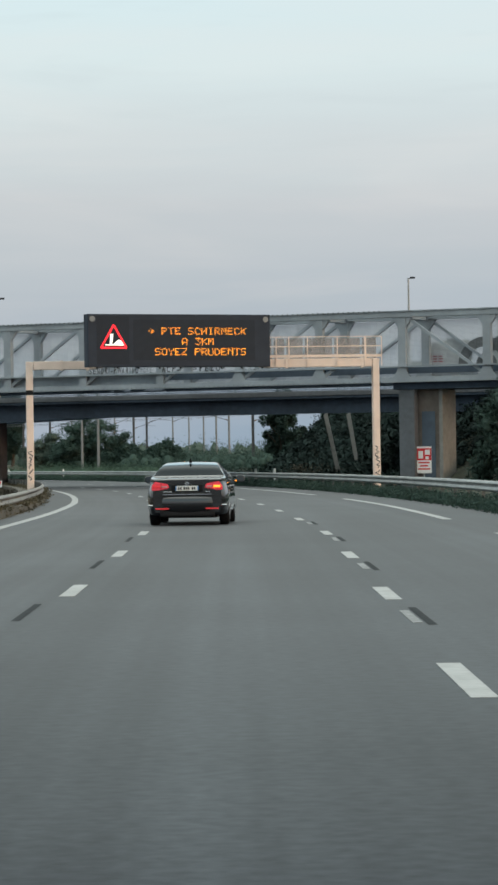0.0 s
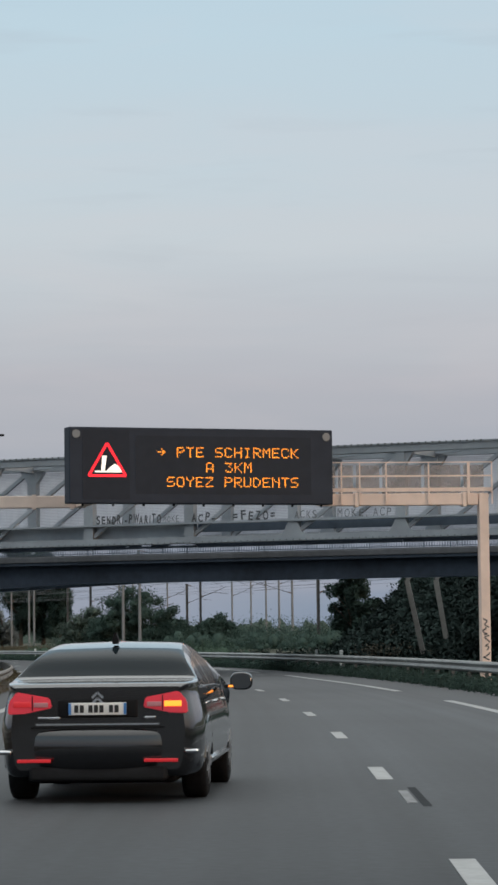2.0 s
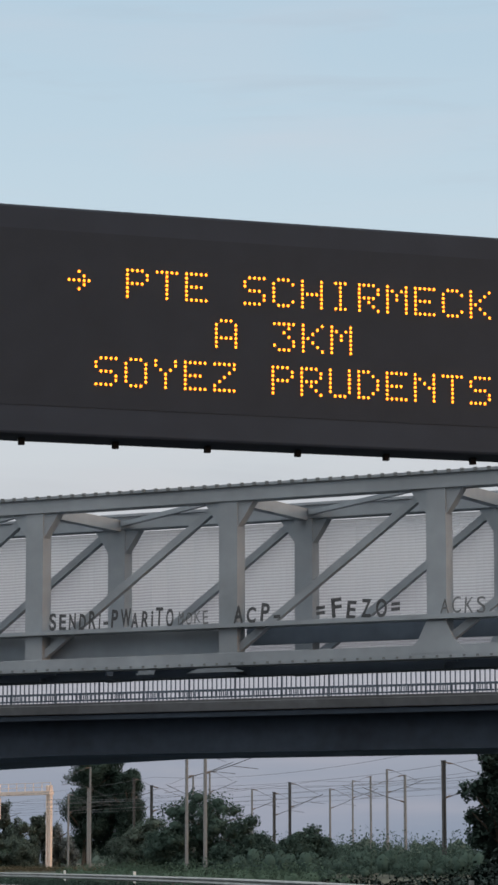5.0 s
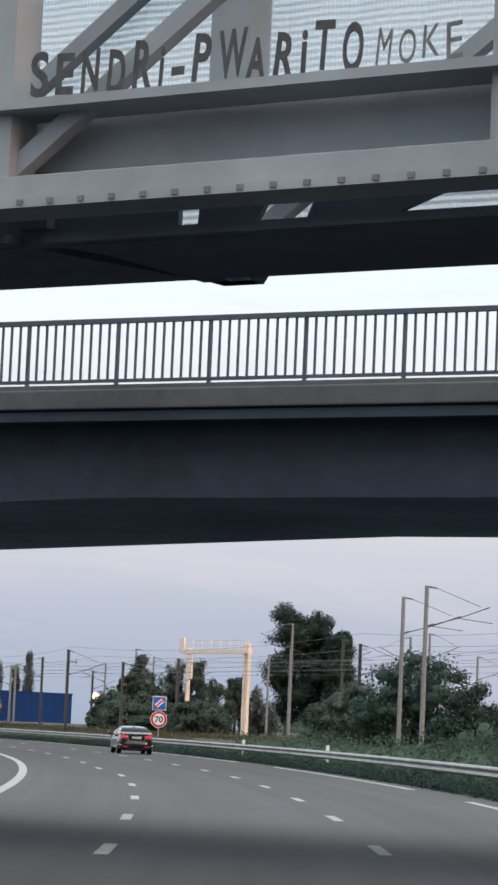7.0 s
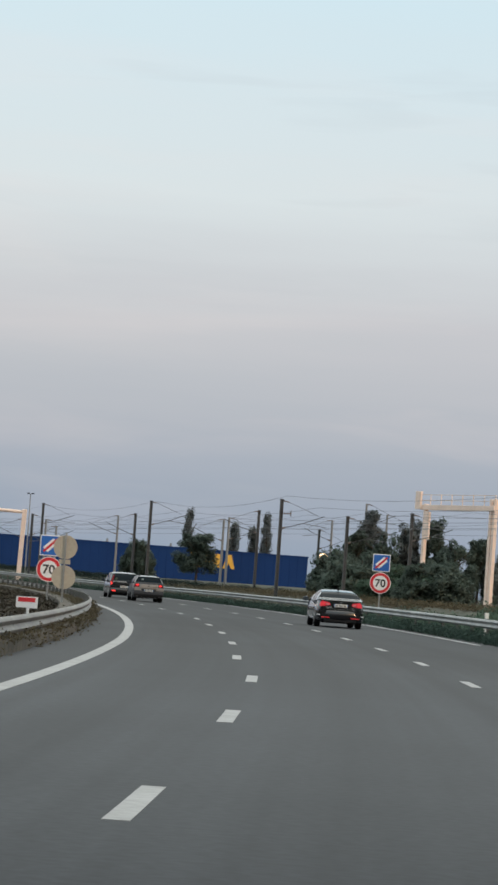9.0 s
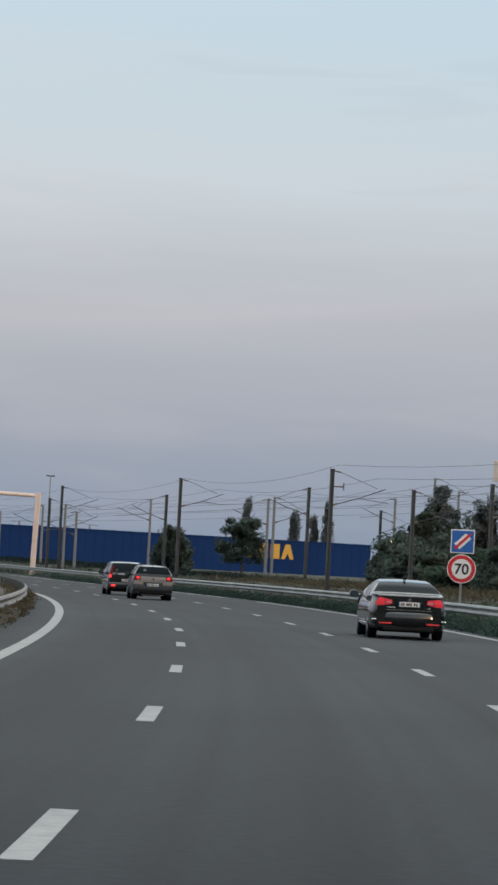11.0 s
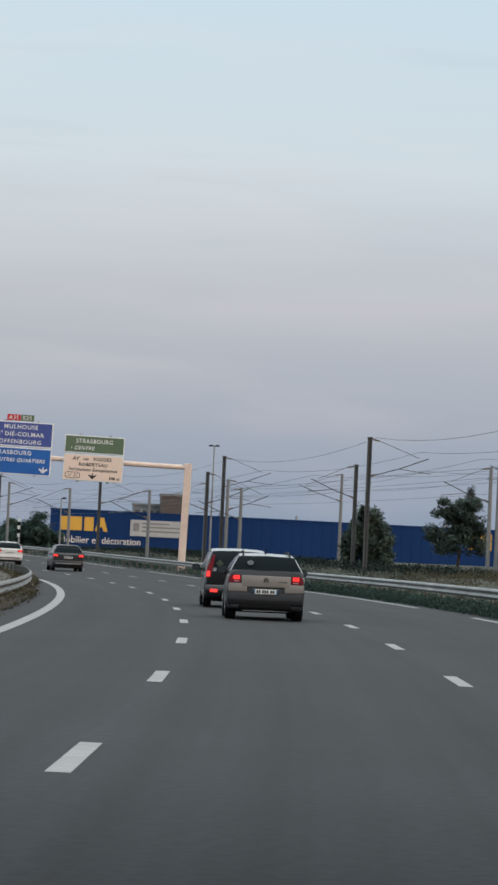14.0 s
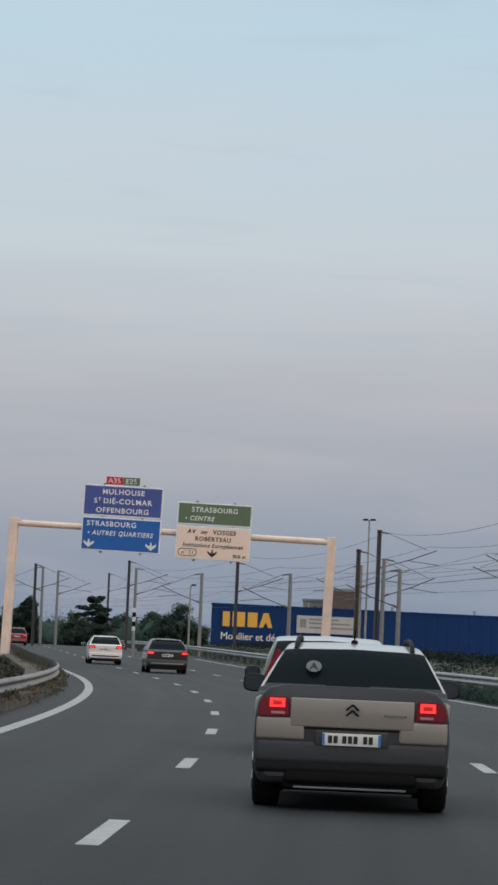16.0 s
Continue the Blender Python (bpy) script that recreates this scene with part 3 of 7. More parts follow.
PHASE_L = ((34, 61, 73, 178, 190, 229, 242, 268, 282, 295, 308, 322, 336, 350, 363, 376), (7.8, 8.4, 8.3, 9.0, 8.4, 8.4, 7.75, 8.2, 8.85, 9.0, 9.25, 10.0, 11.4, 11.8, 12.1, 12.4))
PHASE_R = ((20, 32, 46, 59, 73, 98, 181, 208, 221, 234, 272, 285, 298, 311, 338, 366), (6.6, 6.0, 5.8, 6.4, 7.4, 6.8, 12.3, 12.6, 13.5, 13.3, 11.9, 11.7, 12.4, 11.9, 13.1, 14.9))
rnd = random.Random(5)
for line, phase in ((LINE_L, PHASE_L), (LINE_R, PHASE_R)):
    for k in range(-7, 60):
        far = 13 * k + float(np.interp(13 * k + 8, *phase))
        marking("lane_dash", far - 3.0, far, varied(line, far - 1.5), 0.17, road, 1.0)
        # scraped-off older dashes in the first stretch
        if -2 < far < (78 if line is LINE_R else 62):
            shift = 0.16 if line is LINE_R else -0.12
            marking("scraped_dash", far - 7.4 - rnd.uniform(0, 0.5), far - 4.6, varied(line, far - 6) + shift - 0.02, 0.08, road, 1.3, 0.003, M["tar"], 0.0)
            if line is LINE_R:
                marking("worn_dash", far - 7.3, far - 5.2, varied(line, far - 6) + shift - 0.13, 0.09, road, 1.0, 0.005, M["paint_worn"])
marking("edge_line", BEGIN, END, LEFT_EDGE, 0.24, road, 3.0)
for k in range(-3, 14):
    s0 = 52 * k + 16
    marking("edge_line", s0, s0 + 39, RIGHT_EDGE, 0.22, road, 3.0)


def guardrail(off, s0, s1, top, label, step=4.0, side=1, material=None):
    """A W-beam on steel posts; side: +1 where the traffic is on its left."""
    material = material or M["rail_steel"]
    rail = thing("guardrail", Matrix.Translation(on_road(s0, off)), label, "guardrail", "guardrails along the road")
    prof = ((0.0, 0.0), (-0.05, -0.03), (-0.075, -0.07), (-0.05, -0.11), (0.0, -0.155), (-0.05, -0.2), (-0.075, -0.24), (-0.05, -0.28), (0.0, -0.31))
    n = int((s1 - s0) / 3)
    verts, faces = [], []
    o = on_road(s0, off)
    full = list(prof) + [(0.012 + p[0], p[1]) for p in prof[::-1]]
    for i in range(n + 1):
        s = s0 + (s1 - s0) * i / n
        for dx, dz in full:
            verts.append(on_road(s, off + side * dx, top + dz) - o)
    m = len(full)
    for i in range(n):
        for j in range(m):
            a, b = i * m + j, i * m + (j + 1) % m
            faces.append((a, b, b + m, a + m))
    data_ob("beam", verts, faces, material, rail)
    bm = bmesh.new()
    box(bm, -0.05, 0.05, -0.03, 0.03, -0.3, top - 0.02)
    box(bm, -0.09, -0.05, -0.05, 0.05, top - 0.25, top - 0.06)
    me = bpy.data.meshes.new("post")
    bm.to_mesh(me)
    bm.free()
    me.materials.append(M["rail_post"])
    s = s0 + 0.5
    while s < s1:
        p = new("post", me)
        p.parent = rail
        p.matrix_basis = Matrix.Translation(on_road(s, off + side * 0.08) - o) @ Matrix.Rotation(heading(s) + (math.pi if side < 0 else 0), 4, "Z")
        s += step
    return rail


guardrail(RAIL_R, BEGIN + 10, s_of(700), 0.80, "galvanised steel guardrail along the outer edge of the road", material=M["galv"])
guardrail(RAIL_L, BEGIN + 10, s_of(700), 0.60, "weathered brownish steel guardrail beside the central reserve", side=-1)
guardrail(-9.3, BEGIN + 10, s_of(700), 0.62, "dull steel guardrail on the far side of the central reserve")

# ---------------------------------------------------------------- message gantry
GL, GR = Vector((-11.75, 131.9, -0.2)), Vector((4.0, 134.2, -0.2))
g_dir = (GR - GL).normalized()
GAN = Matrix.Translation(GL) @ Matrix.Rotation(math.atan2(g_dir.y, g_dir.x), 4, "Z")
SPAN = (GR - GL).length

FONT = {"P": "1E 11 11 1E 10 10 10", "T": "1F 04 04 04 04 04 04", "E": "1F 10 10 1E 10 10 1F", "S": "0F 10 10 0E 01 01 1E", "C": "0E 11 10 10 10 11 0E",
        "H": "11 11 11 1F 11 11 11", "I": "0E 04 04 04 04 04 0E", "R": "1E 11 11 1E 14 12 11", "M": "11 1B 15 15 11 11 11", "K": "11 12 14 18 14 12 11",
        "A": "0E 11 11 11 1F 11 11", "3": "1F 02 04 02 01 11 0E", "O": "0E 11 11 11 11 11 0E", "Y": "11 11 0A 04 04 04 04", "Z": "1F 01 02 04 08 10 1F",
        "U": "11 11 11 11 11 11 0E", "D": "1C 12 11 11 11 12 1C", "N": "11 19 15 13 11 11 11", ">": "00 04 02 1F 02 04 00", " ": "00 00 00 00 00 00 00"}


def diode_line(name, text, x, z, pitch, parent, y, label=""):
    """Characters of round diodes, five by seven, with x at the first one's left and z at the top."""
    for i, ch in enumerate(text):
        if ch == " ":
            continue
        bm = bmesh.new()
        for r, row in enumerate(FONT[ch].split()):
            bits = int(row, 16)
            for c in range(5):
                if bits >> (4 - c) & 1:
                    cx, cz = x + (i * 6.0 + c) * pitch, z - r * 0.86 * pitch
                    vs = [bm.verts.new((cx + 0.28 * pitch * math.cos(a * math.pi / 4), y, cz + 0.31 * pitch * math.sin(a * math.pi / 4))) for a in range(8)]
                    tip = bm.verts.new((cx, y - 0.02, cz))
                    for a in range(8):
                        bm.faces.new((vs[a], vs[(a + 1) % 8], tip))
        part(name, bm, M["amber"], parent, label)


def message_gantry():
    g = thing("message_gantry", GAN, "cream steel road gantry carrying a lit message panel", "gantry")
    for x, nm in ((0, "left"), (SPAN, "right")):
        bm = bmesh.new()
        box(bm, x - 0.155, x + 0.155, -0.2, 0.2, 0.0, 6.3, 0.03)
        box(bm, x - 0.35, x + 0.35, -0.4, 0.4, 0.0, 0.06)
        p = part("post", bm, M["cream"], g)
        for z in (4.9,) if nm == "left" else ():
            bm = bmesh.new()
            box(bm, x - 0.165, x + 0.165, -0.215, 0.0, z - 0.12, z + 0.1, 0.01)
            part("junction_box", bm, M["plastic"], p)
        tag_rng = random.Random(7 + int(x))
        for j in range(5):
            bm = bmesh.new()
            z = 0.95 + 0.26 * j
            pts = [(x + tag_rng.uniform(-0.11, 0.11), -0.204, z + 0.24 * k / 5 + tag_rng.uniform(-0.03, 0.03)) for k in range(6)]
            for p0, p1 in zip(pts, pts[1:]):
                beam(bm, p0, p1, 0.04, 0.008, (0, 1, 0))
            part("spray_tag", bm, M["graffiti"], p, "black spray scrawl")
    # the beam carries the display between two stubs
    for xa, xb in ((0.19, 3.1), (SPAN - 5.4, SPAN - 0.19)):
        bm = bmesh.new()
        box(bm, xa, xb, -0.2, 0.2, 5.92, 6.3, 0.02)
        for x in (xa + 1.2, xb - 0.5):
            box(bm, x, x + 0.12, -0.24, 0.24, 5.88, 6.34)
        part("crossbeam", bm, M["cream"], g)
    bm = bmesh.new()
    beam(bm, (2.9, 0.0, 6.12), (3.1, -1.75, 6.12), 0.3, 0.36)
    part("carrier_arm", bm, M["cream"], g)
    # service walkway with its handrail behind the open part of the beam
    bm = bmesh.new()
    box(bm, SPAN - 5.2, SPAN + 0.25, 0.25, 0.95, 6.2, 6.28)
    part("walkway", bm, M["cream"], g)
    for z, hgt in ((6.42, 0.12), (6.86, 0.05), (7.3, 0.035)):
        bm = bmesh.new()
        box(bm, SPAN - 5.2, SPAN + 0.28, -0.24, -0.2, z - hgt / 2, z + hgt / 2)
        part("handrail", bm, M["cream"], g)
    stands = (-5.1, -4.63, -4.04, -3.18, -1.8, -0.5, 0.26)
    for k, x in enumerate(stands):
        bm = bmesh.new()
        w = 0.045 if k == 5 else 0.022
        box(bm, SPAN + x - w, SPAN + x + w, -0.27, -0.23, 5.95, 7.31)
        part("stanchion", bm, M["cream"], g)
    for xa, xb in zip(stands, stands[1:]):
        bm = bmesh.new()
        box(bm, SPAN + xa + 0.05, SPAN + xb - 0.05, 0.9, 0.905, 6.3, 7.28)
        part("mesh_panel", bm, M["fine_mesh"], g, "fine grey wire mesh infill")
    # display: case, two diode fields, lettering
    # its front turned a little towards the coming traffic
    x0, x1, z0, z1 = 0.0, 8.75, 0.0, 2.37
    bm = bmesh.new()
    box(bm, x0, x1, -0.75, -0.2, z0, z1, 0.03)
    case = part("display_panel", bm, M["panel_black"], g, "matt black display case")
    case.matrix_basis = GAN.inverted() @ Matrix.Translation((-8.9 - 0.28, 129.3 + 0.69, 5.73)) @ Matrix.Rotation(radians(22.5), 4, "Z")
    bm = bmesh.new()
    box(bm, x0 + 0.42, x0 + 1.95, -0.756, -0.74, z0 + 0.12, z1 - 0.1)
    part("picture_field", bm, M["panel_black2"], case)
    bm = bmesh.new()
    box(bm, x0 + 2.15, x1 - 0.75, -0.756, -0.74, z0 + 0.3, z1 - 0.25)
    part("text_field", bm, M["panel_black2"], case)
    for x in (x0 + 0.22, x1 - 0.22):
        bm = bmesh.new()
        disc(bm, (x, z1 - 0.22), 0.13, -0.775, -0.74, 18)
        part("flash_lamp", bm, M["lens_grey"], case, "round grey unlit flash lamp")
    for x in np.linspace(x0 + 0.5, x1 - 0.3, 9):
        bm = bmesh.new()
        box(bm, x - 0.03, x + 0.03, -0.5, -0.44, z0 - 0.07, z0 + 0.02)
        part("fixing_stud", bm, M["black"], case)
    y = -0.765
    pitch = 0.053
    tx = x0 + 3.52
    diode_line("diode_character", "PTE SCHIRMECK", tx, z1 - 0.62, pitch, case, y, "lit amber diode character")
    diode_line("diode_character", "A 3KM", tx + 0.96, z1 - 1.09, pitch, case, y, "lit amber diode character")
    diode_line("diode_character", "SOYEZ PRUDENTS", tx - 0.33, z1 - 1.55, pitch, case, y, "lit amber diode character")
    diode_line("message_arrow", ">", tx - 0.62, z1 - 0.62, pitch, case, y, "amber diode arrow")
    # warning triangle
    cx, zb, zt, hw = x0 + 1.22, z0 + 0.86, z1 - 0.5, 0.6
    bm = bmesh.new()
    for a, b in (((cx - hw, zb), (cx, zt)), ((cx, zt), (cx + hw, zb)), ((cx + hw, zb), (cx - hw, zb))):
        beam(bm, (a[0], y, a[1]), (b[0], y, b[1]), 0.02, 0.075)
    part("warning_triangle", bm, M["red_led"], case, "red diode triangle outline")
    bm = bmesh.new()
    prism(bm, [(cx - 0.02, zb + 0.16), (cx + 0.1, zb + 0.27), (cx + 0.24, zb + 0.37), (cx + 0.36, zb + 0.3), (cx + 0.46, zb + 0.16)], y - 0.008, y)
    prism(bm, [(cx - 0.4, zb + 0.1), (cx + 0.47, zb + 0.1), (cx + 0.47, zb + 0.15), (cx - 0.4, zb + 0.15)], y - 0.008, y)
    prism(bm, [(cx - 0.2, zb + 0.16), (cx - 0.08, zb + 0.16), (cx - 0.02, zb + 0.62), (cx - 0.16, zb + 0.62)], y - 0.008, y)
    part("roadworks_symbol", bm, M["white_led"], case, "plain white roadworks shape")
    return g


message_gantry()

# ---------------------------------------------------------------- steel truss bridge
TRUSS = Matrix.Translation((-8.3, 164.0, 0)) @ Matrix.Rotation(radians(-23), 4, "Z")
BAY, FIRST, NBAY, DEEP = 4.84, 1.21 - 8 * 4.84, 15, 3.65


def truss_bridge():
    t = thing("truss_bridge", TRUSS, "grey painted steel truss footbridge with ribbed mesh screens", "bridge")
    ua, ub = FIRST, FIRST + NBAY * BAY
    for y, nm in ((0.0, "front"), (DEEP, "far")):
        bm = bmesh.new()
        box(bm, ua, ub, y - 0.2, y + 0.2, 9.1, 9.4, 0.015)
        box(bm, ua, ub, y - 0.26, y + 0.26, 9.4, 9.46)
        part("top_chord", bm, M["steel_grey"], t)
        bm = bmesh.new()
        box(bm, ua, ub, y - 0.3, y + 0.24, 6.39, 6.47)
        part("toe_flange", bm, M["steel_grey"], t)
        if y < 1:
            # edge plate deep at one end; set back past second post, coloured for shade
            bm = bmesh.new()
            box(bm, ua, FIRST + 8 * BAY, 0.3, 0.36, 5.68, 6.44)
            part("deck_edge", bm, M["steel_grey"], t)
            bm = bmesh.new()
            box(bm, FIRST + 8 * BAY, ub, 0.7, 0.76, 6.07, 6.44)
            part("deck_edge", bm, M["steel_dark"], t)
            # dark filler added for shade behind the lower chord, cut away in three places
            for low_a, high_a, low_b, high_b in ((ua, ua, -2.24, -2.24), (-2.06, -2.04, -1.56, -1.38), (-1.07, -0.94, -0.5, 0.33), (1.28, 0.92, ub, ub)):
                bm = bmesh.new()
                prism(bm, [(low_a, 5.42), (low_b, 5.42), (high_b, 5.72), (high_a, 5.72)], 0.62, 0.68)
                part("shade_filler", bm, M["steel_dark"], t)
        bm = bmesh.new()
        lift = 0.0 if y < 1 else 0.13
        box(bm, ua, ub, y - 0.27, y + 0.27, 5.58 + lift, 5.66 + lift)
        part("bottom_flange", bm, M["steel_grey"], t)
        bm = bmesh.new()
        box(bm, ua, ub, y - 0.2, y + 0.2, 5.66 + lift, 5.86 + lift / 3, 0.01)
        part("bottom_chord", bm, M["steel_grey"], t)
        for i in range(NBAY + 1):
            u = FIRST + i * BAY
            bm = bmesh.new()
            box(bm, u - 0.22, u + 0.22, y - 0.16, y + 0.2, 5.6, 9.14)
            # knee plates under the chord, and a flared foot on the later posts
            prism(bm, [(u - 0.6, 9.12), (u + 0.6, 9.12), (u + 0.42, 8.84), (u + 0.22, 8.56), (u - 0.22, 8.56), (u - 0.42, 8.84)], y - 0.12, y + 0.12)
            if u > 4:
                prism(bm, [(u - 0.66, 5.7), (u + 0.66, 5.7), (u + 0.4, 5.98), (u + 0.22, 6.34), (u - 0.22, 6.34), (u - 0.4, 5.98)], y - 0.21, y - 0.15)
            part("post", bm, M["steel_grey"], t)
        for i in range(NBAY):
            u = FIRST + i * BAY
            bm = bmesh.new()
            if u < 13:
                beam(bm, (u - 0.12, y + 0.02, 5.75), (u + BAY - 0.24, y + 0.02, 9.1), 0.16, 0.15, (0, 1, 0))
            else:
                beam(bm, (u + 0.24, y + 0.02, 9.1), (u + BAY + 0.12, y + 0.02, 5.75), 0.15, 0.15, (0, 1, 0))
            part("diagonal", bm, M["steel_grey"], t)
    # bolt heads along the front flange edges, all from two shared meshes
    def bolt_mesh(w, z0, z1):
        bm = bmesh.new()
        box(bm, -w, w, -0.288, -0.262, z0, z1)
        me = bpy.data.meshes.new("bolt_head")
        bm.to_mesh(me)
        bm.free()
        me.materials.append(M["rivet"])
        return me

    low, high = bolt_mesh(0.028, 5.598, 5.642), bolt_mesh(0.04, 9.4, 9.475)
    for k in range(int(26 / 0.3)):
        for me in (low, high):
            o = new("bolt_head", me)
            o.parent = t
            o.location = (-11.0 + k * 0.3, 0, 0)
    # wind bracing on top, floor beams below
    for i in range(NBAY + 1):
        u = FIRST + i * BAY
        bm = bmesh.new()
        beam(bm, (u, 0.2, 9.2), (u, DEEP - 0.2, 9.2), 0.24, 0.26)
        part("cross_beam", bm, M["steel_grey"], t)
        # dark colour of floor beams, gussets and deck plates holds the underside shade
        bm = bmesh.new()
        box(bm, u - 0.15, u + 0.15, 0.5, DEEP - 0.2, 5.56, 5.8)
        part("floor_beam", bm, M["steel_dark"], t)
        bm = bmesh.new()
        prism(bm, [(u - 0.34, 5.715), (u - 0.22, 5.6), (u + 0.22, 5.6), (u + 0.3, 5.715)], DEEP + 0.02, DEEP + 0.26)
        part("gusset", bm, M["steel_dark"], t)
        if i < NBAY:
            bm = bmesh.new()
            beam(bm, (u + BAY - 0.2, 0.2, 9.23), (u + 0.2, DEEP - 0.2, 9.23), 0.12, 0.1)
            part("wind_brace", bm, M["steel_grey"], t)
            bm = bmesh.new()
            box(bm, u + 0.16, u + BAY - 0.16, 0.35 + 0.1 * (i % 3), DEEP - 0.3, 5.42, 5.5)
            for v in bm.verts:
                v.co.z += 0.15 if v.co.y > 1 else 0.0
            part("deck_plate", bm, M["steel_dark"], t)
            verts, faces = [], []
            nx = 24
            for j in range(nx + 1):
                u2 = u + 0.24 + (BAY - 0.48) * j / nx
                for z in (5.88, 9.08):
                    verts.append((u2, DEEP + 0.16 + 0.02 * math.sin(j * 1.6), z))
            for j in range(nx):
                faces.append((2 * j, 2 * j + 2, 2 * j + 3, 2 * j + 1))
            data_ob("mesh_screen", verts, faces, M["screen"], t, "pale ribbed mesh sheet")
    # spray lettering along the foot of the front truss
    scrawl = random.Random(3)
    for text, u, size, step, mt in (("SENDRi-PWARiTO", -3.2, 0.34, 0.25, "graffiti"), ("MOKE", 0.02, 0.27, 0.2, "graffiti_faint"), ("ACP-", 1.36, 0.33, 0.32, "graffiti"),
                                    ("=FEZO=", 3.32, 0.35, 0.345, "graffiti"), ("ACKS", 6.15, 0.32, 0.27, "graffiti_faint"), ("MOKE,", 8.1, 0.34, 0.32, "graffiti_faint"), ("ACP", 9.7, 0.34, 0.3, "graffiti_faint")):
        word = part("spray_tag", bmesh.new(), M[mt], t, "hand-sprayed capital letters")
        for ch in text:
            share = {"i": 0.22, "-": 0.5, ",": 0.2, "=": 0.6, "W": 1.05}.get(ch, 0.72)
            turn = Matrix.Rotation(radians(scrawl.uniform(-6, 6)), 4, "Y")
            o = lettering("sprayed_letter", ch, size * scrawl.uniform(0.94, 1.12), turn, M[mt], word, 0.004, scrawl.uniform(0, 0.12), 1.0, bold=0.014 if mt == "graffiti" else 0.0)
            xs = [v.co.x for v in o.data.vertices]
            fit_x = share * step / (max(xs) - min(xs))
            o.data.transform(Matrix.Translation((u - min(xs) * fit_x, -0.21, 6.5 + scrawl.uniform(-0.02, 0.02))) @ Matrix.Diagonal((fit_x, 1, 1, 1)))
            u += step * (share + 0.26 if ch in "i-," else 1.0)
    # a large dark mural and a line of faded red letters on the screens by the pier
    word = part("mural", bmesh.new(), M["graffiti_faint"], t, "large dark sprayed mural")
    for cu, cz, r0, r1 in ((19.1, 6.55, 1.55, 1.0), (19.2, 6.6, 0.6, 0.25), (20.3, 7.3, 0.9, 0.45)):
        bm = bmesh.new()
        for k in range(16):
            a0, a1 = math.pi * k / 16, math.pi * (k + 1) / 16
            prism(bm, [(cu + r1 * math.cos(a0), cz + r1 * math.sin(a0)), (cu + r0 * math.cos(a0), cz + r0 * math.sin(a0)), (cu + r0 * math.cos(a1), cz + r0 * math.sin(a1)), (cu + r1 * math.cos(a1), cz + r1 * math.sin(a1))],
                  DEEP + 0.1, DEEP + 0.11)
        part("sprayed_arc", bm, M["graffiti_faint"], word)
    word = part("spray_tag", bmesh.new(), M["graffiti_red"], t, "faded red sprayed bars")
    for k in range(4):
        bm = bmesh.new()
        for z in (6.75, 6.9, 7.05):
            box(bm, 15.45 + 0.32 * k, 15.68 + 0.32 * k, DEEP + 0.1, DEEP + 0.11, z, z + 0.06)
        part("sprayed_bar", bm, M["graffiti_red"], word)
    bm = bmesh.new()
    box(bm, -3.2, 11.0, -0.19, -0.175, 6.46, 6.5)
    part("toe_board", bm, M["steel_grey"], t)
    return t


truss_bridge()

# ---------------------------------------------------------------- concrete road bridge
B2 = Matrix.Translation((-11.0, 175.8, 0)) @ Matrix.Rotation(radians(-20), 4, "Z")


def arch(u):
    """Underside of the near edge: level in the middle, with straight haunches towards the columns."""
    return max(3.6, 4.21 - 0.036 * max(0.0, -2.3 - u, u - 20))


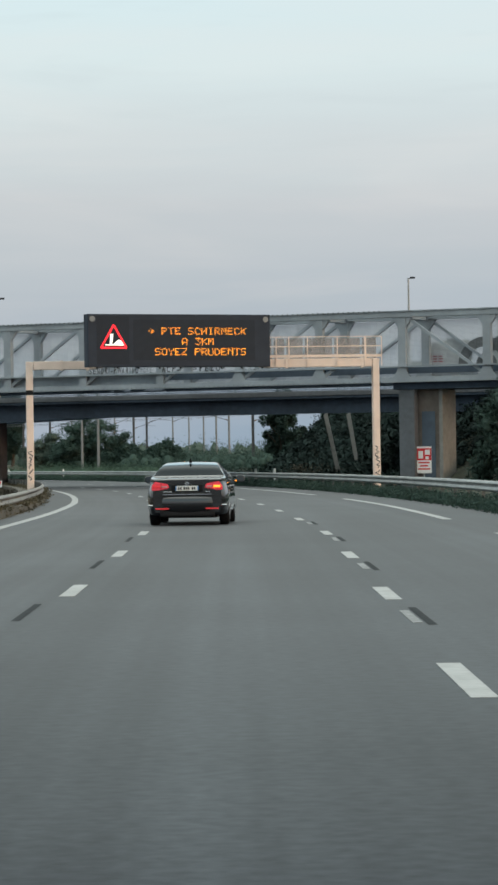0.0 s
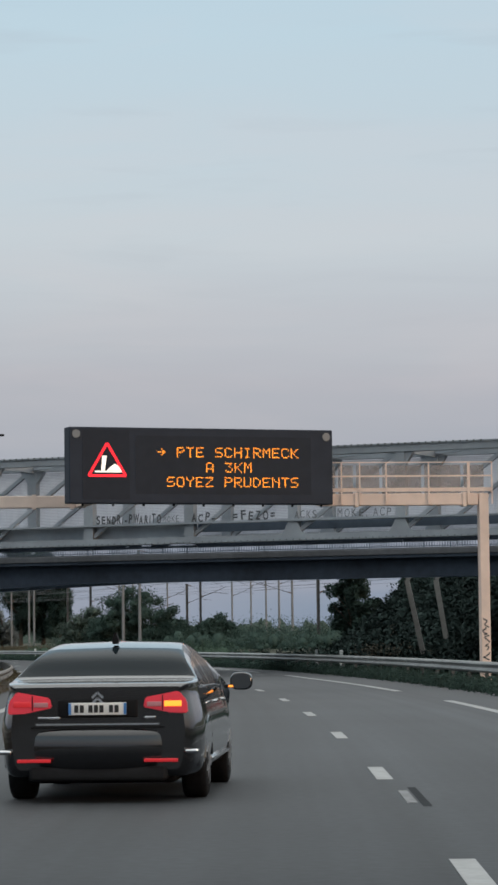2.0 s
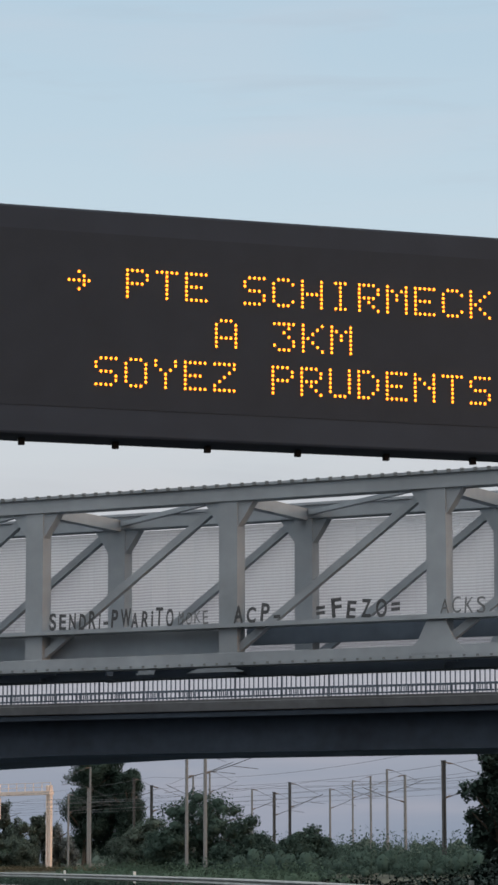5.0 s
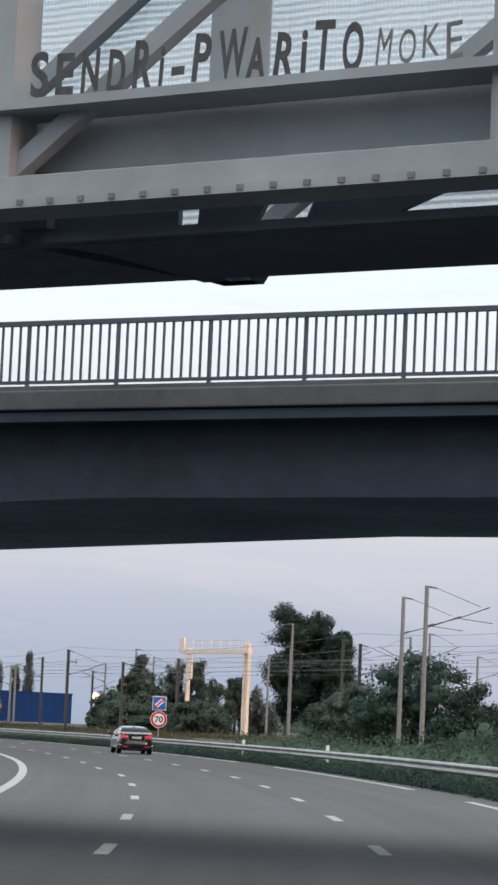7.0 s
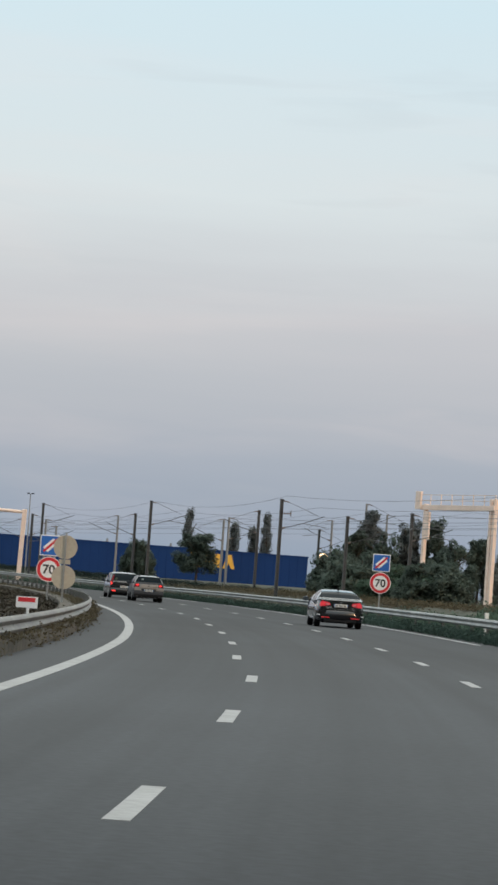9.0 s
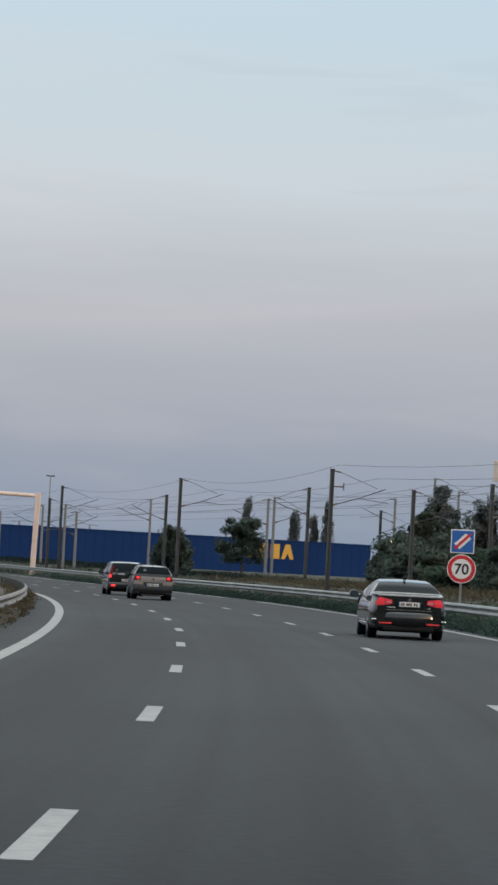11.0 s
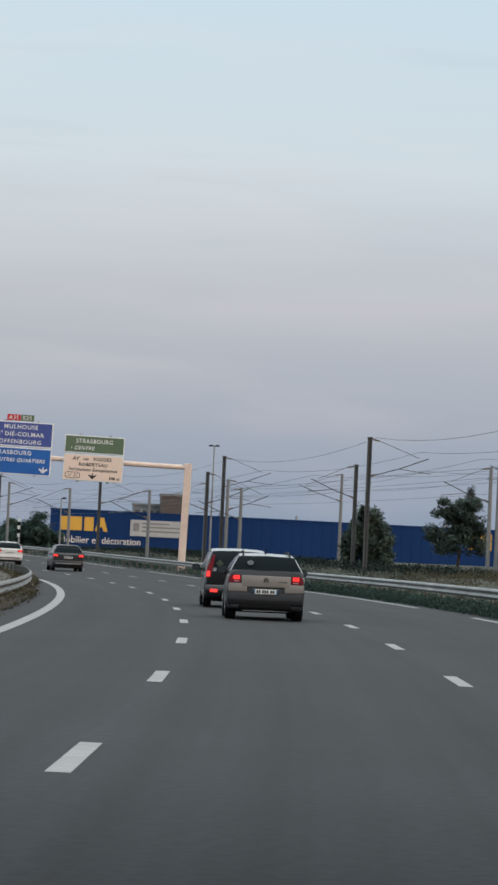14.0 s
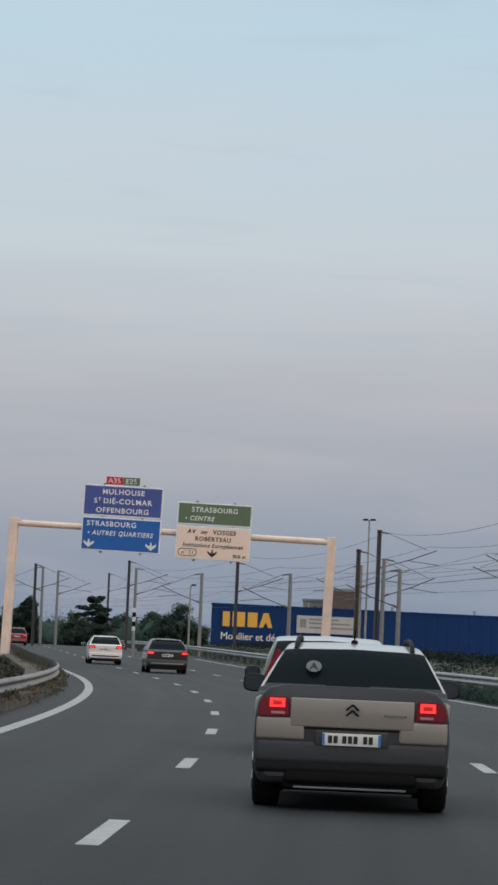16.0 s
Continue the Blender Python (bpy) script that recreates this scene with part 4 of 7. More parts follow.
def road_bridge():
    b = thing("road_bridge", B2, "dark concrete road bridge with a barred steel railing", "bridge")
    ua, ub, w = -36.0, 32.0, 9.1
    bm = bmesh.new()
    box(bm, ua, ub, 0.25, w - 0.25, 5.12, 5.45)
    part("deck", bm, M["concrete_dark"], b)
    for y0, y1 in ((0.0, 0.34), (w - 0.34, w)):
        bm = bmesh.new()
        box(bm, ua, ub, y0, y1, 5.22, 5.46, 0.02)
        box(bm, ua, ub, y0 + 0.06, y1 - 0.06, 5.46, 5.52 if y0 < 1 else 5.74)
        part("fascia", bm, M["concrete_grey"], b, "grey concrete edge beam")
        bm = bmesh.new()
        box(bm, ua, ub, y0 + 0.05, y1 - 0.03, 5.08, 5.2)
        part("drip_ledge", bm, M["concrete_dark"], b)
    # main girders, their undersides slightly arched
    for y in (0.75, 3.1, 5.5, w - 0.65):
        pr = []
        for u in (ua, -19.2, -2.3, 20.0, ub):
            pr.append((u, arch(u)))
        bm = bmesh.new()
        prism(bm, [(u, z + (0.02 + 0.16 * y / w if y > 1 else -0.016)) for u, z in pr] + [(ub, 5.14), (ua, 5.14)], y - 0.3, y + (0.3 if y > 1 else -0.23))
        part("girder", bm, M["concrete_dark"], b, "dark concrete girder with shade in its colour")
    bm = bmesh.new()
    pr = [(u, arch(u) - 0.021) for u in (ua, -19.2, -2.3, 20.0, ub)]
    prism(bm, pr + [(ub, 5.1), (ua, 5.1)], 0.46, w - 0.37)
    # the underside falls a little towards the near edge
    for v in bm.verts:
        if v.co.y > 1 and v.co.z < 5.05:
            v.co.z += 0.17
    part("soffit", bm, M["soffit_haze"], b)
    # railing
    for y in (0.17, w - 0.17):
        bm = bmesh.new()
        box(bm, ua, ub, y - 0.035, y + 0.035, 6.28, 6.34)
        box(bm, ua, ub, y - 0.02, y + 0.02, 5.56, 5.6)
        part("handrail", bm, M["steel_dark"], b)
    bm = bmesh.new()
    box(bm, -0.02, 0.02, -0.02, 0.02, 5.5, 6.3)
    pm = bpy.data.meshes.new("rail_post")
    bm.to_mesh(pm)
    bm.free()
    pm.materials.append(M["steel_dark"])
    bm = bmesh.new()
    box(bm, -0.011, 0.011, -0.015, 0.015, 5.58, 6.3)
    sm = bpy.data.meshes.new("rail_bar")
    bm.to_mesh(sm)
    bm.free()
    sm.materials.append(M["steel_dark"])
    rest = bmesh.new()
    pitch = 0.128
    k = 0
    u = -3.27 - 250 * pitch
    while u < ub:
        for y in (0.17, w - 0.17):
            post = k % 10 == 0
            if y < 1 and -9 < u < 11:
                o = new("rail_post" if post else "rail_bar", pm if post else sm)
                o.parent = b
                o.location = (u, y, 0)
            elif post:
                box(rest, u - 0.02, u + 0.02, y - 0.02, y + 0.02, 5.5, 6.3)
            elif -24 < u < 22:
                box(rest, u - 0.011, u + 0.011, y - 0.015, y + 0.015, 5.58, 6.3)
        u += pitch
        k += 1
    tagged(part("rail_bars", rest, M["steel_dark"], b), kind="stuff")
    # columns on the reserve side, raking struts on the outer side
    for u, y in ((-8.3, 2.0), (-10.6, 6.6)):
        bm = bmesh.new()
        box(bm, u - 0.42, u + 0.42, y - 0.5, y + 0.5, -0.3, 4.45, 0.04)
        part("column", bm, M["column_brown"], b)
    inv = B2.inverted()
    for a, c, e in (((3.15, 184.8, 0.0), (2.25, 184.9, 4.35), (2.6, 184.9, 4.75)), ((4.45, 187.6, 0.0), (3.75, 187.7, 4.4), (4.1, 187.7, 4.85))):
        bm = bmesh.new()
        beam(bm, inv @ Vector(a), inv @ Vector(c), 0.24, 0.24)
        beam(bm, inv @ Vector(c), inv @ Vector(e), 0.22, 0.22)
        part("raking_strut", bm, M["concrete"], b, "slanted pale concrete strut with a bent top")
    return b


road_bridge()


def pier():
    p = thing("bridge_pier", TRUSS @ Matrix.Translation((15.95, 0, 0)), "concrete bridge pier with a dark recessed door", "bridge pier")
    bm = bmesh.new()
    box(bm, -0.62, 0.28, 0.3, 2.9, -0.3, 5.55, 0.04)
    part("column", bm, M["concrete_grey"], p)
    bm = bmesh.new()
    box(bm, 0.28, 1.5, 0.9, 2.9, -0.3, 5.2, 0.03)
    part("wall", bm, M["concrete_warm"], p)
    bm = bmesh.new()
    box(bm, 0.5, 1.25, 0.86, 0.92, 0.4, 4.0)
    part("recess", bm, M["steel_dark"], p)
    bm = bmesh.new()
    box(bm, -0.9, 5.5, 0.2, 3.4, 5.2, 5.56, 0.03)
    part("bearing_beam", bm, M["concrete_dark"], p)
    bm = bmesh.new()
    box(bm, 1.5, 1.72, 0.8, 2.9, -0.3, 5.2, 0.03)
    part("column", bm, M["concrete"], p)
    return p


pier()


def poster_board():
    p = thing("warning_board", Matrix.Translation((7.25, 158.2, -0.1)) @ Matrix.Rotation(radians(-4), 4, "Z"), "white and red notice board on a short post", "notice board")
    bm = bmesh.new()
    beam(bm, (0, 0.06, 0), (0, 0.06, 2.2), 0.08, 0.08)
    part("post", bm, M["galv"], p)
    bm = bmesh.new()
    box(bm, -0.47, 0.47, -0.01, 0.02, 0.75, 2.2, 0.008)
    part("panel", bm, M["sign_white"], p)
    bm = bmesh.new()
    box(bm, -0.4, 0.4, -0.016, -0.008, 1.45, 2.1)
    rf = part("red_field", bm, M["sign_red"], p)
    for x0, x1, z0, z1 in ((-0.3, -0.05, 1.55, 1.95), (0.05, 0.32, 1.75, 2.02), (0.08, 0.25, 1.5, 1.66)):
        bm = bmesh.new()
        box(bm, x0, x1, -0.02, -0.015, z0, z1)
        part("pale_patch", bm, M["sign_white"], rf)
    for k, w in enumerate((0.3, 0.22, 0.33)):
        bm = bmesh.new()
        box(bm, -w, w, -0.016, -0.008, 1.28 - 0.17 * k, 1.36 - 0.17 * k)
        part("text_bar", bm, M["sign_red"], p)


poster_board()


# ---------------------------------------------------------------- sign gantry past the bend
def sign_gantry():
    a, b = Vector((-119.8, 464.3, 0.0)), Vector((-102.7, 468.0, 0.3))
    d = (b - a).normalized()
    m = Matrix.Translation(a) @ Matrix.Rotation(math.atan2(d.y, d.x), 4, "Z")
    inv = m.inverted()
    # it leans a little with the banked road
    m = m @ Matrix.Translation((0, 0, 0.44)) @ Matrix.Rotation(radians(1.5), 4, "Y")
    span = (b - a).length
    g = thing("sign_gantry", m, "cream steel gantry with blue, green and cream direction signs", "gantry")
    for x in (0.0, span):
        bm = bmesh.new()
        box(bm, x - 0.22, x + 0.22, -0.2, 0.25, -0.9, 7.42, 0.03)
        p = part("post", bm, M["cream"], g)
        bm = bmesh.new()
        box(bm, x - 0.5, x + 0.5, -0.45, 0.5, -0.9, -0.1, 0.03)
        part("footing", bm, M["concrete"], p)
        bm = bmesh.new()
        box(bm, x - 0.42 if x else x - 0.1, x + 0.1 if x else x + 0.42, -0.12, 0.12, 7.0, 7.3)
        part("joint_collar", bm, M["steel_grey"], p)
    bm = bmesh.new()
    tube(bm, [(0.2, 0, 7.15), (span - 0.2, 0, 7.15)], 0.17, 12)
    part("crossbeam", bm, M["cream"], g)

    def board(name, c0, c1, zt, zb, material, label, edge="sign_white"):
        """A sign between two plan points, with a rim and two brackets behind."""
        p0, p1 = inv @ Vector((*c0, 0)), inv @ Vector((*c1, 0))
        w = (p1 - p0).xy.length
        mm = Matrix.Translation((p0.x + 0.13, min(p0.y, p1.y, -0.35), zb - 0.13)) @ Matrix.Rotation(math.atan2(p1.y - p0.y, p1.x - p0.x) * 0.3, 4, "Z")
        bm = bmesh.new()
        box(bm, 0, w, -0.03, 0.05, 0, zt - zb, 0.02)
        o = part(name, bm, M[edge], g, label)
        o.matrix_basis = mm
        bm = bmesh.new()
        box(bm, 0.07, w - 0.07, -0.036, -0.028, 0.07, zt - zb - 0.07)
        part("face", bm, M[material], o)
        for x in (0.25 * w, 0.75 * w):
            bm = bmesh.new()
            box(bm, x - 0.05, x + 0.05, 0.05, 0.3, -0.1, zt - zb + 0.1)
            part("bracket", bm, M["galv"], o)
        return o, w, zt - zb

    def text(o, s, x, z, size, material, slant=0.0, wide=1.0, align="LEFT"):
        lettering("lettering", s, 0.87 * size, Matrix.Translation((x, -0.042, z + 0.02)), M[material], o, 0.006, slant, 0.97 * wide, align, "", 0.008, 1.17)

    def dot(o, x, z):
        bm = bmesh.new()
        disc(bm, (x, z), 0.045, -0.046, -0.038, 12)
        part("bullet", bm, M["sign_white"], o)

    def arrow(o, x, z, r, material):
        bm = bmesh.new()
        prism(bm, [(x - 0.1 * r, z + 0.75 * r), (x + 0.1 * r, z + 0.75 * r), (x + 0.18 * r, z + 0.12 * r), (x + 0.9 * r, z + 0.5 * r), (x + 0.86 * r, z + 0.12 * r), (x, z - 0.6 * r),
                   (x - 0.86 * r, z + 0.12 * r), (x - 0.9 * r, z + 0.5 * r), (x - 0.18 * r, z + 0.12 * r)], -0.046, -0.038)
        part("arrow", bm, M[material], o)

    def pill(x0, x1, z0, z1):
        r, zc = (z1 - z0) / 2, (z0 + z1) / 2
        return [(x1 - r + r * math.cos(a), zc + r * math.sin(a)) for a in np.linspace(-1.57, 1.57, 9)] + [(x0 + r + r * math.cos(a), zc + r * math.sin(a)) for a in np.linspace(1.57, 4.71, 9)]

    bl, br = (-116.25, 465.5), (-111.95, 466.4)
    o, w, h = board("blue_board", bl, br, 9.6, 7.93, "sign_violet", "blue direction board with white lettering")
    for k, s in enumerate(("MULHOUSE", "S  DIÉ-COLMAR", "OFFENBOURG")):
        text(o, s, w / 2, h - 0.5 - 0.5 * k, 0.31, "sign_white", 0.0, 1.08, "CENTER")
    text(o, "T", 0.84, h - 0.86, 0.18, "sign_white")
    o2, w2, h2 = board("blue_board", bl, br, 7.86, 6.04, "sign_blue", "blue lane board with two white arrows")
    text(o2, "STRASBOURG", 0.28, h2 - 0.5, 0.31, "sign_white", 0.0, 1.05)
    dot(o2, 0.42, h2 - 0.86)
    text(o2, "AUTRES QUARTIERS", 0.6, h2 - 0.98, 0.27, "sign_white", 0.25, 1.0)
    for x in (0.45, w2 - 0.5):
        arrow(o2, x, 0.36, 0.33, "sign_white")
    wl, wr = (-111.2, 466.9), (-107.2, 467.7)
    o3, w3, h3 = board("green_board", wl, wr, 8.96, 7.76, "sign_green", "green direction board with white lettering")
    text(o3, "STRASBOURG", w3 / 2, h3 - 0.52, 0.3, "sign_white", 0.0, 1.0, "CENTER")
    dot(o3, 0.5, h3 - 0.86)
    text(o3, "CENTRE", 0.68, h3 - 0.98, 0.27, "sign_white", 0.25, 1.0)
    o4, w4, h4 = board("cream_board", wl, wr, 7.7, 5.92, "sign_cream", "cream lane board with a black arrow")
    text(o4, "AV", 0.62, h4 - 0.42, 0.26, "ink", 0.15)
    text(o4, "DES", 1.36, h4 - 0.42, 0.15, "ink", 0.15)
    text(o4, "VOSGES", 2.0, h4 - 0.42, 0.26, "ink", 0.15)
    text(o4, "ROBERTSAU", w4 / 2, h4 - 0.8, 0.25, "ink", 0.0, 1.05, "CENTER")
    text(o4, "Institutions Européennes", w4 / 2, h4 - 1.14, 0.24, "ink", 0.2, 0.95, "CENTER")
    arrow(o4, w4 * 0.5, 0.32, 0.3, "ink")
    bm = bmesh.new()
    prism(bm, pill(0.16, 1.2, 0.14, 0.56), -0.044, -0.034)
    part("exit_plate", bm, M["ink"], o4)
    bm = bmesh.new()
    prism(bm, pill(0.2, 1.16, 0.18, 0.52), -0.05, -0.04)
    part("exit_plate_face", bm, M["sign_cream"], o4)
    lettering("lettering", "n° 51", 0.22, Matrix.Translation((0.34, -0.054, 0.24)), M["ink"], o4, 0.006, 0.1, 1.05)
    text(o4, "500 m", w4 - 0.9, 0.16, 0.2, "ink")
    for k, (s, mt) in enumerate((("A35", "sign_red"), ("E25", "sign_green"))):
        bm = bmesh.new()
        box(bm, 1.2 + 0.93 * k, 2.11 + 0.93 * k, -0.03, 0.04, 1.72, 2.14, 0.01)
        q = part("route_plate", bm, M[mt], o)
        lettering("lettering", s, 0.27, Matrix.Translation((1.655 + 0.93 * k, -0.04, 1.8)), M["sign_white"], q, 0.006, 0.0, 1.1, "CENTER")
    return g


sign_gantry()


# ---------------------------------------------------------------- roadside signs
def speed_sign(x, y, z0, turn, label):
    """A round 70 under a square blue plate, on a steel post."""
    s = thing("speed_limit_sign", Matrix.Translation((x, y, z0)) @ Matrix.Rotation(turn, 4, "Z"), label, "road sign", "speed limit signs")
    bm = bmesh.new()
    beam(bm, (0, 0.05, -0.2), (0, 0.05, 3.35), 0.08, 0.05)
    part("post", bm, M["galv"], s)
    for r, y0, mt, nm in ((0.56, 0.0, "sign_white", "disc"), (0.53, -0.006, "sign_red", "red_ring"), (0.385, -0.012, "sign_white", "disc_face")):
        bm = bmesh.new()
        disc(bm, (0, 1.82), r, y0, y0 + 0.02, 32)
        part(nm, bm, M[mt], s)
    lettering("lettering", "70", 0.4, Matrix.Translation((0, -0.02, 1.62)), M["ink"], s, 0.006, 0, 1.0, "CENTER", bold=0.012)
    bm = bmesh.new()
    box(bm, -0.46, 0.46, 0.0, 0.03, 2.42, 3.34, 0.01)
    pl = part("plate", bm, M["sign_white"], s)
    bm = bmesh.new()
    box(bm, -0.42, 0.42, -0.008, 0.0, 2.46, 3.3)
    part("blue_field", bm, M["sign_blue"], pl)
    bm = bmesh.new()
    for a, b, w in (((-0.22, 2.68), (0.22, 3.1), 0.3),):
        beam(bm, (a[0], -0.012, a[1]), (b[0], -0.012, b[1]), 0.012, w)
    part("white_symbol", bm, M["sign_white"], pl)
    bm = bmesh.new()
    beam(bm, (-0.3, -0.022, 2.6), (0.3, -0.022, 3.18), 0.012, 0.1)
    part("red_bar", bm, M["sign_red"], pl)
    return s


speed_sign(-40.6, 335.6, 0.15, radians(13), "round 70 speed limit sign beyond the guardrail")
speed_sign(-50.6, 308.6, -0.35, radians(13), "round 70 speed limit sign in the central reserve")


def sign_backs():
    s = thing("reversed_road_sign", Matrix.Translation((-44.5, 290.7, -0.2)) @ Matrix.Rotation(radians(15), 4, "Z"), "bare backs of two round road signs on a post", "road sign")
    bm = bmesh.new()
    beam(bm, (0, 0.0, -0.2), (0, 0.0, 3.1), 0.07, 0.07)
    part("post", bm, M["galv"], s)
    for z in (2.55, 1.4):
        bm = bmesh.new()
        disc(bm, (0, z), 0.46, 0.04, 0.06, 28)
        part("disc", bm, M["sign_back"], s)
    bm = bmesh.new()
    box(bm, -0.22, 0.22, 0.04, 0.06, 1.9, 2.08)
    part("plate", bm, M["sign_back"], s)


sign_backs()


def reserve_marker(s, off, z=0.0):
    m = thing("chevron_marker", Matrix.Translation(on_road(s, off, -0.2)), "small red and white marker on a leaning post", "road marker")
    bm = bmesh.new()
    beam(bm, (0, 0, -0.1), (0.06, 0, 0.75), 0.09, 0.06)
    part("post", bm, M["sign_white"], m)
    bm = bmesh.new()
    box(bm, -0.3, 0.32, -0.04, 0.0, 0.55, 0.86, 0.01)
    part("panel", bm, M["sign_white"], m)
    bm = bmesh.new()
    box(bm, -0.24, 0.26, -0.05, -0.04, 0.72, 0.84)
    part("red_bar", bm, M["sign_red"], m)


reserve_marker(s_of(262), -5.7)
reserve_marker(s_of(143), -6.2)


def delineator(s, off, group="white roadside posts"):
    d = thing("delineator_post", Matrix.Translation(on_road(s, off, -0.1)) @ Matrix.Rotation(heading(s), 4, "Z"), "small white plastic roadside post with a dark band", "roadside post", group)
    bm = bmesh.new()
    box(bm, -0.07, 0.07, -0.05, 0.05, -0.1, 1.08, 0.02)
    part("post", bm, M["white_paint"], d)
    bm = bmesh.new()
    box(bm, -0.073, 0.073, -0.053, 0.053, 0.72, 0.86)
    part("band", bm, M["plastic"], d)
    return d


for y in (168, 176, 262, 288):
    delineator(s_of(y), 10.6)


# ---------------------------------------------------------------- railway masts and wires
def mast(x, y, top, dark=True, reach=3.2, side=1, turn=0.0, double=False):
    """An overhead-line mast with a bracket arm, stay and insulators; side +1 reaches to the right."""
    z0 = ground_z(x, y) - 0.1
    m = thing("catenary_mast", Matrix.Translation((x, y, z0)) @ Matrix.Rotation(turn, 4, "Z"),
              "dark steel railway mast with a bracket arm" if dark else "pale grey railway mast with a bracket arm", "railway mast", "railway masts beside the tracks")
    h = top - z0
    bm = bmesh.new()
    if dark:
        for dx in (-0.08, 0.08):
            box(bm, dx - 0.04, dx + 0.04, -0.1, 0.1, 0, h)
        box(bm, -0.06, 0.06, -0.02, 0.02, 0, h)
        box(bm, -0.14, 0.14, -0.12, 0.12, h, h + 0.07)
    else:
        tube(bm, [(0, 0, 0), (0, 0, h)], 0.14, 8, 0.11)
    part("pole", bm, M["mast_dark" if dark else "mast_pale"], m)
    if reach:
        sx = side
        bm = bmesh.new()
        tube(bm, [(0.1 * sx, 0, h - 2.15), (reach * 0.55 * sx, 0, h - 1.6), (reach * sx, 0, h - 1.0)], 0.03, 6)
        arm = part("bracket_arm", bm, M["mast_dark"], m)
        bm = bmesh.new()
        tube(bm, [(0.1 * sx, 0, h - 0.05), (0.55 * sx, 0, h - 0.12)], 0.05, 6)
        part("insulator", bm, M["insul"], arm)
        bm = bmesh.new()
        tube(bm, [(0.1 * sx, 0, h - 2.15), (0.4 * sx, 0, h - 2.02)], 0.065, 6)
        part("insulator", bm, M["insul"], arm)
        bm = bmesh.new()
        tube(bm, [(0.5 * sx, 0, h - 0.1), (reach * 0.85 * sx, 0, h - 1.0)], 0.018, 5)
        part("stay", bm, M["wire"], arm)
        bm = bmesh.new()
        tube(bm, [(reach * 0.5 * sx, 0, h - 1.65), (reach * 1.05 * sx, 0, h - 1.85)], 0.022, 5)
        part("steady_arm", bm, M["wire"], arm)
    if double:
        bm = bmesh.new()
        tube(bm, [(0.1, 0, h - 1.0), (0.75, 0, h - 1.0)], 0.05, 6)
        tube(bm, [(0.75, 0, h - 1.2), (0.75, 0, h - 0.75)], 0.04, 6)
        part("feeder_bracket", bm, M["insul"], m)
    return m


TRACK = radians(27)
for x, y, top, dark, side in ((-60.2, 398.1, 7.9, True, 1), (-82.3, 442.3, 8.35, True, 1), (-105.2, 482.9, 8.45, True, 1), (-129.5, 520.0, 7.5, True, 1), (-154.9, 556.3, 8.4, True, 1),
                              (-197.0, 642.2, 9.4, True, 1), (-75.2, 455.5, 8.45, True, -1), (-103.1, 505.1, 8.2, False, -1), (-58.8, 416.7, 7.4, True, 1), (-52.4, 410.4, 7.8, True, 1),
                              (-22.5, 314.5, 9.7, False, 1), (-19.6, 297.0, 9.5, False, 1), (-3.6, 277.4, 7.4, True, 1), (-7.1, 334.3, 8.3, False, -1), (-9.6, 374.5, 10.0, False, 1),
                              (-12.5, 417.0, 10.6, False, -1), (-16.3, 465.3, 11.5, False, 1), (-28.9, 350.3, 7.9, True, 1)):
    mast(x, y, top, dark, 3.4, side, TRACK if y > 380 else radians(12), double=(x == -60.2))
for x, y, top, dark, side in ((-18.0, 364.3, 8.5, True, 1), (-20.7, 384.2, 8.1, True, 1), (-40.8, 402.4, 11.2, False, -1), (-30.3, 403.5, 10.4, False, -1),
                              (-28.6, 403.6, 10.8, False, 1), (-25.0, 414.0, 9.2, False, 1), (-17.2, 424.4, 9.5, False, 1), (-80.2, 462.1, 7.6, False, -1),
                              (-79.7, 462.2, 7.8, False, 1), (-91.2, 469.4, 7.7, True, -1), (-72.9, 479.2, 8.6, False, -1), (-80.3, 508.3, 8.1, True, 1),
                              (-105.6, 480.6, 7.2, True, 1), (-104.2, 481.1, 6.8, False, 1), (-160.9, 550.0, 7.7, True, 1), (-165.7, 564.3, 7.6, False, 1),
                              (-146.8, 540.1, 7.4, False, 1), (-132.0, 519.3, 6.6, False, -1), (-115.0, 493.9, 6.1, False, -1), (-101.9, 477.4, 6.1, False, -1),
                              (-114.3, 504.8, 7.1, False, -1), (-163.4, 556.5, 7.7, False, -1), (-66.9, 466.2, 10.1, False, 1), (-68.5, 486.2, 9.7, False, 1),
                              (-48.0, 438.9, 9.3, False, 1), (-44.5, 429.3, 9.7, False, 1), (-39.4, 429.9, 10.8, True, 1)):
    mast(x, y, top, dark, 3.0, side, TRACK if y > 380 else radians(12))


def wire_run(name, points, sag, r=0.012):
    """Contact or feeder wire sagging from mast to mast."""
    bm = bmesh.new()
    run = []
    for a, b in zip(points, points[1:]):
        a, b = Vector(a), Vector(b)
        run += [a.lerp(b, k / 8) - Vector((0, 0, sag * 4 * (k / 8) * (1 - k / 8))) for k in range(8)]
    tube(bm, run + [Vector(points[-1])], r, 4)
    o = mesh_ob(name, bm, M["wire"])
    return tagged(o, "thin dark overhead railway wires between the masts", "railway wire", "overhead railway wires")


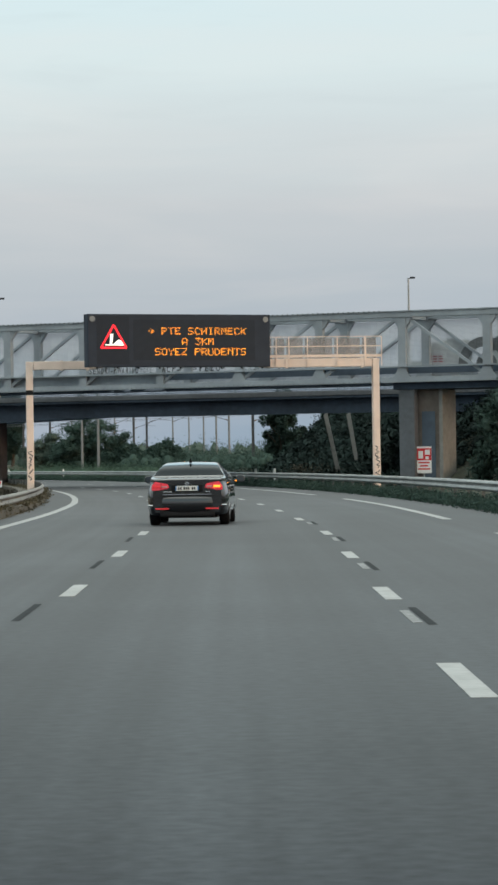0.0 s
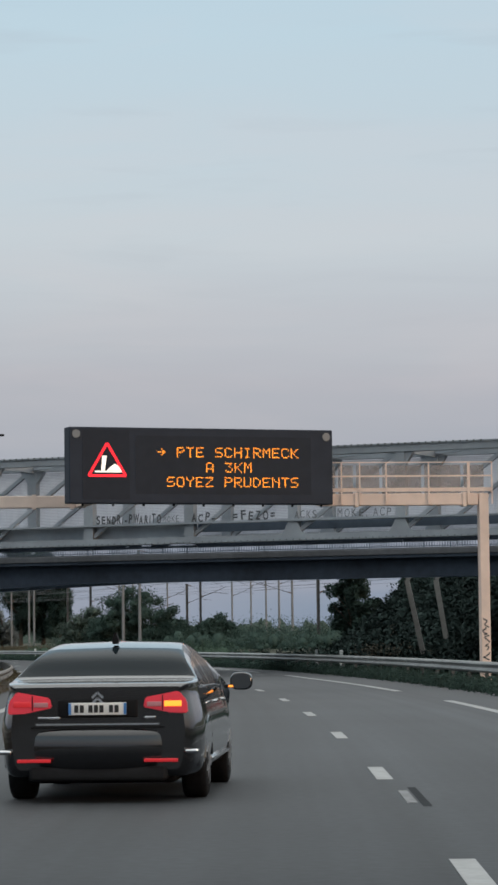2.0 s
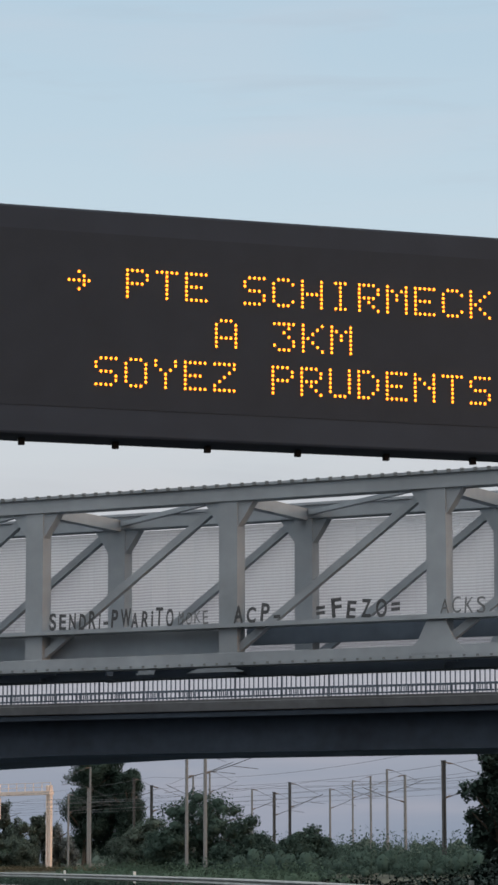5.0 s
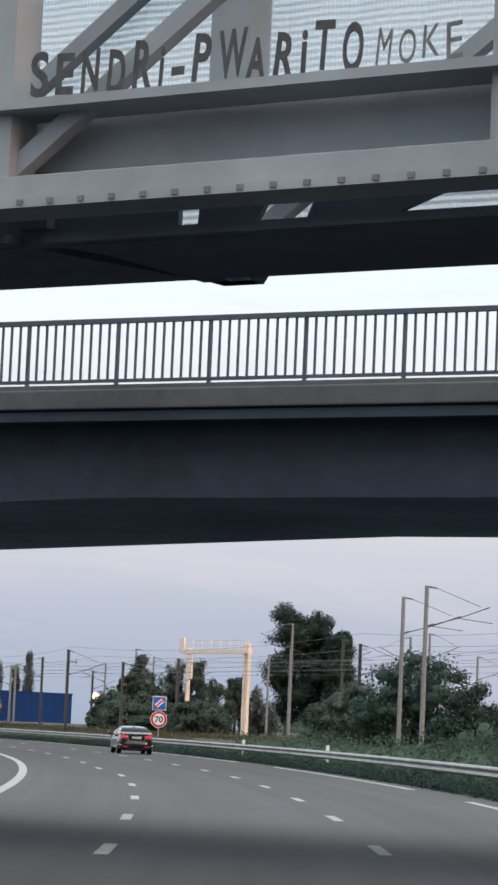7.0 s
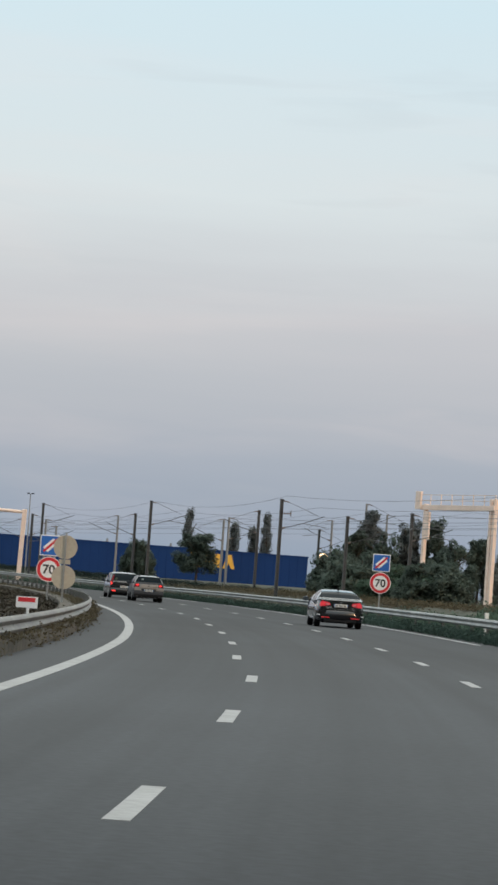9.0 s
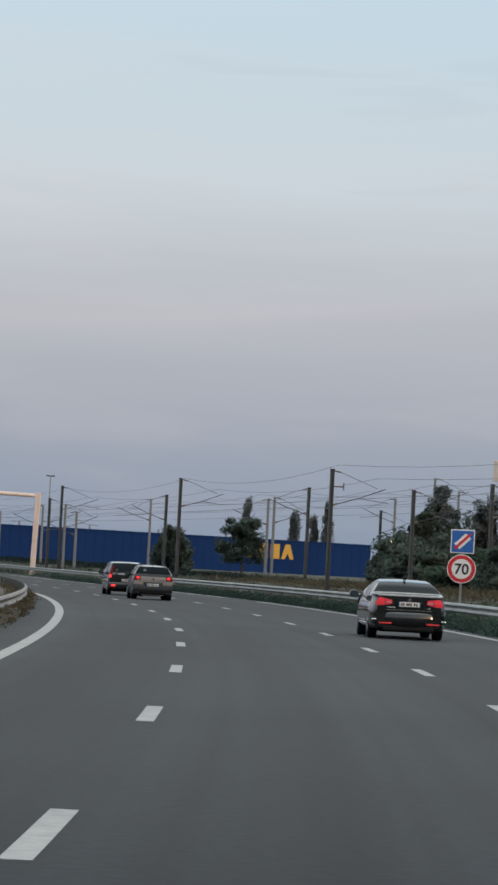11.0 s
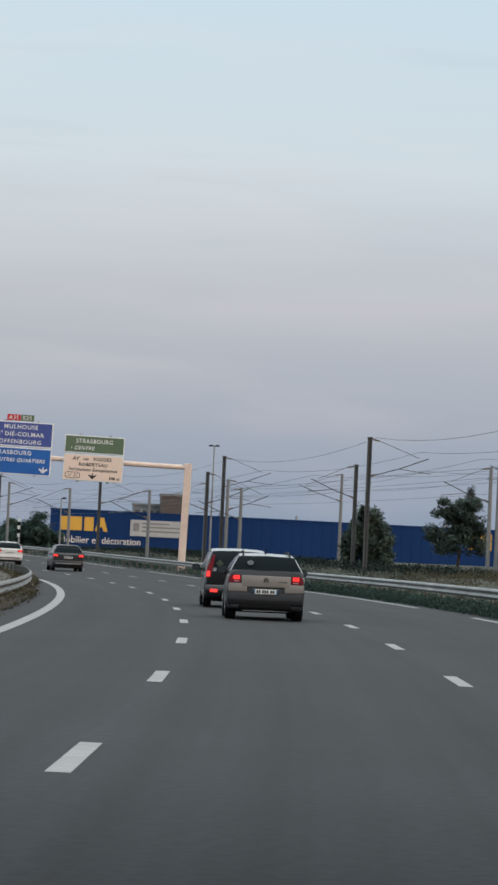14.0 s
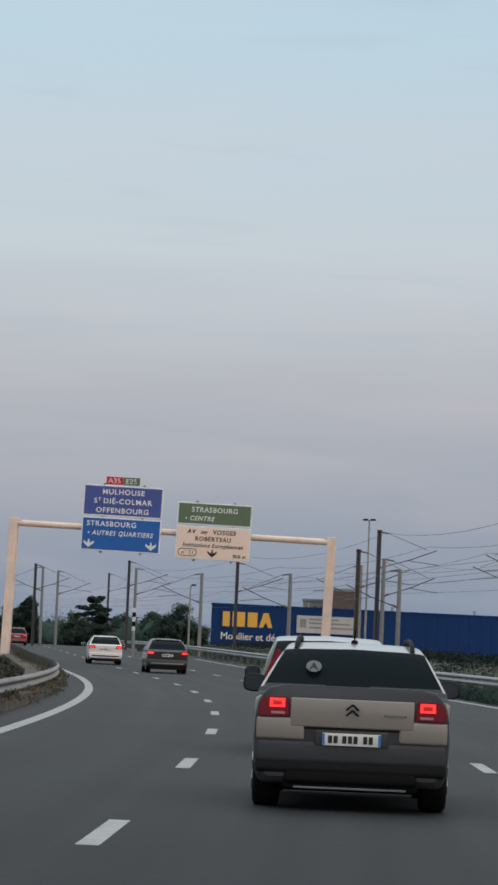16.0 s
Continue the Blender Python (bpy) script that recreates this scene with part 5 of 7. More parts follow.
ROW = [(-3.6, 277.4), (-28.0, 340.0), (-60.2, 398.1), (-82.3, 442.3), (-105.2, 482.9), (-129.5, 520.0), (-154.9, 556.3), (-197.0, 642.2), (-250.0, 720.0)]
for dx, z, sag in ((2.9, 6.9, 0.5), (2.9, 5.7, 0.05), (6.5, 6.7, 0.5), (6.5, 5.6, 0.05), (10.5, 7.0, 0.6), (10.5, 5.8, 0.05), (15.0, 7.4, 0.6), (0.4, 7.6, 0.7), (20.0, 7.2, 0.5), (20.0, 6.0, 0.05)):
    wire_run("overhead_wire", [(x + dx * 0.89, y + dx * 0.45, z + ground_z(x, y)) for x, y in ROW], sag, 0.011)


def rail_portal():
    """Tall lit portal over the tracks, with a walkway on top."""
    a, b = Vector((-56.9, 442.6, 0.3)), Vector((-49.4, 434.2, 0.3))
    d = b - a
    g = thing("signal_portal", Matrix.Translation(a) @ Matrix.Rotation(math.atan2(d.y, d.x), 4, "Z"), "tall cream steel railway portal with a railed walkway", "railway portal")
    span = d.xy.length
    for x in (0.0, span - 0.55, span):
        bm = bmesh.new()
        box(bm, x - 0.17, x + 0.17, -0.17, 0.17, -0.5, 9.9 if x > 1 else 9.4, 0.02)
        part("leg", bm, M["cream"], g)
    bm = bmesh.new()
    box(bm, -0.6, span + 0.2, -0.3, 0.3, 8.85, 9.3, 0.02)
    part("beam", bm, M["cream"], g)
    for z in (9.7, 10.2):
        bm = bmesh.new()
        beam(bm, (-0.6, -0.3, z), (span + 0.4, -0.3, z), 0.05, 0.05)
        part("handrail", bm, M["cream"], g)
    for x in np.linspace(-0.6, span + 0.4, 8):
        bm = bmesh.new()
        beam(bm, (x, -0.3, 9.3), (x, -0.3, 10.25), 0.06, 0.06)
        part("stanchion", bm, M["cream"], g)
    for x, z0, z1 in ((-0.7, 8.9, 10.5), (0.9, 6.2, 8.7)):
        bm = bmesh.new()
        box(bm, x - 0.45, x + 0.45, -0.5, -0.3, z0, z1, 0.03)
        part("signal_case", bm, M["cream"], g)
    return g


rail_portal()


def street_lamp(x, y, z0, top, arms=1):
    s = thing("street_lamp", Matrix.Translation((x, y, z0)), "slim grey street lamp mast with small heads", "street lamp", "street lamps")
    bm = bmesh.new()
    tube(bm, [(0, 0, 0), (0, 0, top - z0)], 0.09, 8, 0.05)
    part("mast", bm, M["galv"], s)
    for k in range(arms):
        sx = 1 if k == 0 else -1
        bm = bmesh.new()
        tube(bm, [(0, 0, top - z0 - 0.05), (0.15 * sx, 0, top - z0 + 0.01)], 0.03, 6)
        box(bm, min(0.1 * sx, 0.42 * sx), max(0.1 * sx, 0.42 * sx), -0.1, 0.1, top - z0 - 0.04, top - z0 + 0.08, 0.03)
        part("lamp_head", bm, M["plastic"], s)
    return s


street_lamp(7.5, 181.9, 5.3, 12.7)
street_lamp(-19.5, 196.0, 0.0, 12.6)
street_lamp(-112.2, 500.3, 0.6, 9.9, 2)
street_lamp(-131.0, 515.0, 0.6, 5.6)


def signal_post(x, y, top):
    s = thing("railway_signal", Matrix.Translation((x, y, ground_z(x, y))), "striped black and white railway marker post", "railway signal")
    z0 = ground_z(x, y)
    bm = bmesh.new()
    tube(bm, [(0, 0, 0), (0, 0, top - z0)], 0.07, 6)
    part("post", bm, M["galv"], s)
    for k in range(5):
        bm = bmesh.new()
        box(bm, -0.11, 0.11, -0.1, -0.06, top - z0 - 0.3 * (k + 1), top - z0 - 0.3 * k - 0.03)
        part("band", bm, M["white_paint" if k % 2 == 0 else "black"], s)


signal_post(-126.0, 494.6, 3.6)


# ---------------------------------------------------------------- blue store beyond the railway
def store():
    a, b = Vector((-282.0, 874.0, 0.3)), Vector((-179.0, 966.0, 0.3))
    d = b - a
    s = thing("store_building", Matrix.Translation(a) @ Matrix.Rotation(math.atan2(d.y, d.x), 4, "Z"), "long blue windowless store building with yellow signs", "building")
    n = d.xy.length
    bm = bmesh.new()
    plan = [(0, 0), (n, 0), (n, 45), (26, 45)]
    rings = [[bm.verts.new((x, y, z)) for x, y in plan] for z in (-1, 9.3)]
    bm.faces.new(rings[0][::-1])
    bm.faces.new(rings[1])
    for k in range(4):
        bm.faces.new((rings[0][k], rings[0][(k + 1) % 4], rings[1][(k + 1) % 4], rings[1][k]))
    body = part("wall", bm, M["blue_clad"], s)
    bm = bmesh.new()
    box(bm, -0.1, n + 0.15, -0.15, 0.2, 9.3, 9.65)
    part("roof_edge", bm, M["blue_clad"], s)
    bm = bmesh.new()
    for k in range(int(n / 2.5)):
        box(bm, 2.5 * k - 0.04, 2.5 * k + 0.04, -0.05, 0.0, -1, 9.3)
    tagged(part("cladding_seams", bm, M["blue_clad"], s), kind="stuff")
    # plain yellow blocks in place of the store's name, twice
    for x0, sc, z0 in ((2.4, 1.0, 5.0), (102.0, 1.25, 4.8)):
        board = bmesh.new()
        box(board, x0 - 0.6, x0 + 11.6 * sc, -0.12, -0.06, z0 - 0.5, z0 + 3.4 * sc)
        bd = part("sign_board", board, M["blue_clad"], s)
        for k, (xa, w) in enumerate(((0.0, 1.5), (2.1, 2.7), (5.4, 2.1), (7.9, 2.9))):
            bm = bmesh.new()
            x = x0 + xa * sc
            if k == 3:
                prism(bm, [(x, z0), (x + 0.85 * sc, z0), (x + w * sc * 0.5, z0 + 1.2 * sc), (x + (w - 0.85) * sc, z0), (x + w * sc, z0), (x + w * sc * 0.68, z0 + 3 * sc), (x + w * sc * 0.32, z0 + 3 * sc)], -0.24, -0.12)
            else:
                box(bm, x, x + w * sc, -0.24, -0.12, z0, z0 + 3 * sc)
            part("yellow_block", bm, M["yellow"], bd, "plain yellow sign block")
    lettering("lettering", "Mobilier et décoration", 1.5, Matrix.Translation((2.0, -0.14, 2.3)), M["white_paint"], s, 0.05, 0, 0.98)
    bm = bmesh.new()
    box(bm, 18.5, 32.0, -0.3, -0.1, 4.3, 7.9, 0.05)
    bb = part("pale_board", bm, M["pale_board"], s, "large pale notice board")
    for z, w in ((7.0, 6.5), (6.2, 9.0), (5.3, 9.8)):
        bm = bmesh.new()
        box(bm, 21.2, 21.2 + w, -0.34, -0.3, z, z + 0.35)
        part("text_bar", bm, M["grey_far"], bb)
    bm = bmesh.new()
    box(bm, 19.2, 20.6, -0.34, -0.3, 5.4, 7.2)
    part("emblem", bm, M["grey_far"], bb)
    for k in range(5):
        bm = bmesh.new()
        tube(bm, [(24.0 + 19 * k, 8, 9.6), (24.0 + 19 * k, 8, 10.6)], 0.3, 8)
        part("roof_vent", bm, M["galv"], s)
    return s


store()


def far_block(name, x, y, w, dpt, h, material, rows, cols, label):
    s = thing(name, Matrix.Translation((x, y, 0)) @ Matrix.Rotation(radians(24), 4, "Z"), label, "building")
    bm = bmesh.new()
    box(bm, -w / 2, w / 2, 0, dpt, -1, h)
    part("wall", bm, M[material], s)
    bm = bmesh.new()
    box(bm, -w / 2 - 0.3, w / 2 + 0.3, -0.3, dpt + 0.3, h, h + 0.8)
    part("roof", bm, M["grey_far"], s)
    for r in range(rows):
        for c in range(cols):
            bm = bmesh.new()
            xx = -w / 2 + (c + 0.5) * w / cols
            zz = h - 3.0 * (r + 1)
            box(bm, xx - 0.3 * w / cols, xx + 0.3 * w / cols, -0.08, 0.0, zz, zz + 1.6)
            part("window", bm, M["window_far"], s)
    return s


far_block("apartment_tower", -361.5, 1165, 7.5, 9, 19.3, "brick_far", 4, 3, "brown apartment tower far behind the store")
far_block("office_block", -372.0, 1170, 9.0, 9, 16.0, "grey_far", 3, 4, "grey office block far behind the store")


def flood_lamp(x, y, top):
    s = thing("flood_lamp", Matrix.Translation((x, y, 0)), "lit warm floodlight on a tall mast", "flood lamp")
    bm = bmesh.new()
    tube(bm, [(0, 0, 0), (0, 0, top)], 0.12, 6)
    part("mast", bm, M["galv"], s)
    bm = bmesh.new()
    bmesh.ops.create_uvsphere(bm, u_segments=12, v_segments=8, radius=0.55)
    for v in bm.verts:
        v.co = Vector((v.co.x, v.co.y * 0.5 - 0.3, v.co.z * 0.75 + top))
    part("lamp", bm, M["lamp_glow"], s, "glowing warm lamp")


flood_lamp(-87.7, 547.5, 5.5)


# ---------------------------------------------------------------- trees and scrub
def leaf_cloud(seed, blobs, per, size, core=0.62):
    """Small leaf-shaped facets round lumpy cores; they shade with the clump they sit on."""
    rs = np.random.RandomState(seed)
    B = np.array(blobs, float)
    n = len(B)

    def dirs(k):
        u, v = rs.uniform(-1, 1, k), rs.uniform(0, 2 * math.pi, k)
        q = np.sqrt(1 - u * u)
        return np.stack([q * np.cos(v), q * np.sin(v), u], 1)

    def unit(w):
        return w / np.maximum(1e-6, np.linalg.norm(w, axis=1, keepdims=True))

    m = n * per
    own = np.repeat(np.arange(n), per)
    d = dirs(m)
    k = np.where(rs.rand(m) < 0.66, rs.uniform(0.55, 1.0, m), 1.0 + 0.3 * rs.rand(m) ** 2)
    c = B[own, :3] + B[own, 3:] * d * k[:, None]
    a = unit(dirs(m) * np.array([1, 1, 0.8])) * (size * rs.uniform(0.5, 1.2, m))[:, None]
    e = unit(np.cross(a, dirs(m))) * (size * rs.uniform(0.35, 0.65, m))[:, None]
    leaf = np.stack([c - a, c + e, c + a, c - e], 1).reshape(-1, 3)
    nrm = unit(0.8 * d + np.stack([rs.uniform(-0.25, 0.25, m), rs.uniform(-0.25, 0.25, m), rs.uniform(0.1, 0.5, m)], 1))
    verts, normals = [leaf], [np.repeat(nrm, 4, 0)]
    quads = [np.arange(4 * m).reshape(-1, 4)]
    if core:
        lon, lat = 8, 6
        th = np.linspace(0.12, math.pi - 0.12, lat)
        ph = np.arange(lon) * 2 * math.pi / lon
        ball = np.stack([np.outer(np.sin(th), np.cos(ph)), np.outer(np.sin(th), np.sin(ph)), np.outer(np.cos(th), np.ones(lon))], -1).reshape(-1, 3)
        one = np.array([(i * lon + j, (i + 1) * lon + j, (i + 1) * lon + (j + 1) % lon, i * lon + (j + 1) % lon) for i in range(lat - 1) for j in range(lon)])
        jit = rs.uniform(0.85, 1.15, (n, lat * lon, 1)) * core
        v = (B[:, None, :3] + B[:, None, 3:] * ball[None] * jit).reshape(-1, 3)
        verts.append(v)
        normals.append(unit(np.tile(0.8 * ball + np.array([0, 0, 0.3]), (n, 1))))
        quads.append((4 * m + one[None] + (np.arange(n) * lat * lon)[:, None, None]).reshape(-1, 4))
    return np.concatenate(verts), np.concatenate(quads), np.concatenate(normals)


def leafy(name, cloud, leaf, parent=None):
    v, q, nrm = cloud
    me = bpy.data.meshes.new(name)
    me.vertices.add(len(v))
    me.vertices.foreach_set("co", v.ravel())
    me.loops.add(4 * len(q))
    me.loops.foreach_set("vertex_index", q.ravel().astype(np.int32))
    me.polygons.add(len(q))
    me.polygons.foreach_set("loop_start", np.arange(0, 4 * len(q), 4, dtype=np.int32))
    me.polygons.foreach_set("use_smooth", np.ones(len(q), dtype=bool))
    me.update(calc_edges=True)
    me.normals_split_custom_set_from_vertices(nrm.tolist())
    me.materials.append(M[leaf])
    o = new(name, me)
    o.parent = parent
    return o


def tree(x, y, h, w, kind="round", leaf="leaf_mid", seed=1, label="leafy green tree", leaves=2600, size=0.3, z0=None):
    rng = random.Random(seed)
    z0 = ground_z(x, y) if z0 is None else z0
    t = thing("tree", Matrix.Translation((x, y, z0)), label, "tree", "trees along the railway")
    bm = bmesh.new()
    tr = max(0.08, 0.025 * h)
    tube(bm, [(0, 0, -0.2), (0.02 * h, 0.01 * h, 0.35 * h), (0.0, 0, 0.75 * h)], tr, 7, tr * 0.3)
    for k in range(5):
        a = rng.uniform(0, 6.28)
        z = h * rng.uniform(0.25, 0.6)
        tube(bm, [(0, 0, z), (0.22 * w * math.cos(a), 0.22 * w * math.sin(a), z + 0.12 * h), (0.4 * w * math.cos(a), 0.4 * w * math.sin(a), z + 0.2 * h)], tr * 0.4, 5, tr * 0.12)
    part("trunk", bm, M["bark"], t)
    blobs = []
    if kind == "poplar":
        for k in range(44):
            f = k / 43
            r = w * 0.5 * (0.5 + 0.5 * math.sin(math.pi * (0.15 + 0.8 * f))) * rng.uniform(0.6, 0.95)
            blobs.append((rng.uniform(-0.6, 0.6) * r, rng.uniform(-0.6, 0.6) * r, h * (0.14 + 0.8 * f) + rng.uniform(-0.02, 0.02) * h, r * rng.uniform(0.4, 0.58), r * rng.uniform(0.4, 0.58), h * rng.uniform(0.05, 0.08)))
    elif kind == "cone":
        # flat tiers of boughs with gaps between them
        for k in range(7):
            f = k / 6
            r = w * 0.5 * (1.05 - 0.6 * f) * rng.uniform(0.8, 1.15)
            for j in range(7):
                a, q = rng.uniform(0, 6.28), rng.uniform(0.2, 0.75)
                blobs.append((q * r * math.cos(a), q * r * math.sin(a), h * (0.2 + 0.77 * f - 0.05 * q + rng.uniform(-0.045, 0.045)), r * 0.32, r * 0.32, h * 0.034))
    elif kind == "bush":
        for k in range(90):
            a, q = rng.uniform(0, 6.28), math.sqrt(rng.random())
            top = 1 - 0.6 * q * q
            zc = h * rng.uniform(0.08, 0.9) * top
            s = rng.uniform(0.55, 1.15)
            blobs.append((0.46 * w * q * math.cos(a), 0.4 * w * q * math.sin(a), zc, w * 0.12 * s, w * 0.12 * s, h * 0.12 * s))
    else:
        # loose sprays of leaves on the ends of limbs, uneven, with gaps between them
        for j in range(14):
            a = 2.4 * j + rng.uniform(-0.5, 0.5)
            f = 0.24 + 0.66 * (j + rng.uniform(-0.6, 0.9)) / 14
            q = rng.uniform(0.2, 1.0) * (1 - 0.7 * max(0.0, f - 0.4) / 0.5)
            lx, ly, lz = 0.42 * w * q * math.cos(a), 0.4 * w * q * math.sin(a), h * f
            for k in range(7):
                b, e, s = rng.uniform(0, 6.28), rng.uniform(0.1, 1.0), rng.uniform(0.5, 1.3)
                blobs.append((lx + 0.13 * w * e * math.cos(b), ly + 0.13 * w * e * math.sin(b), lz + rng.uniform(-0.11, 0.09) * h, w * 0.1 * s, w * 0.1 * s, h * 0.06 * s))
    leafy("crown", leaf_cloud(seed, blobs, max(20, leaves // len(blobs)), size, 0.0 if y > 700 or kind in ("round", "cone") else 0.46), leaf, t)
    return t


for i, (x, y, h, w, kind, leaf) in enumerate((
        (-52.8, 490, 15.6, 8.0, "poplar", "leaf_dark"), (-49.4, 491, 14.6, 7.6, "poplar", "leaf_dark"), (-46.6, 488, 12.6, 6.5, "poplar", "leaf_dark"),
        (-22.6, 331, 6.6, 9.5, "bush", "leaf_dark"), (-18.0, 315, 4.2, 5.0, "bush", "leaf_dark"), (-28.6, 346, 4.6, 7.0, "bush", "leaf_grey"), (-13.2, 301, 3.5, 4.2, "bush", "leaf_dark"),
        (-58.2, 421, 4.4, 7.0, "bush", "leaf_grey"), (-65.5, 447, 4.6, 6.0, "bush", "leaf_grey"), (-51.0, 402, 3.0, 7.5, "bush", "leaf_mid"), (-47.0, 390, 3.8, 5.4, "bush", "leaf_grey"),
        (-68.1, 455, 3.5, 3.4, "bush", "leaf_grey"), (-66.1, 457, 6.6, 3.6, "round", "leaf_grey"), (-66.0, 464, 8.6, 4.6, "round", "leaf_pale"), (-63.5, 458, 7.2, 4.4, "bush", "leaf_grey"),
        (-62.0, 464, 7.8, 4.4, "round", "leaf_pale"), (-59.4, 464, 8.3, 4.6, "round", "leaf_grey"), (-56.6, 459, 6.5, 4.6, "bush", "leaf_grey"), (-55.3, 465, 6.7, 4.4, "round", "leaf_grey"), (-52.6, 465, 6.0, 4.6, "bush", "leaf_pale"),
        (-96.2, 490, 5.0, 3.8, "bush", "leaf_grey"), (-96.8, 518, 6.2, 6.2, "round", "leaf_grey"),
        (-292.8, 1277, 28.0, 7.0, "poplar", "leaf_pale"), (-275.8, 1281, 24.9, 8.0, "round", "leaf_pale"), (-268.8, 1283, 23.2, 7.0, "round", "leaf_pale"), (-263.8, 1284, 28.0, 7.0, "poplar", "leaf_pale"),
        (-175.3, 593, 5.3, 6.0, "cone", "leaf_dark"), (-171.4, 606, 5.2, 6.0, "bush", "leaf_dark"), (-190.7, 608, 5.2, 4.0, "round", "leaf_dark"), (-193.2, 609, 4.6, 4.4, "bush", "leaf_mid"),
        (-185.7, 610, 4.6, 3.6, "bush", "leaf_mid"), (-184.9, 621, 4.5, 5.0, "bush", "leaf_dark"), (-182.0, 622, 4.6, 4.6, "bush", "leaf_mid"), (-178.0, 616, 3.6, 4.5, "bush", "leaf_mid"), (-199.0, 612, 5.0, 5.0, "bush", "leaf_dark"),
        (-0.7, 241, 7.6, 4.2, "round", "leaf_dark"), (3.6, 236, 7.0, 4.4, "round", "leaf_dark"), (9.5, 172, 3.6, 5.0, "round", "leaf_dark"), (13.5, 168, 4.2, 6.0, "round", "leaf_dark"),
        (12.0, 152, 7.0, 5.0, "bush", "leaf_dark"))):
    names = {"poplar": "tall slim poplar with dense dark leaves", "cone": "dark spreading conifer tree beyond the railway", "bush": "broad rounded green shrub", "round": "leafy green tree with an uneven crown"}
    tree(x, y, h, w, kind, leaf, i + 3, names[kind], (34000 if kind == "poplar" and y < 600 else 24000 if y < 420 else 14000 if y < 700 else 6000), (0.12 if y < 420 else 0.14 if y < 700 else 0.35), z0=(5.0 if (x > 7 and y > 160) else None))


def scrub(name, points, size, leaf, seed, label, per=26, core=0.5):
    """Low growth that nobody could count: one object."""
    o = leafy(name, leaf_cloud(seed, [(x, y, z + 0.35 * h, r, r, 0.65 * h) for x, y, z, r, h in points], per, size, core), leaf)
    return tagged(o, label, "scrub", kind="stuff")


rng = random.Random(11)
pts = []
for _ in range(1500):
    p = on_road(rng.uniform(s_of(158), s_of(232)), rng.uniform(14.5, 30.0))
    pts.append((p.x, p.y, ground_z(p.x, p.y), rng.uniform(0.35, 0.9), rng.uniform(0.35, 1.0)))
for _ in range(500):
    p = on_road(rng.uniform(s_of(164), s_of(200)), rng.uniform(13.6, 22.0))
    pts.append((p.x, p.y, ground_z(p.x, p.y), rng.uniform(0.4, 0.8), rng.uniform(0.4, 1.0)))
for _ in range(1700):
    p = on_road(rng.uniform(s_of(160), s_of(218)), rng.uniform(12.4, 25.0))
    pts.append((p.x, p.y, ground_z(p.x, p.y), rng.uniform(0.5, 1.0), rng.uniform(0.2, 0.5)))
scrub("bank_scrub", pts, 0.1, "leaf_bank", 21, "dense green scrub on the bridge bank, darkened for shade", 80)
pts = []
for _ in range(900):
    s = rng.uniform(s_of(232), s_of(345))
    p = on_road(s, rng.uniform(11.6, 16.5))
    pts.append((p.x, p.y, ground_z(p.x, p.y), rng.uniform(0.4, 0.9), rng.uniform(0.5, 1.7) * (1.0 if s < s_of(300) else 0.45)))
scrub("roadside_scrub", pts, 0.08, "leaf_mid", 22, "green roadside weeds and scrub behind the guardrail", 80)
pts = []
for _ in range(1100):
    p = on_road(rng.uniform(s_of(345), s_of(425)), rng.uniform(13.0, 30.0))
    pts.append((p.x, p.y, ground_z(p.x, p.y), rng.uniform(0.5, 1.1), rng.uniform(0.15, 0.5)))
scrub("dry_weeds", pts, 0.06, "leaf_dry", 23, "tall dry brown weeds beside the railway", 44, 0)
pts = []
for _ in range(2000):
    p = on_road(rng.uniform(s_of(418), s_of(580)), rng.uniform(10.4, 30.0))
    pts.append((p.x, p.y, ground_z(p.x, p.y), rng.uniform(0.5, 1.1), rng.uniform(0.15, 0.5)))
scrub("rough_grass", pts, 0.06, "leaf_bank", 33, "dark rough grass between the guardrail and the railway", 44, 0)
pts = []
for _ in range(3000):
    p = on_road(rng.uniform(-40, s_of(540)), 9.55 + 3.2 * rng.random() ** 1.5)
    pts.append((p.x, p.y, ground_z(p.x, p.y), rng.uniform(0.2, 0.5), rng.uniform(0.2, 0.6)))
scrub("verge_weeds", pts, 0.05, "leaf_dark", 24, "dusty weeds along the foot of the guardrail", 40, 0)
pts = []
for _ in range(90):
    x, y = rng.gauss(1.0, 0.7), rng.gauss(189, 2.0)
    pts.append((x, y, ground_z(x, y), rng.uniform(0.3, 0.6), rng.uniform(0.6, 1.4)))
scrub("dry_tuft", pts, 0.06, "leaf_brown", 31, "brown withered growth at the foot of the bank", 70, 0)
pts = []
for _ in range(1100):
    x, y = rng.uniform(-16, 16), rng.uniform(262, 380)
    h = 0.5 + 2.4 * rng.random() ** 2
    pts.append((x, y, ground_z(x, y), rng.uniform(0.4, 1.1) + 0.2 * h, h))
scrub("lineside_scrub", pts, 0.1, "leaf_dark", 32, "green lineside shrubs between the railway masts", 110, 0.3)
pts = []
for _ in range(6200):
    p = on_road(rng.uniform(-20, s_of(440)), rng.uniform(8.95, 9.5))
    pts.append((p.x, p.y, -0.02, rng.uniform(0.15, 0.4), rng.uniform(0.22, 0.5)))
scrub("rail_foot_grass", pts, 0.05, "leaf_dark", 29, "dark grass growing up round the guardrail posts", 34, 0)
pts = []
for _ in range(2200):
    s = rng.uniform(20, s_of(480))
    p = on_road(s, rng.uniform(-4.7, -3.9))
    pts.append((p.x, p.y, rise(p.y) + (0.22 if rng.random() < 0.6 else 0.0), rng.uniform(0.1, 0.28), rng.uniform(0.08, 0.2)))
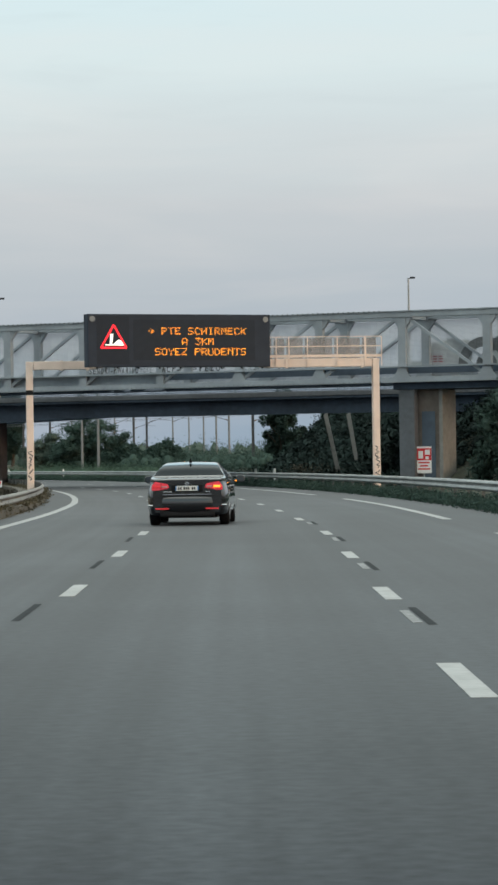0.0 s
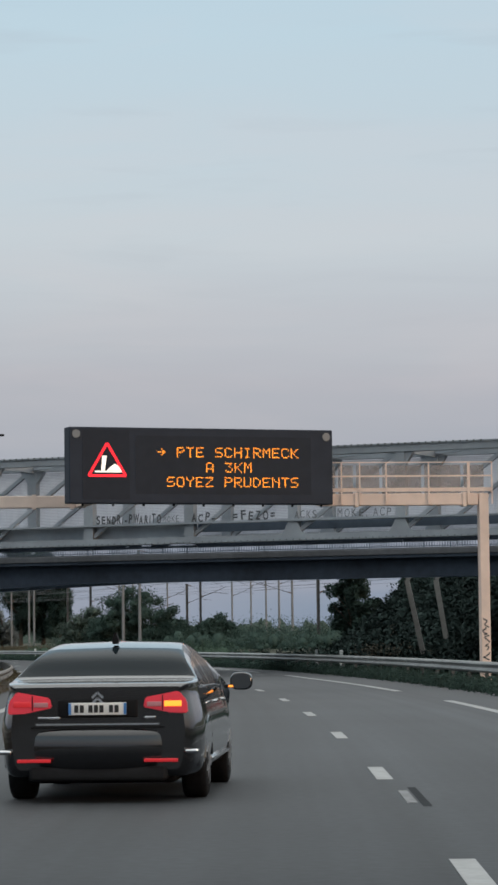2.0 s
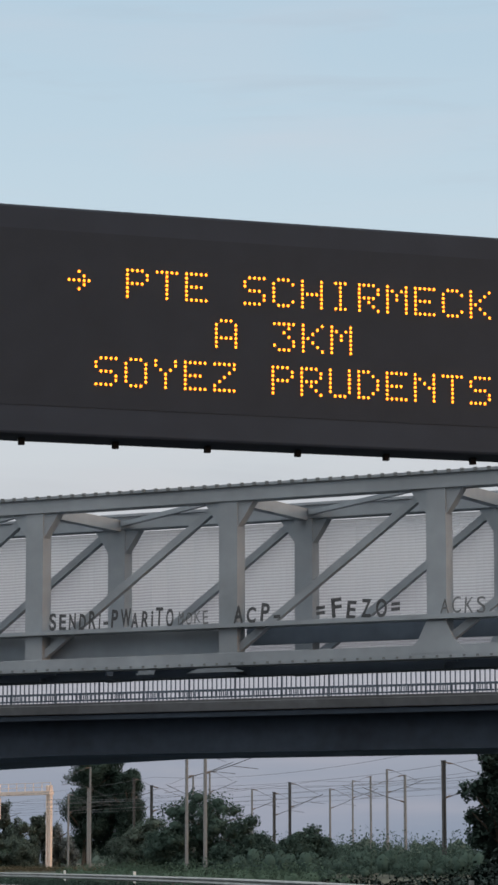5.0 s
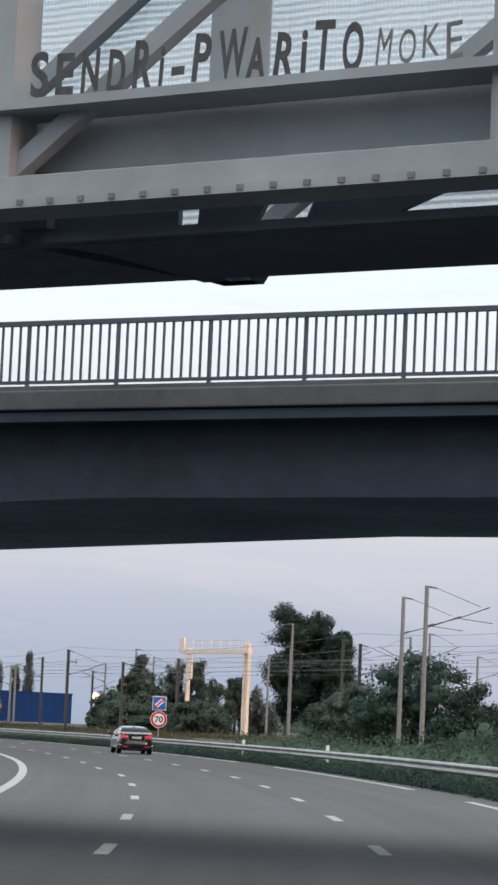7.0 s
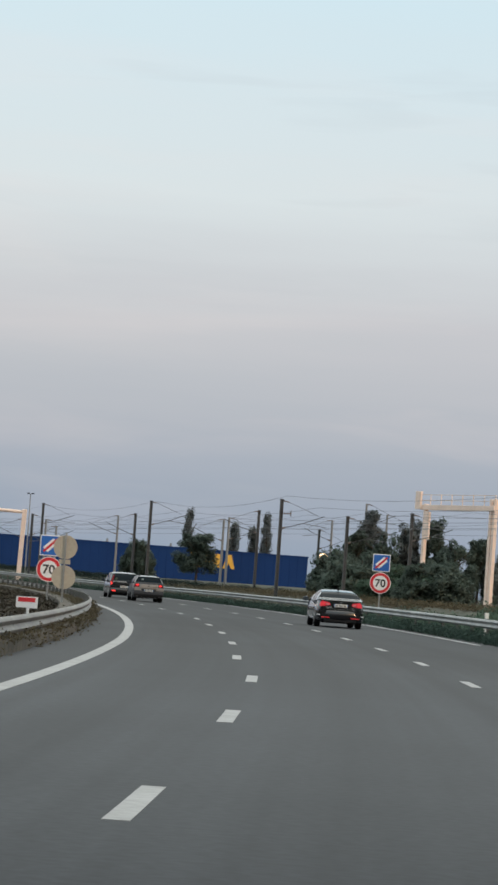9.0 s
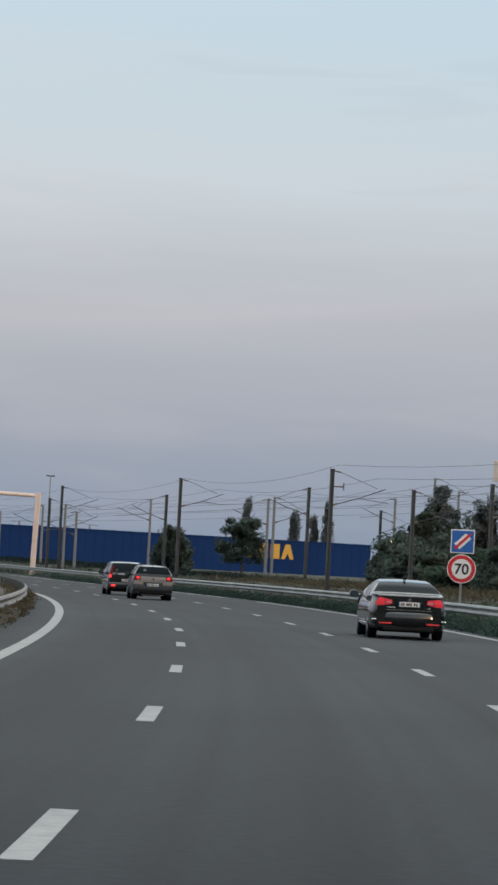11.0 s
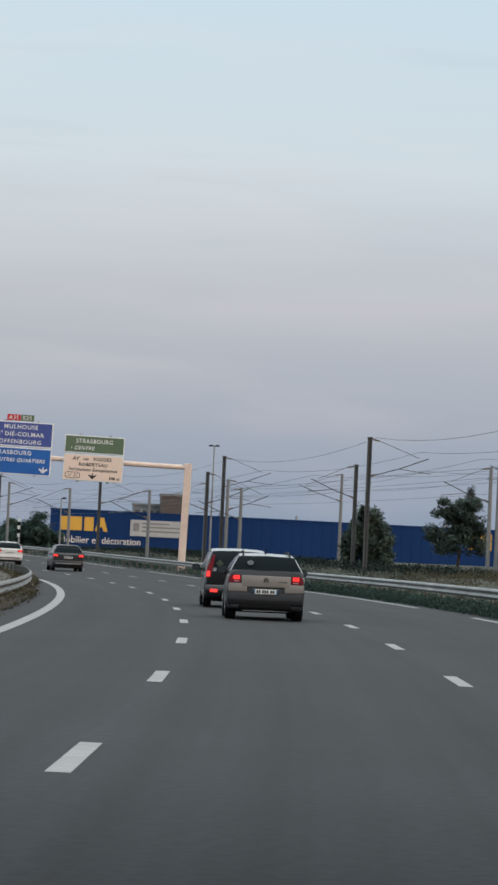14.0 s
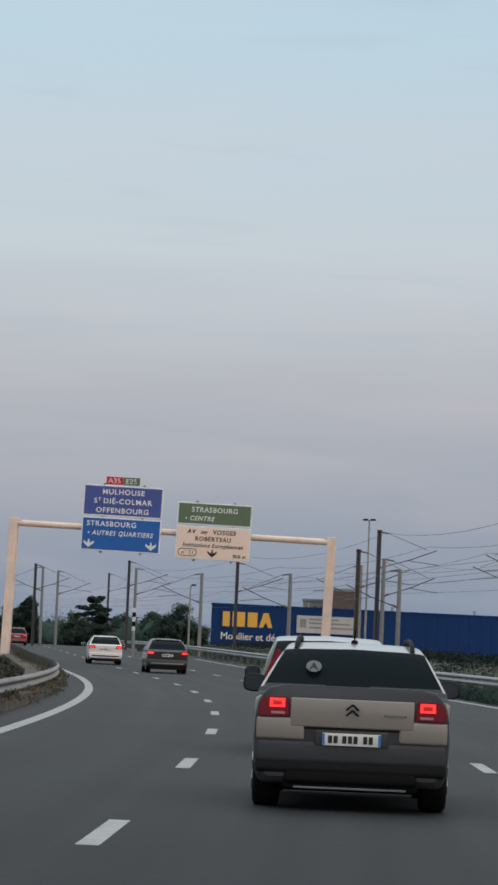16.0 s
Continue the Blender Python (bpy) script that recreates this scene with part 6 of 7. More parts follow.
scrub("reserve_edge_weeds", pts, 0.035, "leaf_dry", 30, "short dry weeds on the bank under the reserve guardrail", 40, 0)
pts = []
for _ in range(2400):
    p = on_road(rng.uniform(20, s_of(480)), rng.uniform(-8.0, -4.75))
    pts.append((p.x, p.y, rise(p.y) - 0.1, rng.uniform(0.15, 0.45), rng.uniform(0.12, 0.42)))
scrub("reserve_weeds", pts, 0.05, "leaf_brown", 25, "short dry weeds in the central reserve", 40, 0)
pts = []
for _ in range(420):
    a = rng.uniform(0, 1)
    x, y = -330 + 420 * a + rng.uniform(-10, 10), 760 + rng.uniform(-40, 60) - 90 * a
    if x > -90:
        pts.append((x, y, 0, rng.uniform(2.0, 4.2), rng.uniform(3.0, 8.0)))
for _ in range(160):
    pts.append((rng.uniform(-420, -285), rng.uniform(700, 860), 0, rng.uniform(2, 4), rng.uniform(3, 6.5)))
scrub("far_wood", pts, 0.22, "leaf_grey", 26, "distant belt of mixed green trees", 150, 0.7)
pts = []
for _ in range(260):
    p = on_road(rng.uniform(s_of(150), s_of(300)), rng.uniform(-44.0, -27.0))
    pts.append((p.x, p.y, ground_z(p.x, p.y), rng.uniform(0.8, 2.0), rng.uniform(1.5, 4.5)))
scrub("far_side_scrub", pts, 0.13, "leaf_dark", 27, "dense scrub beyond the opposite carriageway", 150)
pts = []
for _ in range(760):
    a = rng.uniform(-0.06, 1.0)
    x, y = -183 - 95 * a + rng.uniform(-3, 3), 618 + 70 * a + rng.uniform(0, 26 if a > 0.15 else 6)
    pts.append((x, y, ground_z(x, y), rng.uniform(0.8, 2.2), rng.uniform(1.6, 4.0)))
scrub("railway_hedge", pts, 0.14, "leaf_dark", 28, "dark green hedge along the railway", 90, 0.7)


# ---------------------------------------------------------------- vehicles
def pchip(xs, ys, q):
    """Shape-keeping smooth curve through the points, so that body lines don't overshoot."""
    xs, ys = np.array(xs, float), np.array(ys, float)
    h, d = np.diff(xs), np.diff(ys) / np.diff(xs)
    m = np.zeros(len(xs))
    for i in range(1, len(xs) - 1):
        if d[i - 1] * d[i] > 0:
            w1, w2 = 2 * h[i] + h[i - 1], h[i] + 2 * h[i - 1]
            m[i] = (w1 + w2) / (w1 / d[i - 1] + w2 / d[i])
    m[0], m[-1] = d[0], d[-1]
    k = np.clip(np.searchsorted(xs, q) - 1, 0, len(xs) - 2)
    t = (q - xs[k]) / h[k]
    return ((1 + 2 * t) * (1 - t) ** 2 * ys[k] + t * (1 - t) ** 2 * h[k] * m[k] + t * t * (3 - 2 * t) * ys[k + 1] + t * t * (t - 1) * h[k] * m[k + 1])


def shell(spec):
    """Body surface from cross-sections: arrays of x, y, z over stations and half-profile points."""
    L, W, H, zd, yb, yr, yf, yw, zh, belt = (spec[k] for k in ("L", "W", "H", "deck", "yb", "yr", "yf", "yw", "hood", "belt"))
    w = W / 2
    rw = spec.get("roofw", 0.72)
    bw = spec.get("beltw", 0.965)

    def sec(y, k, zt, zb=0.24, tilt=None, low=0.9):
        """Points: keel, sill, lower side, waist, belt, window top, roof edge, roof."""
        zt_ = max(zt, 0.3)
        if tilt is None:
            tilt = min(1.0, max(0.0, (zt_ - belt) / (H - belt)))
        zbelt = min(belt, zt_ - 0.04)
        wr = w * k * (1 - (1 - rw) * tilt)
        return (y, [(0, zb), (w * k * low, zb), (w * k * 0.985, zb + 0.16), (w * k, zb + 0.55 * (zbelt - zb)), (w * k * bw, zbelt),
                    (wr + 0.2 * (w * k * bw - wr), zbelt + 0.78 * (zt_ - zbelt)), (wr * 0.93, zbelt + 0.95 * (zt_ - zbelt)), (0, zt_)])

    ka, kb, kc = spec.get("tail", (0.93, 0.985, 1.0))
    st = [sec(0.0, ka, zd - 0.03, 0.3), sec(0.07, kb, zd), sec(0.16, kc, zd + 0.01)]
    if yb > 0.3:
        st.append(sec(yb - 0.05, 1.0, zd + 0.03))
    st += [sec(yb + 0.03, 1.0, zd + 0.04), sec(yb + 0.5 * (yr - yb), 1.0, zd + 0.04 + spec.get("bulge", 0.56) * (0.965 * H - zd)), sec(yr, 1.0, 0.965 * H), sec((yr + yf) / 2, 1.0, H),
           sec(yf, 1.0, 0.965 * H), sec(yw, 1.0, zh + 0.03), sec(yw + 0.5 * (L - yw), 0.98, zh - 0.05), sec(L - 0.12, 0.9, 0.72 * zh), sec(L, 0.78, 0.6 * zh, 0.3)]
    ys = [s[0] for s in st]
    P = np.array([s[1] for s in st])
    q = np.concatenate([np.linspace(a, b, 7)[:-1] for a, b in zip(ys, ys[1:])] + [[ys[-1]]])
    uq = np.concatenate([np.linspace(a, a + 1, 5)[:-1] for a in range(7)] + [[7.0]])
    mid = np.stack([[pchip(ys, P[:, j, c], q) for j in range(8)] for c in (0, 1)], -1)
    full = np.stack([[pchip(np.arange(8.0), mid[:, i, c], uq) for i in range(len(q))] for c in (0, 1)], -1)
    return q, uq, full


def body_parts(car, spec, paint, roof_paint):
    q, uq, g = shell(spec)
    yb, yr, yf, yw = (spec[k] for k in ("yb", "yr", "yf", "yw"))
    buckets = {}

    def kind(yc, uc, side):
        if uc > 4.3 and yb + 0.06 < yc < yr - 0.04:
            if uc >= spec.get("glass_u", 6.05):
                return "rear_window" if yc > yb + 0.07 else "body"
            return "rear_pillar"
        if uc > 4.12 and uc < 5.75 and yr - 0.04 < yc < yf + 0.15:
            for a, b in spec["panes"]:
                if a < yc < b:
                    return "side_window"
            return "pillar"
        if uc >= 5.3 and yf + 0.08 < yc < yw - 0.05:
            return "windscreen"
        if uc >= 5.75 and yr - 0.04 <= yc <= yf + 0.08:
            return "roof"
        return "body"

    for side in (1, -1):
        for i in range(len(q) - 1):
            for j in range(len(uq) - 1):
                k = kind((q[i] + q[i + 1]) / 2, (uq[j] + uq[j + 1]) / 2, side)
                key = (k, side) if k in ("side_window", "pillar", "rear_pillar") else (k, 0)
                v, f, index = buckets.setdefault(key, ([], [], {}))
                quad = []
                for a, b in ((i, j), (i + 1, j), (i + 1, j + 1), (i, j + 1)):
                    sd = 0 if b in (0, len(uq) - 1) else side
                    if (a, b, sd) not in index:
                        index[(a, b, sd)] = len(v)
                        x, z = g[a, b]
                        v.append((side * x, q[a], z))
                    quad.append(index[(a, b, sd)])
                if len(set(quad)) == 4:
                    f.append(tuple(quad if side < 0 else quad[::-1]))
    # close the two ends
    v, f, index = buckets[("body", 0)]
    for a in (0, len(q) - 1):
        ring = [len(v) + n for n in range(2 * len(uq) - 2)]
        v += [(g[a, j, 0], q[a], g[a, j, 1]) for j in range(len(uq))] + [(-g[a, j, 0], q[a], g[a, j, 1]) for j in range(len(uq) - 2, 0, -1)]
        f.append(tuple(ring if a == 0 else ring[::-1]))
    mats = {"body": paint, "pillar": spec.get("pillar", "plastic"), "side_window": "car_glass", "rear_window": "car_glass", "windscreen": "car_glass", "roof": roof_paint, "rear_pillar": roof_paint if paint == "taupe" else paint}
    for (k, side), (v, f, _) in buckets.items():
        data_ob(k, v, f, M[mats[k]], car, smooth=True)


def wheel(car, x, y, r, width):
    """Tyre and rim, lying across x."""
    sx = 1 if x > 0 else -1
    bm = bmesh.new()
    prof = ((-0.5, 0.66), (-0.5, 0.9), (-0.42, 0.985), (-0.25, 1.0), (0.25, 1.0), (0.42, 0.985), (0.5, 0.9), (0.5, 0.66))
    n = 28
    rings = [[bm.verts.new((x + a * width, y + r * b * math.cos(2 * math.pi * k / n), r + r * b * math.sin(2 * math.pi * k / n))) for k in range(n)] for a, b in prof]
    for a, b in zip(rings, rings[1:]):
        for k in range(n):
            bm.faces.new((a[k], a[(k + 1) % n], b[(k + 1) % n], b[k]))
    bm.faces.new(rings[0])
    bm.faces.new(rings[-1][::-1])
    t = part("wheel", bm, M["rubber"], car, "", True)
    bm = bmesh.new()
    for k in range(5):
        a = 2 * math.pi * k / 5
        beam(bm, (x + sx * width * 0.49, y, r), (x + sx * width * 0.49, y + 0.62 * r * math.cos(a), r + 0.62 * r * math.sin(a)), 0.09, 0.03, (1, 0, 0))
    part("rim", bm, M["rim"], t)


def panel(name, car, x0, x1, z0, z1, y0, y1, material, bevel=0.02, label=""):
    """A rounded block: smooth over its edges."""
    bm = bmesh.new()
    vs = box(bm, x0, x1, y0, y1, z0, z1)
    bmesh.ops.bevel(bm, geom=bm.edges[:], offset=min(bevel, 0.49 * min(abs(x1 - x0), abs(y1 - y0), abs(z1 - z0))), segments=4, affect="EDGES", profile=0.5)
    return part(name, bm, M[material], car, label, True)


def tail_light(car, outline, y0, y1, lit_out):
    """A lens with a glowing core, for each side."""
    for sx in (1, -1):
        bm = bmesh.new()
        prism(bm, [(sx * x, z) for x, z in outline], y0, y1)
        bmesh.ops.bevel(bm, geom=bm.edges[:], offset=0.012, segments=2, affect="EDGES")
        t = part("tail_light", bm, M["tail_red"], car, "red tail light")
        bm = bmesh.new()
        prism(bm, [(sx * x, z) for x, z in lit_out], y0 - 0.012, y0 - 0.002)
        part("lamp", bm, M["tail_lit"], t, "lit red lamp")


def number_plate(car, z, y, w=0.52, h=0.11):
    p = panel("number_plate", car, -w / 2, w / 2, z - h / 2, z + h / 2, y - 0.012, y, "plate", 0.004, "white number plate")
    for x0, x1 in ((-0.5, -0.455), (0.455, 0.5)):
        bm = bmesh.new()
        box(bm, x0 * w, x1 * w, y - 0.016, y - 0.011, z - h / 2 + 0.004, z + h / 2 - 0.004)
        part("blue_band", bm, M["plate_blue"], p)
    for x0 in (-0.4, -0.305, -0.155, -0.06, 0.035, 0.2, 0.295):
        x1 = x0 + 0.07
        bm = bmesh.new()
        box(bm, x0 * w, x1 * w, y - 0.016, y - 0.011, z - 0.033, z + 0.033)
        part("text_bar", bm, M["ink"], p)


def mirror(car, w, y, z, cap):
    for sx in (1, -1):
        bm = bmesh.new()
        box(bm, *sorted((sx * (w - 0.02), sx * (w + 0.1))), y - 0.02, y + 0.05, z - 0.05, z - 0.01, 0.01)
        ball = bmesh.ops.create_uvsphere(bm, u_segments=20, v_segments=12, radius=1.0)["verts"]
        for v in ball:
            q = [math.copysign(abs(k) ** 0.7, k) for k in v.co]
            v.co = Vector((sx * (w + 0.15) + 0.115 * q[0], y + 0.02 + max(-0.06, 0.1 * q[1]), z + 0.015 + 0.09 * q[2]))
        m = part("wing_mirror", bm, M[cap], car, "", True)
        bm = bmesh.new()
        rim = [(sx * (w + 0.15) + 0.098 * math.copysign(abs(math.cos(a)) ** 0.7, math.cos(a)), z + 0.015 + 0.075 * math.copysign(abs(math.sin(a)) ** 0.7, math.sin(a))) for a in np.linspace(0, 2 * math.pi, 25)[:-1]]
        prism(bm, rim, y - 0.046, y - 0.036)
        part("mirror_glass", bm, M["mirror_dark"], m)


def badge(car, z, y, s=0.09, thick=0.022, material="chrome"):
    """A plain double chevron-like shape in place of the maker's badge."""
    bm = bmesh.new()
    for dz in (0.0, -0.05):
        for sx in (1, -1):
            beam(bm, (0, y, z + dz), (sx * s, y, z + dz - 0.05), 0.01, thick)
    part("badge", bm, M[material], car)


def underside(car, spec):
    w = spec["W"] / 2
    panel("floor_pan", car, -w * 0.72, w * 0.72, 0.17, 0.34, 0.25, spec["L"] - 0.3, "black", 0.03)
    bm = bmesh.new()
    tube(bm, [(w * 0.5, 0.2, 0.2), (w * 0.5, 0.7, 0.22)], 0.03, 8)
    part("exhaust", bm, M["plastic"], car)


def place(s, off, dz=0.0):
    p = on_road(s, off, dz)
    return Matrix.Translation(p) @ Matrix.Rotation(heading(s), 4, "Z")


def crossover(m):
    """Beige crossover with plastic cladding, roof rails and square lamps."""
    sp = dict(L=4.16, W=1.75, H=1.51, deck=1.04, yb=0.1, yr=0.46, yf=2.35, yw=3.05, hood=1.0, belt=1.03, bulge=0.5, roofw=0.7, beltw=0.92, glass_u=5.85, panes=((0.62, 1.3), (1.36, 2.4)))
    c = thing("crossover_car", m, "beige crossover car with grey cladding and lit tail lamps", "car", "cars on the motorway")
    body_parts(c, sp, "taupe", "pearl")
    for sx in (1, -1):
        panel("flank", c, *sorted((sx * 0.42, sx * 0.85)), 0.625, 0.825, -0.045, 0.2, "beige", 0.025)
        bm = bmesh.new()
        tube(bm, [(sx * 0.525, 0.44, 1.43), (sx * 0.52, 0.5, 1.48), (sx * 0.51, 0.7, 1.525), (sx * 0.505, 1.3, 1.545), (sx * 0.5, 2.2, 1.535), (sx * 0.51, 2.45, 1.45)], 0.022, 8)
        part("roof_rail", bm, M["plastic"], c)
        panel("rear_quarter", c, *sorted((sx * 0.78, sx * 0.868)), 0.62, 1.0, 0.06, 1.0, "beige", 0.04)
        panel("wheel_arch", c, *sorted((sx * 0.72, sx * 0.868)), 0.3, 0.66, 0.42, 1.3, "plastic", 0.06)
        panel("door_cladding", c, *sorted((sx * 0.78, sx * 0.87)), 0.3, 0.75, 1.3, 2.9, "plastic", 0.05)
    bm = bmesh.new()
    half = [(0.84, 0.45), (0.862, 0.66), (0.858, 0.84), (0.84, 0.95), (0.8, 1.03), (0.74, 1.09), (0.6, 1.11)]
    prism(bm, half + [(-x, z) for x, z in half[::-1]], -0.03, 0.2)
    bmesh.ops.bevel(bm, geom=bm.edges[:], offset=0.03, segments=4, affect="EDGES", profile=0.5)
    part("tailgate_surround", bm, M["taupe"], c, "", True)
    tg = panel("tailgate_panel", c, -0.55, 0.55, 0.745, 1.0, -0.048, 0.08, "beige", 0.014, "beige tailgate panel")
    bm = bmesh.new()
    box(bm, -0.545, 0.545, -0.036, 0.05, 0.728, 0.75)
    part("seam", bm, M["black"], tg)
    panel("bumper", c, -0.862, 0.862, 0.41, 0.64, -0.042, 0.25, "taupe", 0.06)
    panel("lower_bumper", c, -0.6, 0.6, 0.24, 0.4, -0.02, 0.3, "black", 0.05)
    panel("bumper_corner", c, -0.85, 0.85, 0.33, 0.47, -0.028, 0.3, "plastic", 0.05)
    panel("lower_valance", c, -0.6, 0.6, 0.19, 0.3, 0.03, 0.3, "black", 0.04)
    panel("skid_strip", c, -0.5, 0.5, 0.2, 0.22, 0.015, 0.05, "lens_grey", 0.006)
    panel("plate_recess", c, -0.33, 0.33, 0.58, 0.725, -0.05, 0.05, "taupe", 0.02)
    tail_light(c, ((0.56, 0.83), (0.83, 0.82), (0.835, 0.93), (0.79, 1.0), (0.57, 1.005)), -0.055, 0.12,
               ((0.6, 0.91), (0.735, 0.91), (0.735, 0.99), (0.6, 0.99)))
    for sx in (1, -1):
        panel("lamp_core", c, *sorted((sx * 0.625, sx * 0.71)), 0.93, 0.97, -0.072, -0.064, "tail_dim", 0.003)
        panel("lamp_band", c, *sorted((sx * 0.6, sx * 0.72)), 0.85, 0.872, -0.064, -0.056, "lens_pink", 0.003)
    number_plate(c, 0.645, -0.052)
    badge(c, 0.955, -0.056, 0.056, 0.018, "black")
    bm = bmesh.new()
    box(bm, 0.28, 0.48, -0.056, -0.05, 0.86, 0.88)
    part("name_bar", bm, M["chrome"], c, "small chrome bar in place of the model name")
    bm = bmesh.new()
    tube(bm, [(0.0, 0.95, 1.5), (0.0, 0.88, 1.63)], 0.009, 6, 0.005)
    box(bm, -0.03, 0.03, 0.9, 1.02, 1.49, 1.53, 0.01)
    part("aerial", bm, M["black"], c)
    bm = bmesh.new()
    disc(bm, (-0.36, 0.0), 0.07, -0.004, 0.0, 24)
    st = part("window_sticker", bm, M["sticker"], c, "round grey sticker")
    st.matrix_basis = Matrix.Translation((0, 0.225, 1.28)) @ Matrix.Rotation(radians(-44), 4, "X")
    lettering("lettering", "A", 0.08, Matrix.Translation((-0.36, -0.008, -0.04)), M["ink"], st, 0.003, 0, 1.0, "CENTER")
    panel("wiper", c, -0.25, 0.15, 1.115, 1.13, 0.07, 0.09, "black", 0.005)
    mirror(c, 0.8, 2.75, 1.07, "plastic")
    for x in (-0.755, 0.755):
        wheel(c, x, 0.78, 0.33, 0.245)
        wheel(c, x, 3.38, 0.33, 0.245)
    underside(c, sp)
    return c


def people_carrier(m):
    """Dark tall carrier with a pale roof and upright red lamps."""
    sp = dict(L=4.5, W=1.83, H=1.62, deck=1.02, yb=0.1, yr=0.6, yf=2.5, yw=3.5, hood=1.02, belt=1.0, bulge=0.55, roofw=0.8, panes=((0.5, 1.3), (1.38, 2.5)))
    c = thing("people_carrier", m, "black people carrier with a pale roof and tall lamps", "car", "cars on the motorway")
    body_parts(c, sp, "car_black", "pearl")
    tail_light(c, ((0.74, 0.82), (0.87, 0.8), (0.86, 1.05), (0.7, 1.42), (0.64, 1.42)), -0.02, 0.34, ((0.77, 0.84), (0.86, 0.83), (0.85, 0.98), (0.77, 0.98)))
    panel("bumper", c, -0.88, 0.88, 0.3, 0.62, -0.06, 0.2, "car_black", 0.05)
    # reflectors are no lamps; their shine is put in as emission
    for sx in (1, -1):
        panel("reflector", c, *sorted((sx * 0.55, sx * 0.75)), 0.42, 0.5, -0.075, -0.055, "tail_lit", 0.005, "red bumper reflector")
    number_plate(c, 0.72, -0.01)
    bm = bmesh.new()
    prism(bm, [(-0.12, 1.2), (0.0, 1.1), (0.1, 1.2), (0.0, 1.3)], 0.0, 0.004)
    st = part("window_sticker", bm, M["leaf_grey"], c, "small green window sticker")
    st.matrix_basis = Matrix.Translation((-0.5, 0.15, 0))
    mirror(c, 0.9, 3.0, 1.05, "black")
    for x in (-0.79, 0.79):
        wheel(c, x, 0.8, 0.33, 0.21)
        wheel(c, x, 3.55, 0.33, 0.21)
    underside(c, sp)
    return c


def hatchback(m, paint, label, W=1.76, H=1.47, L=4.2):
    sp = dict(L=L, W=W, H=H, deck=0.98, yb=0.1, yr=0.75, yf=2.2, yw=3.05, hood=0.95, belt=0.94, bulge=0.58, panes=((0.7, 1.3), (1.36, 2.25)))
    c = thing("hatchback_car", m, label, "car", "cars on the motorway")
    body_parts(c, sp, paint, paint)
    k = W / 1.76
    tail_light(c, ((0.5 * k, 0.82), (0.86 * k, 0.8), (0.86 * k, 0.96), (0.58 * k, 0.98)), -0.02, 0.2, ((0.6 * k, 0.85), (0.82 * k, 0.84), (0.82 * k, 0.93), (0.6 * k, 0.93)))
    panel("bumper", c, -0.85 * k, 0.85 * k, 0.3, 0.6, -0.07, 0.2, paint, 0.05)
    panel("bumper_insert", c, -0.7 * k, 0.7 * k, 0.4, 0.46, -0.085, -0.06, "lens_grey" if paint != "car_white" else "plastic", 0.01)
    panel("lower_valance", c, -0.75 * k, 0.75 * k, 0.18, 0.32, -0.03, 0.25, "black", 0.04)
    number_plate(c, 0.78, -0.005)
    badge(c, 0.9, -0.008, 0.06)
    panel("spoiler", c, -0.5 * k, 0.5 * k, H - 0.09, H - 0.05, 0.6, 0.85, paint, 0.015)
    mirror(c, W / 2, 2.75, 0.98, "black" if paint != "car_white" else "car_white")
    for x in (-0.76 * k, 0.76 * k):
        wheel(c, x, 0.75, 0.315, 0.2)
        wheel(c, x, 3.35, 0.315, 0.2)
    underside(c, sp)
    return c


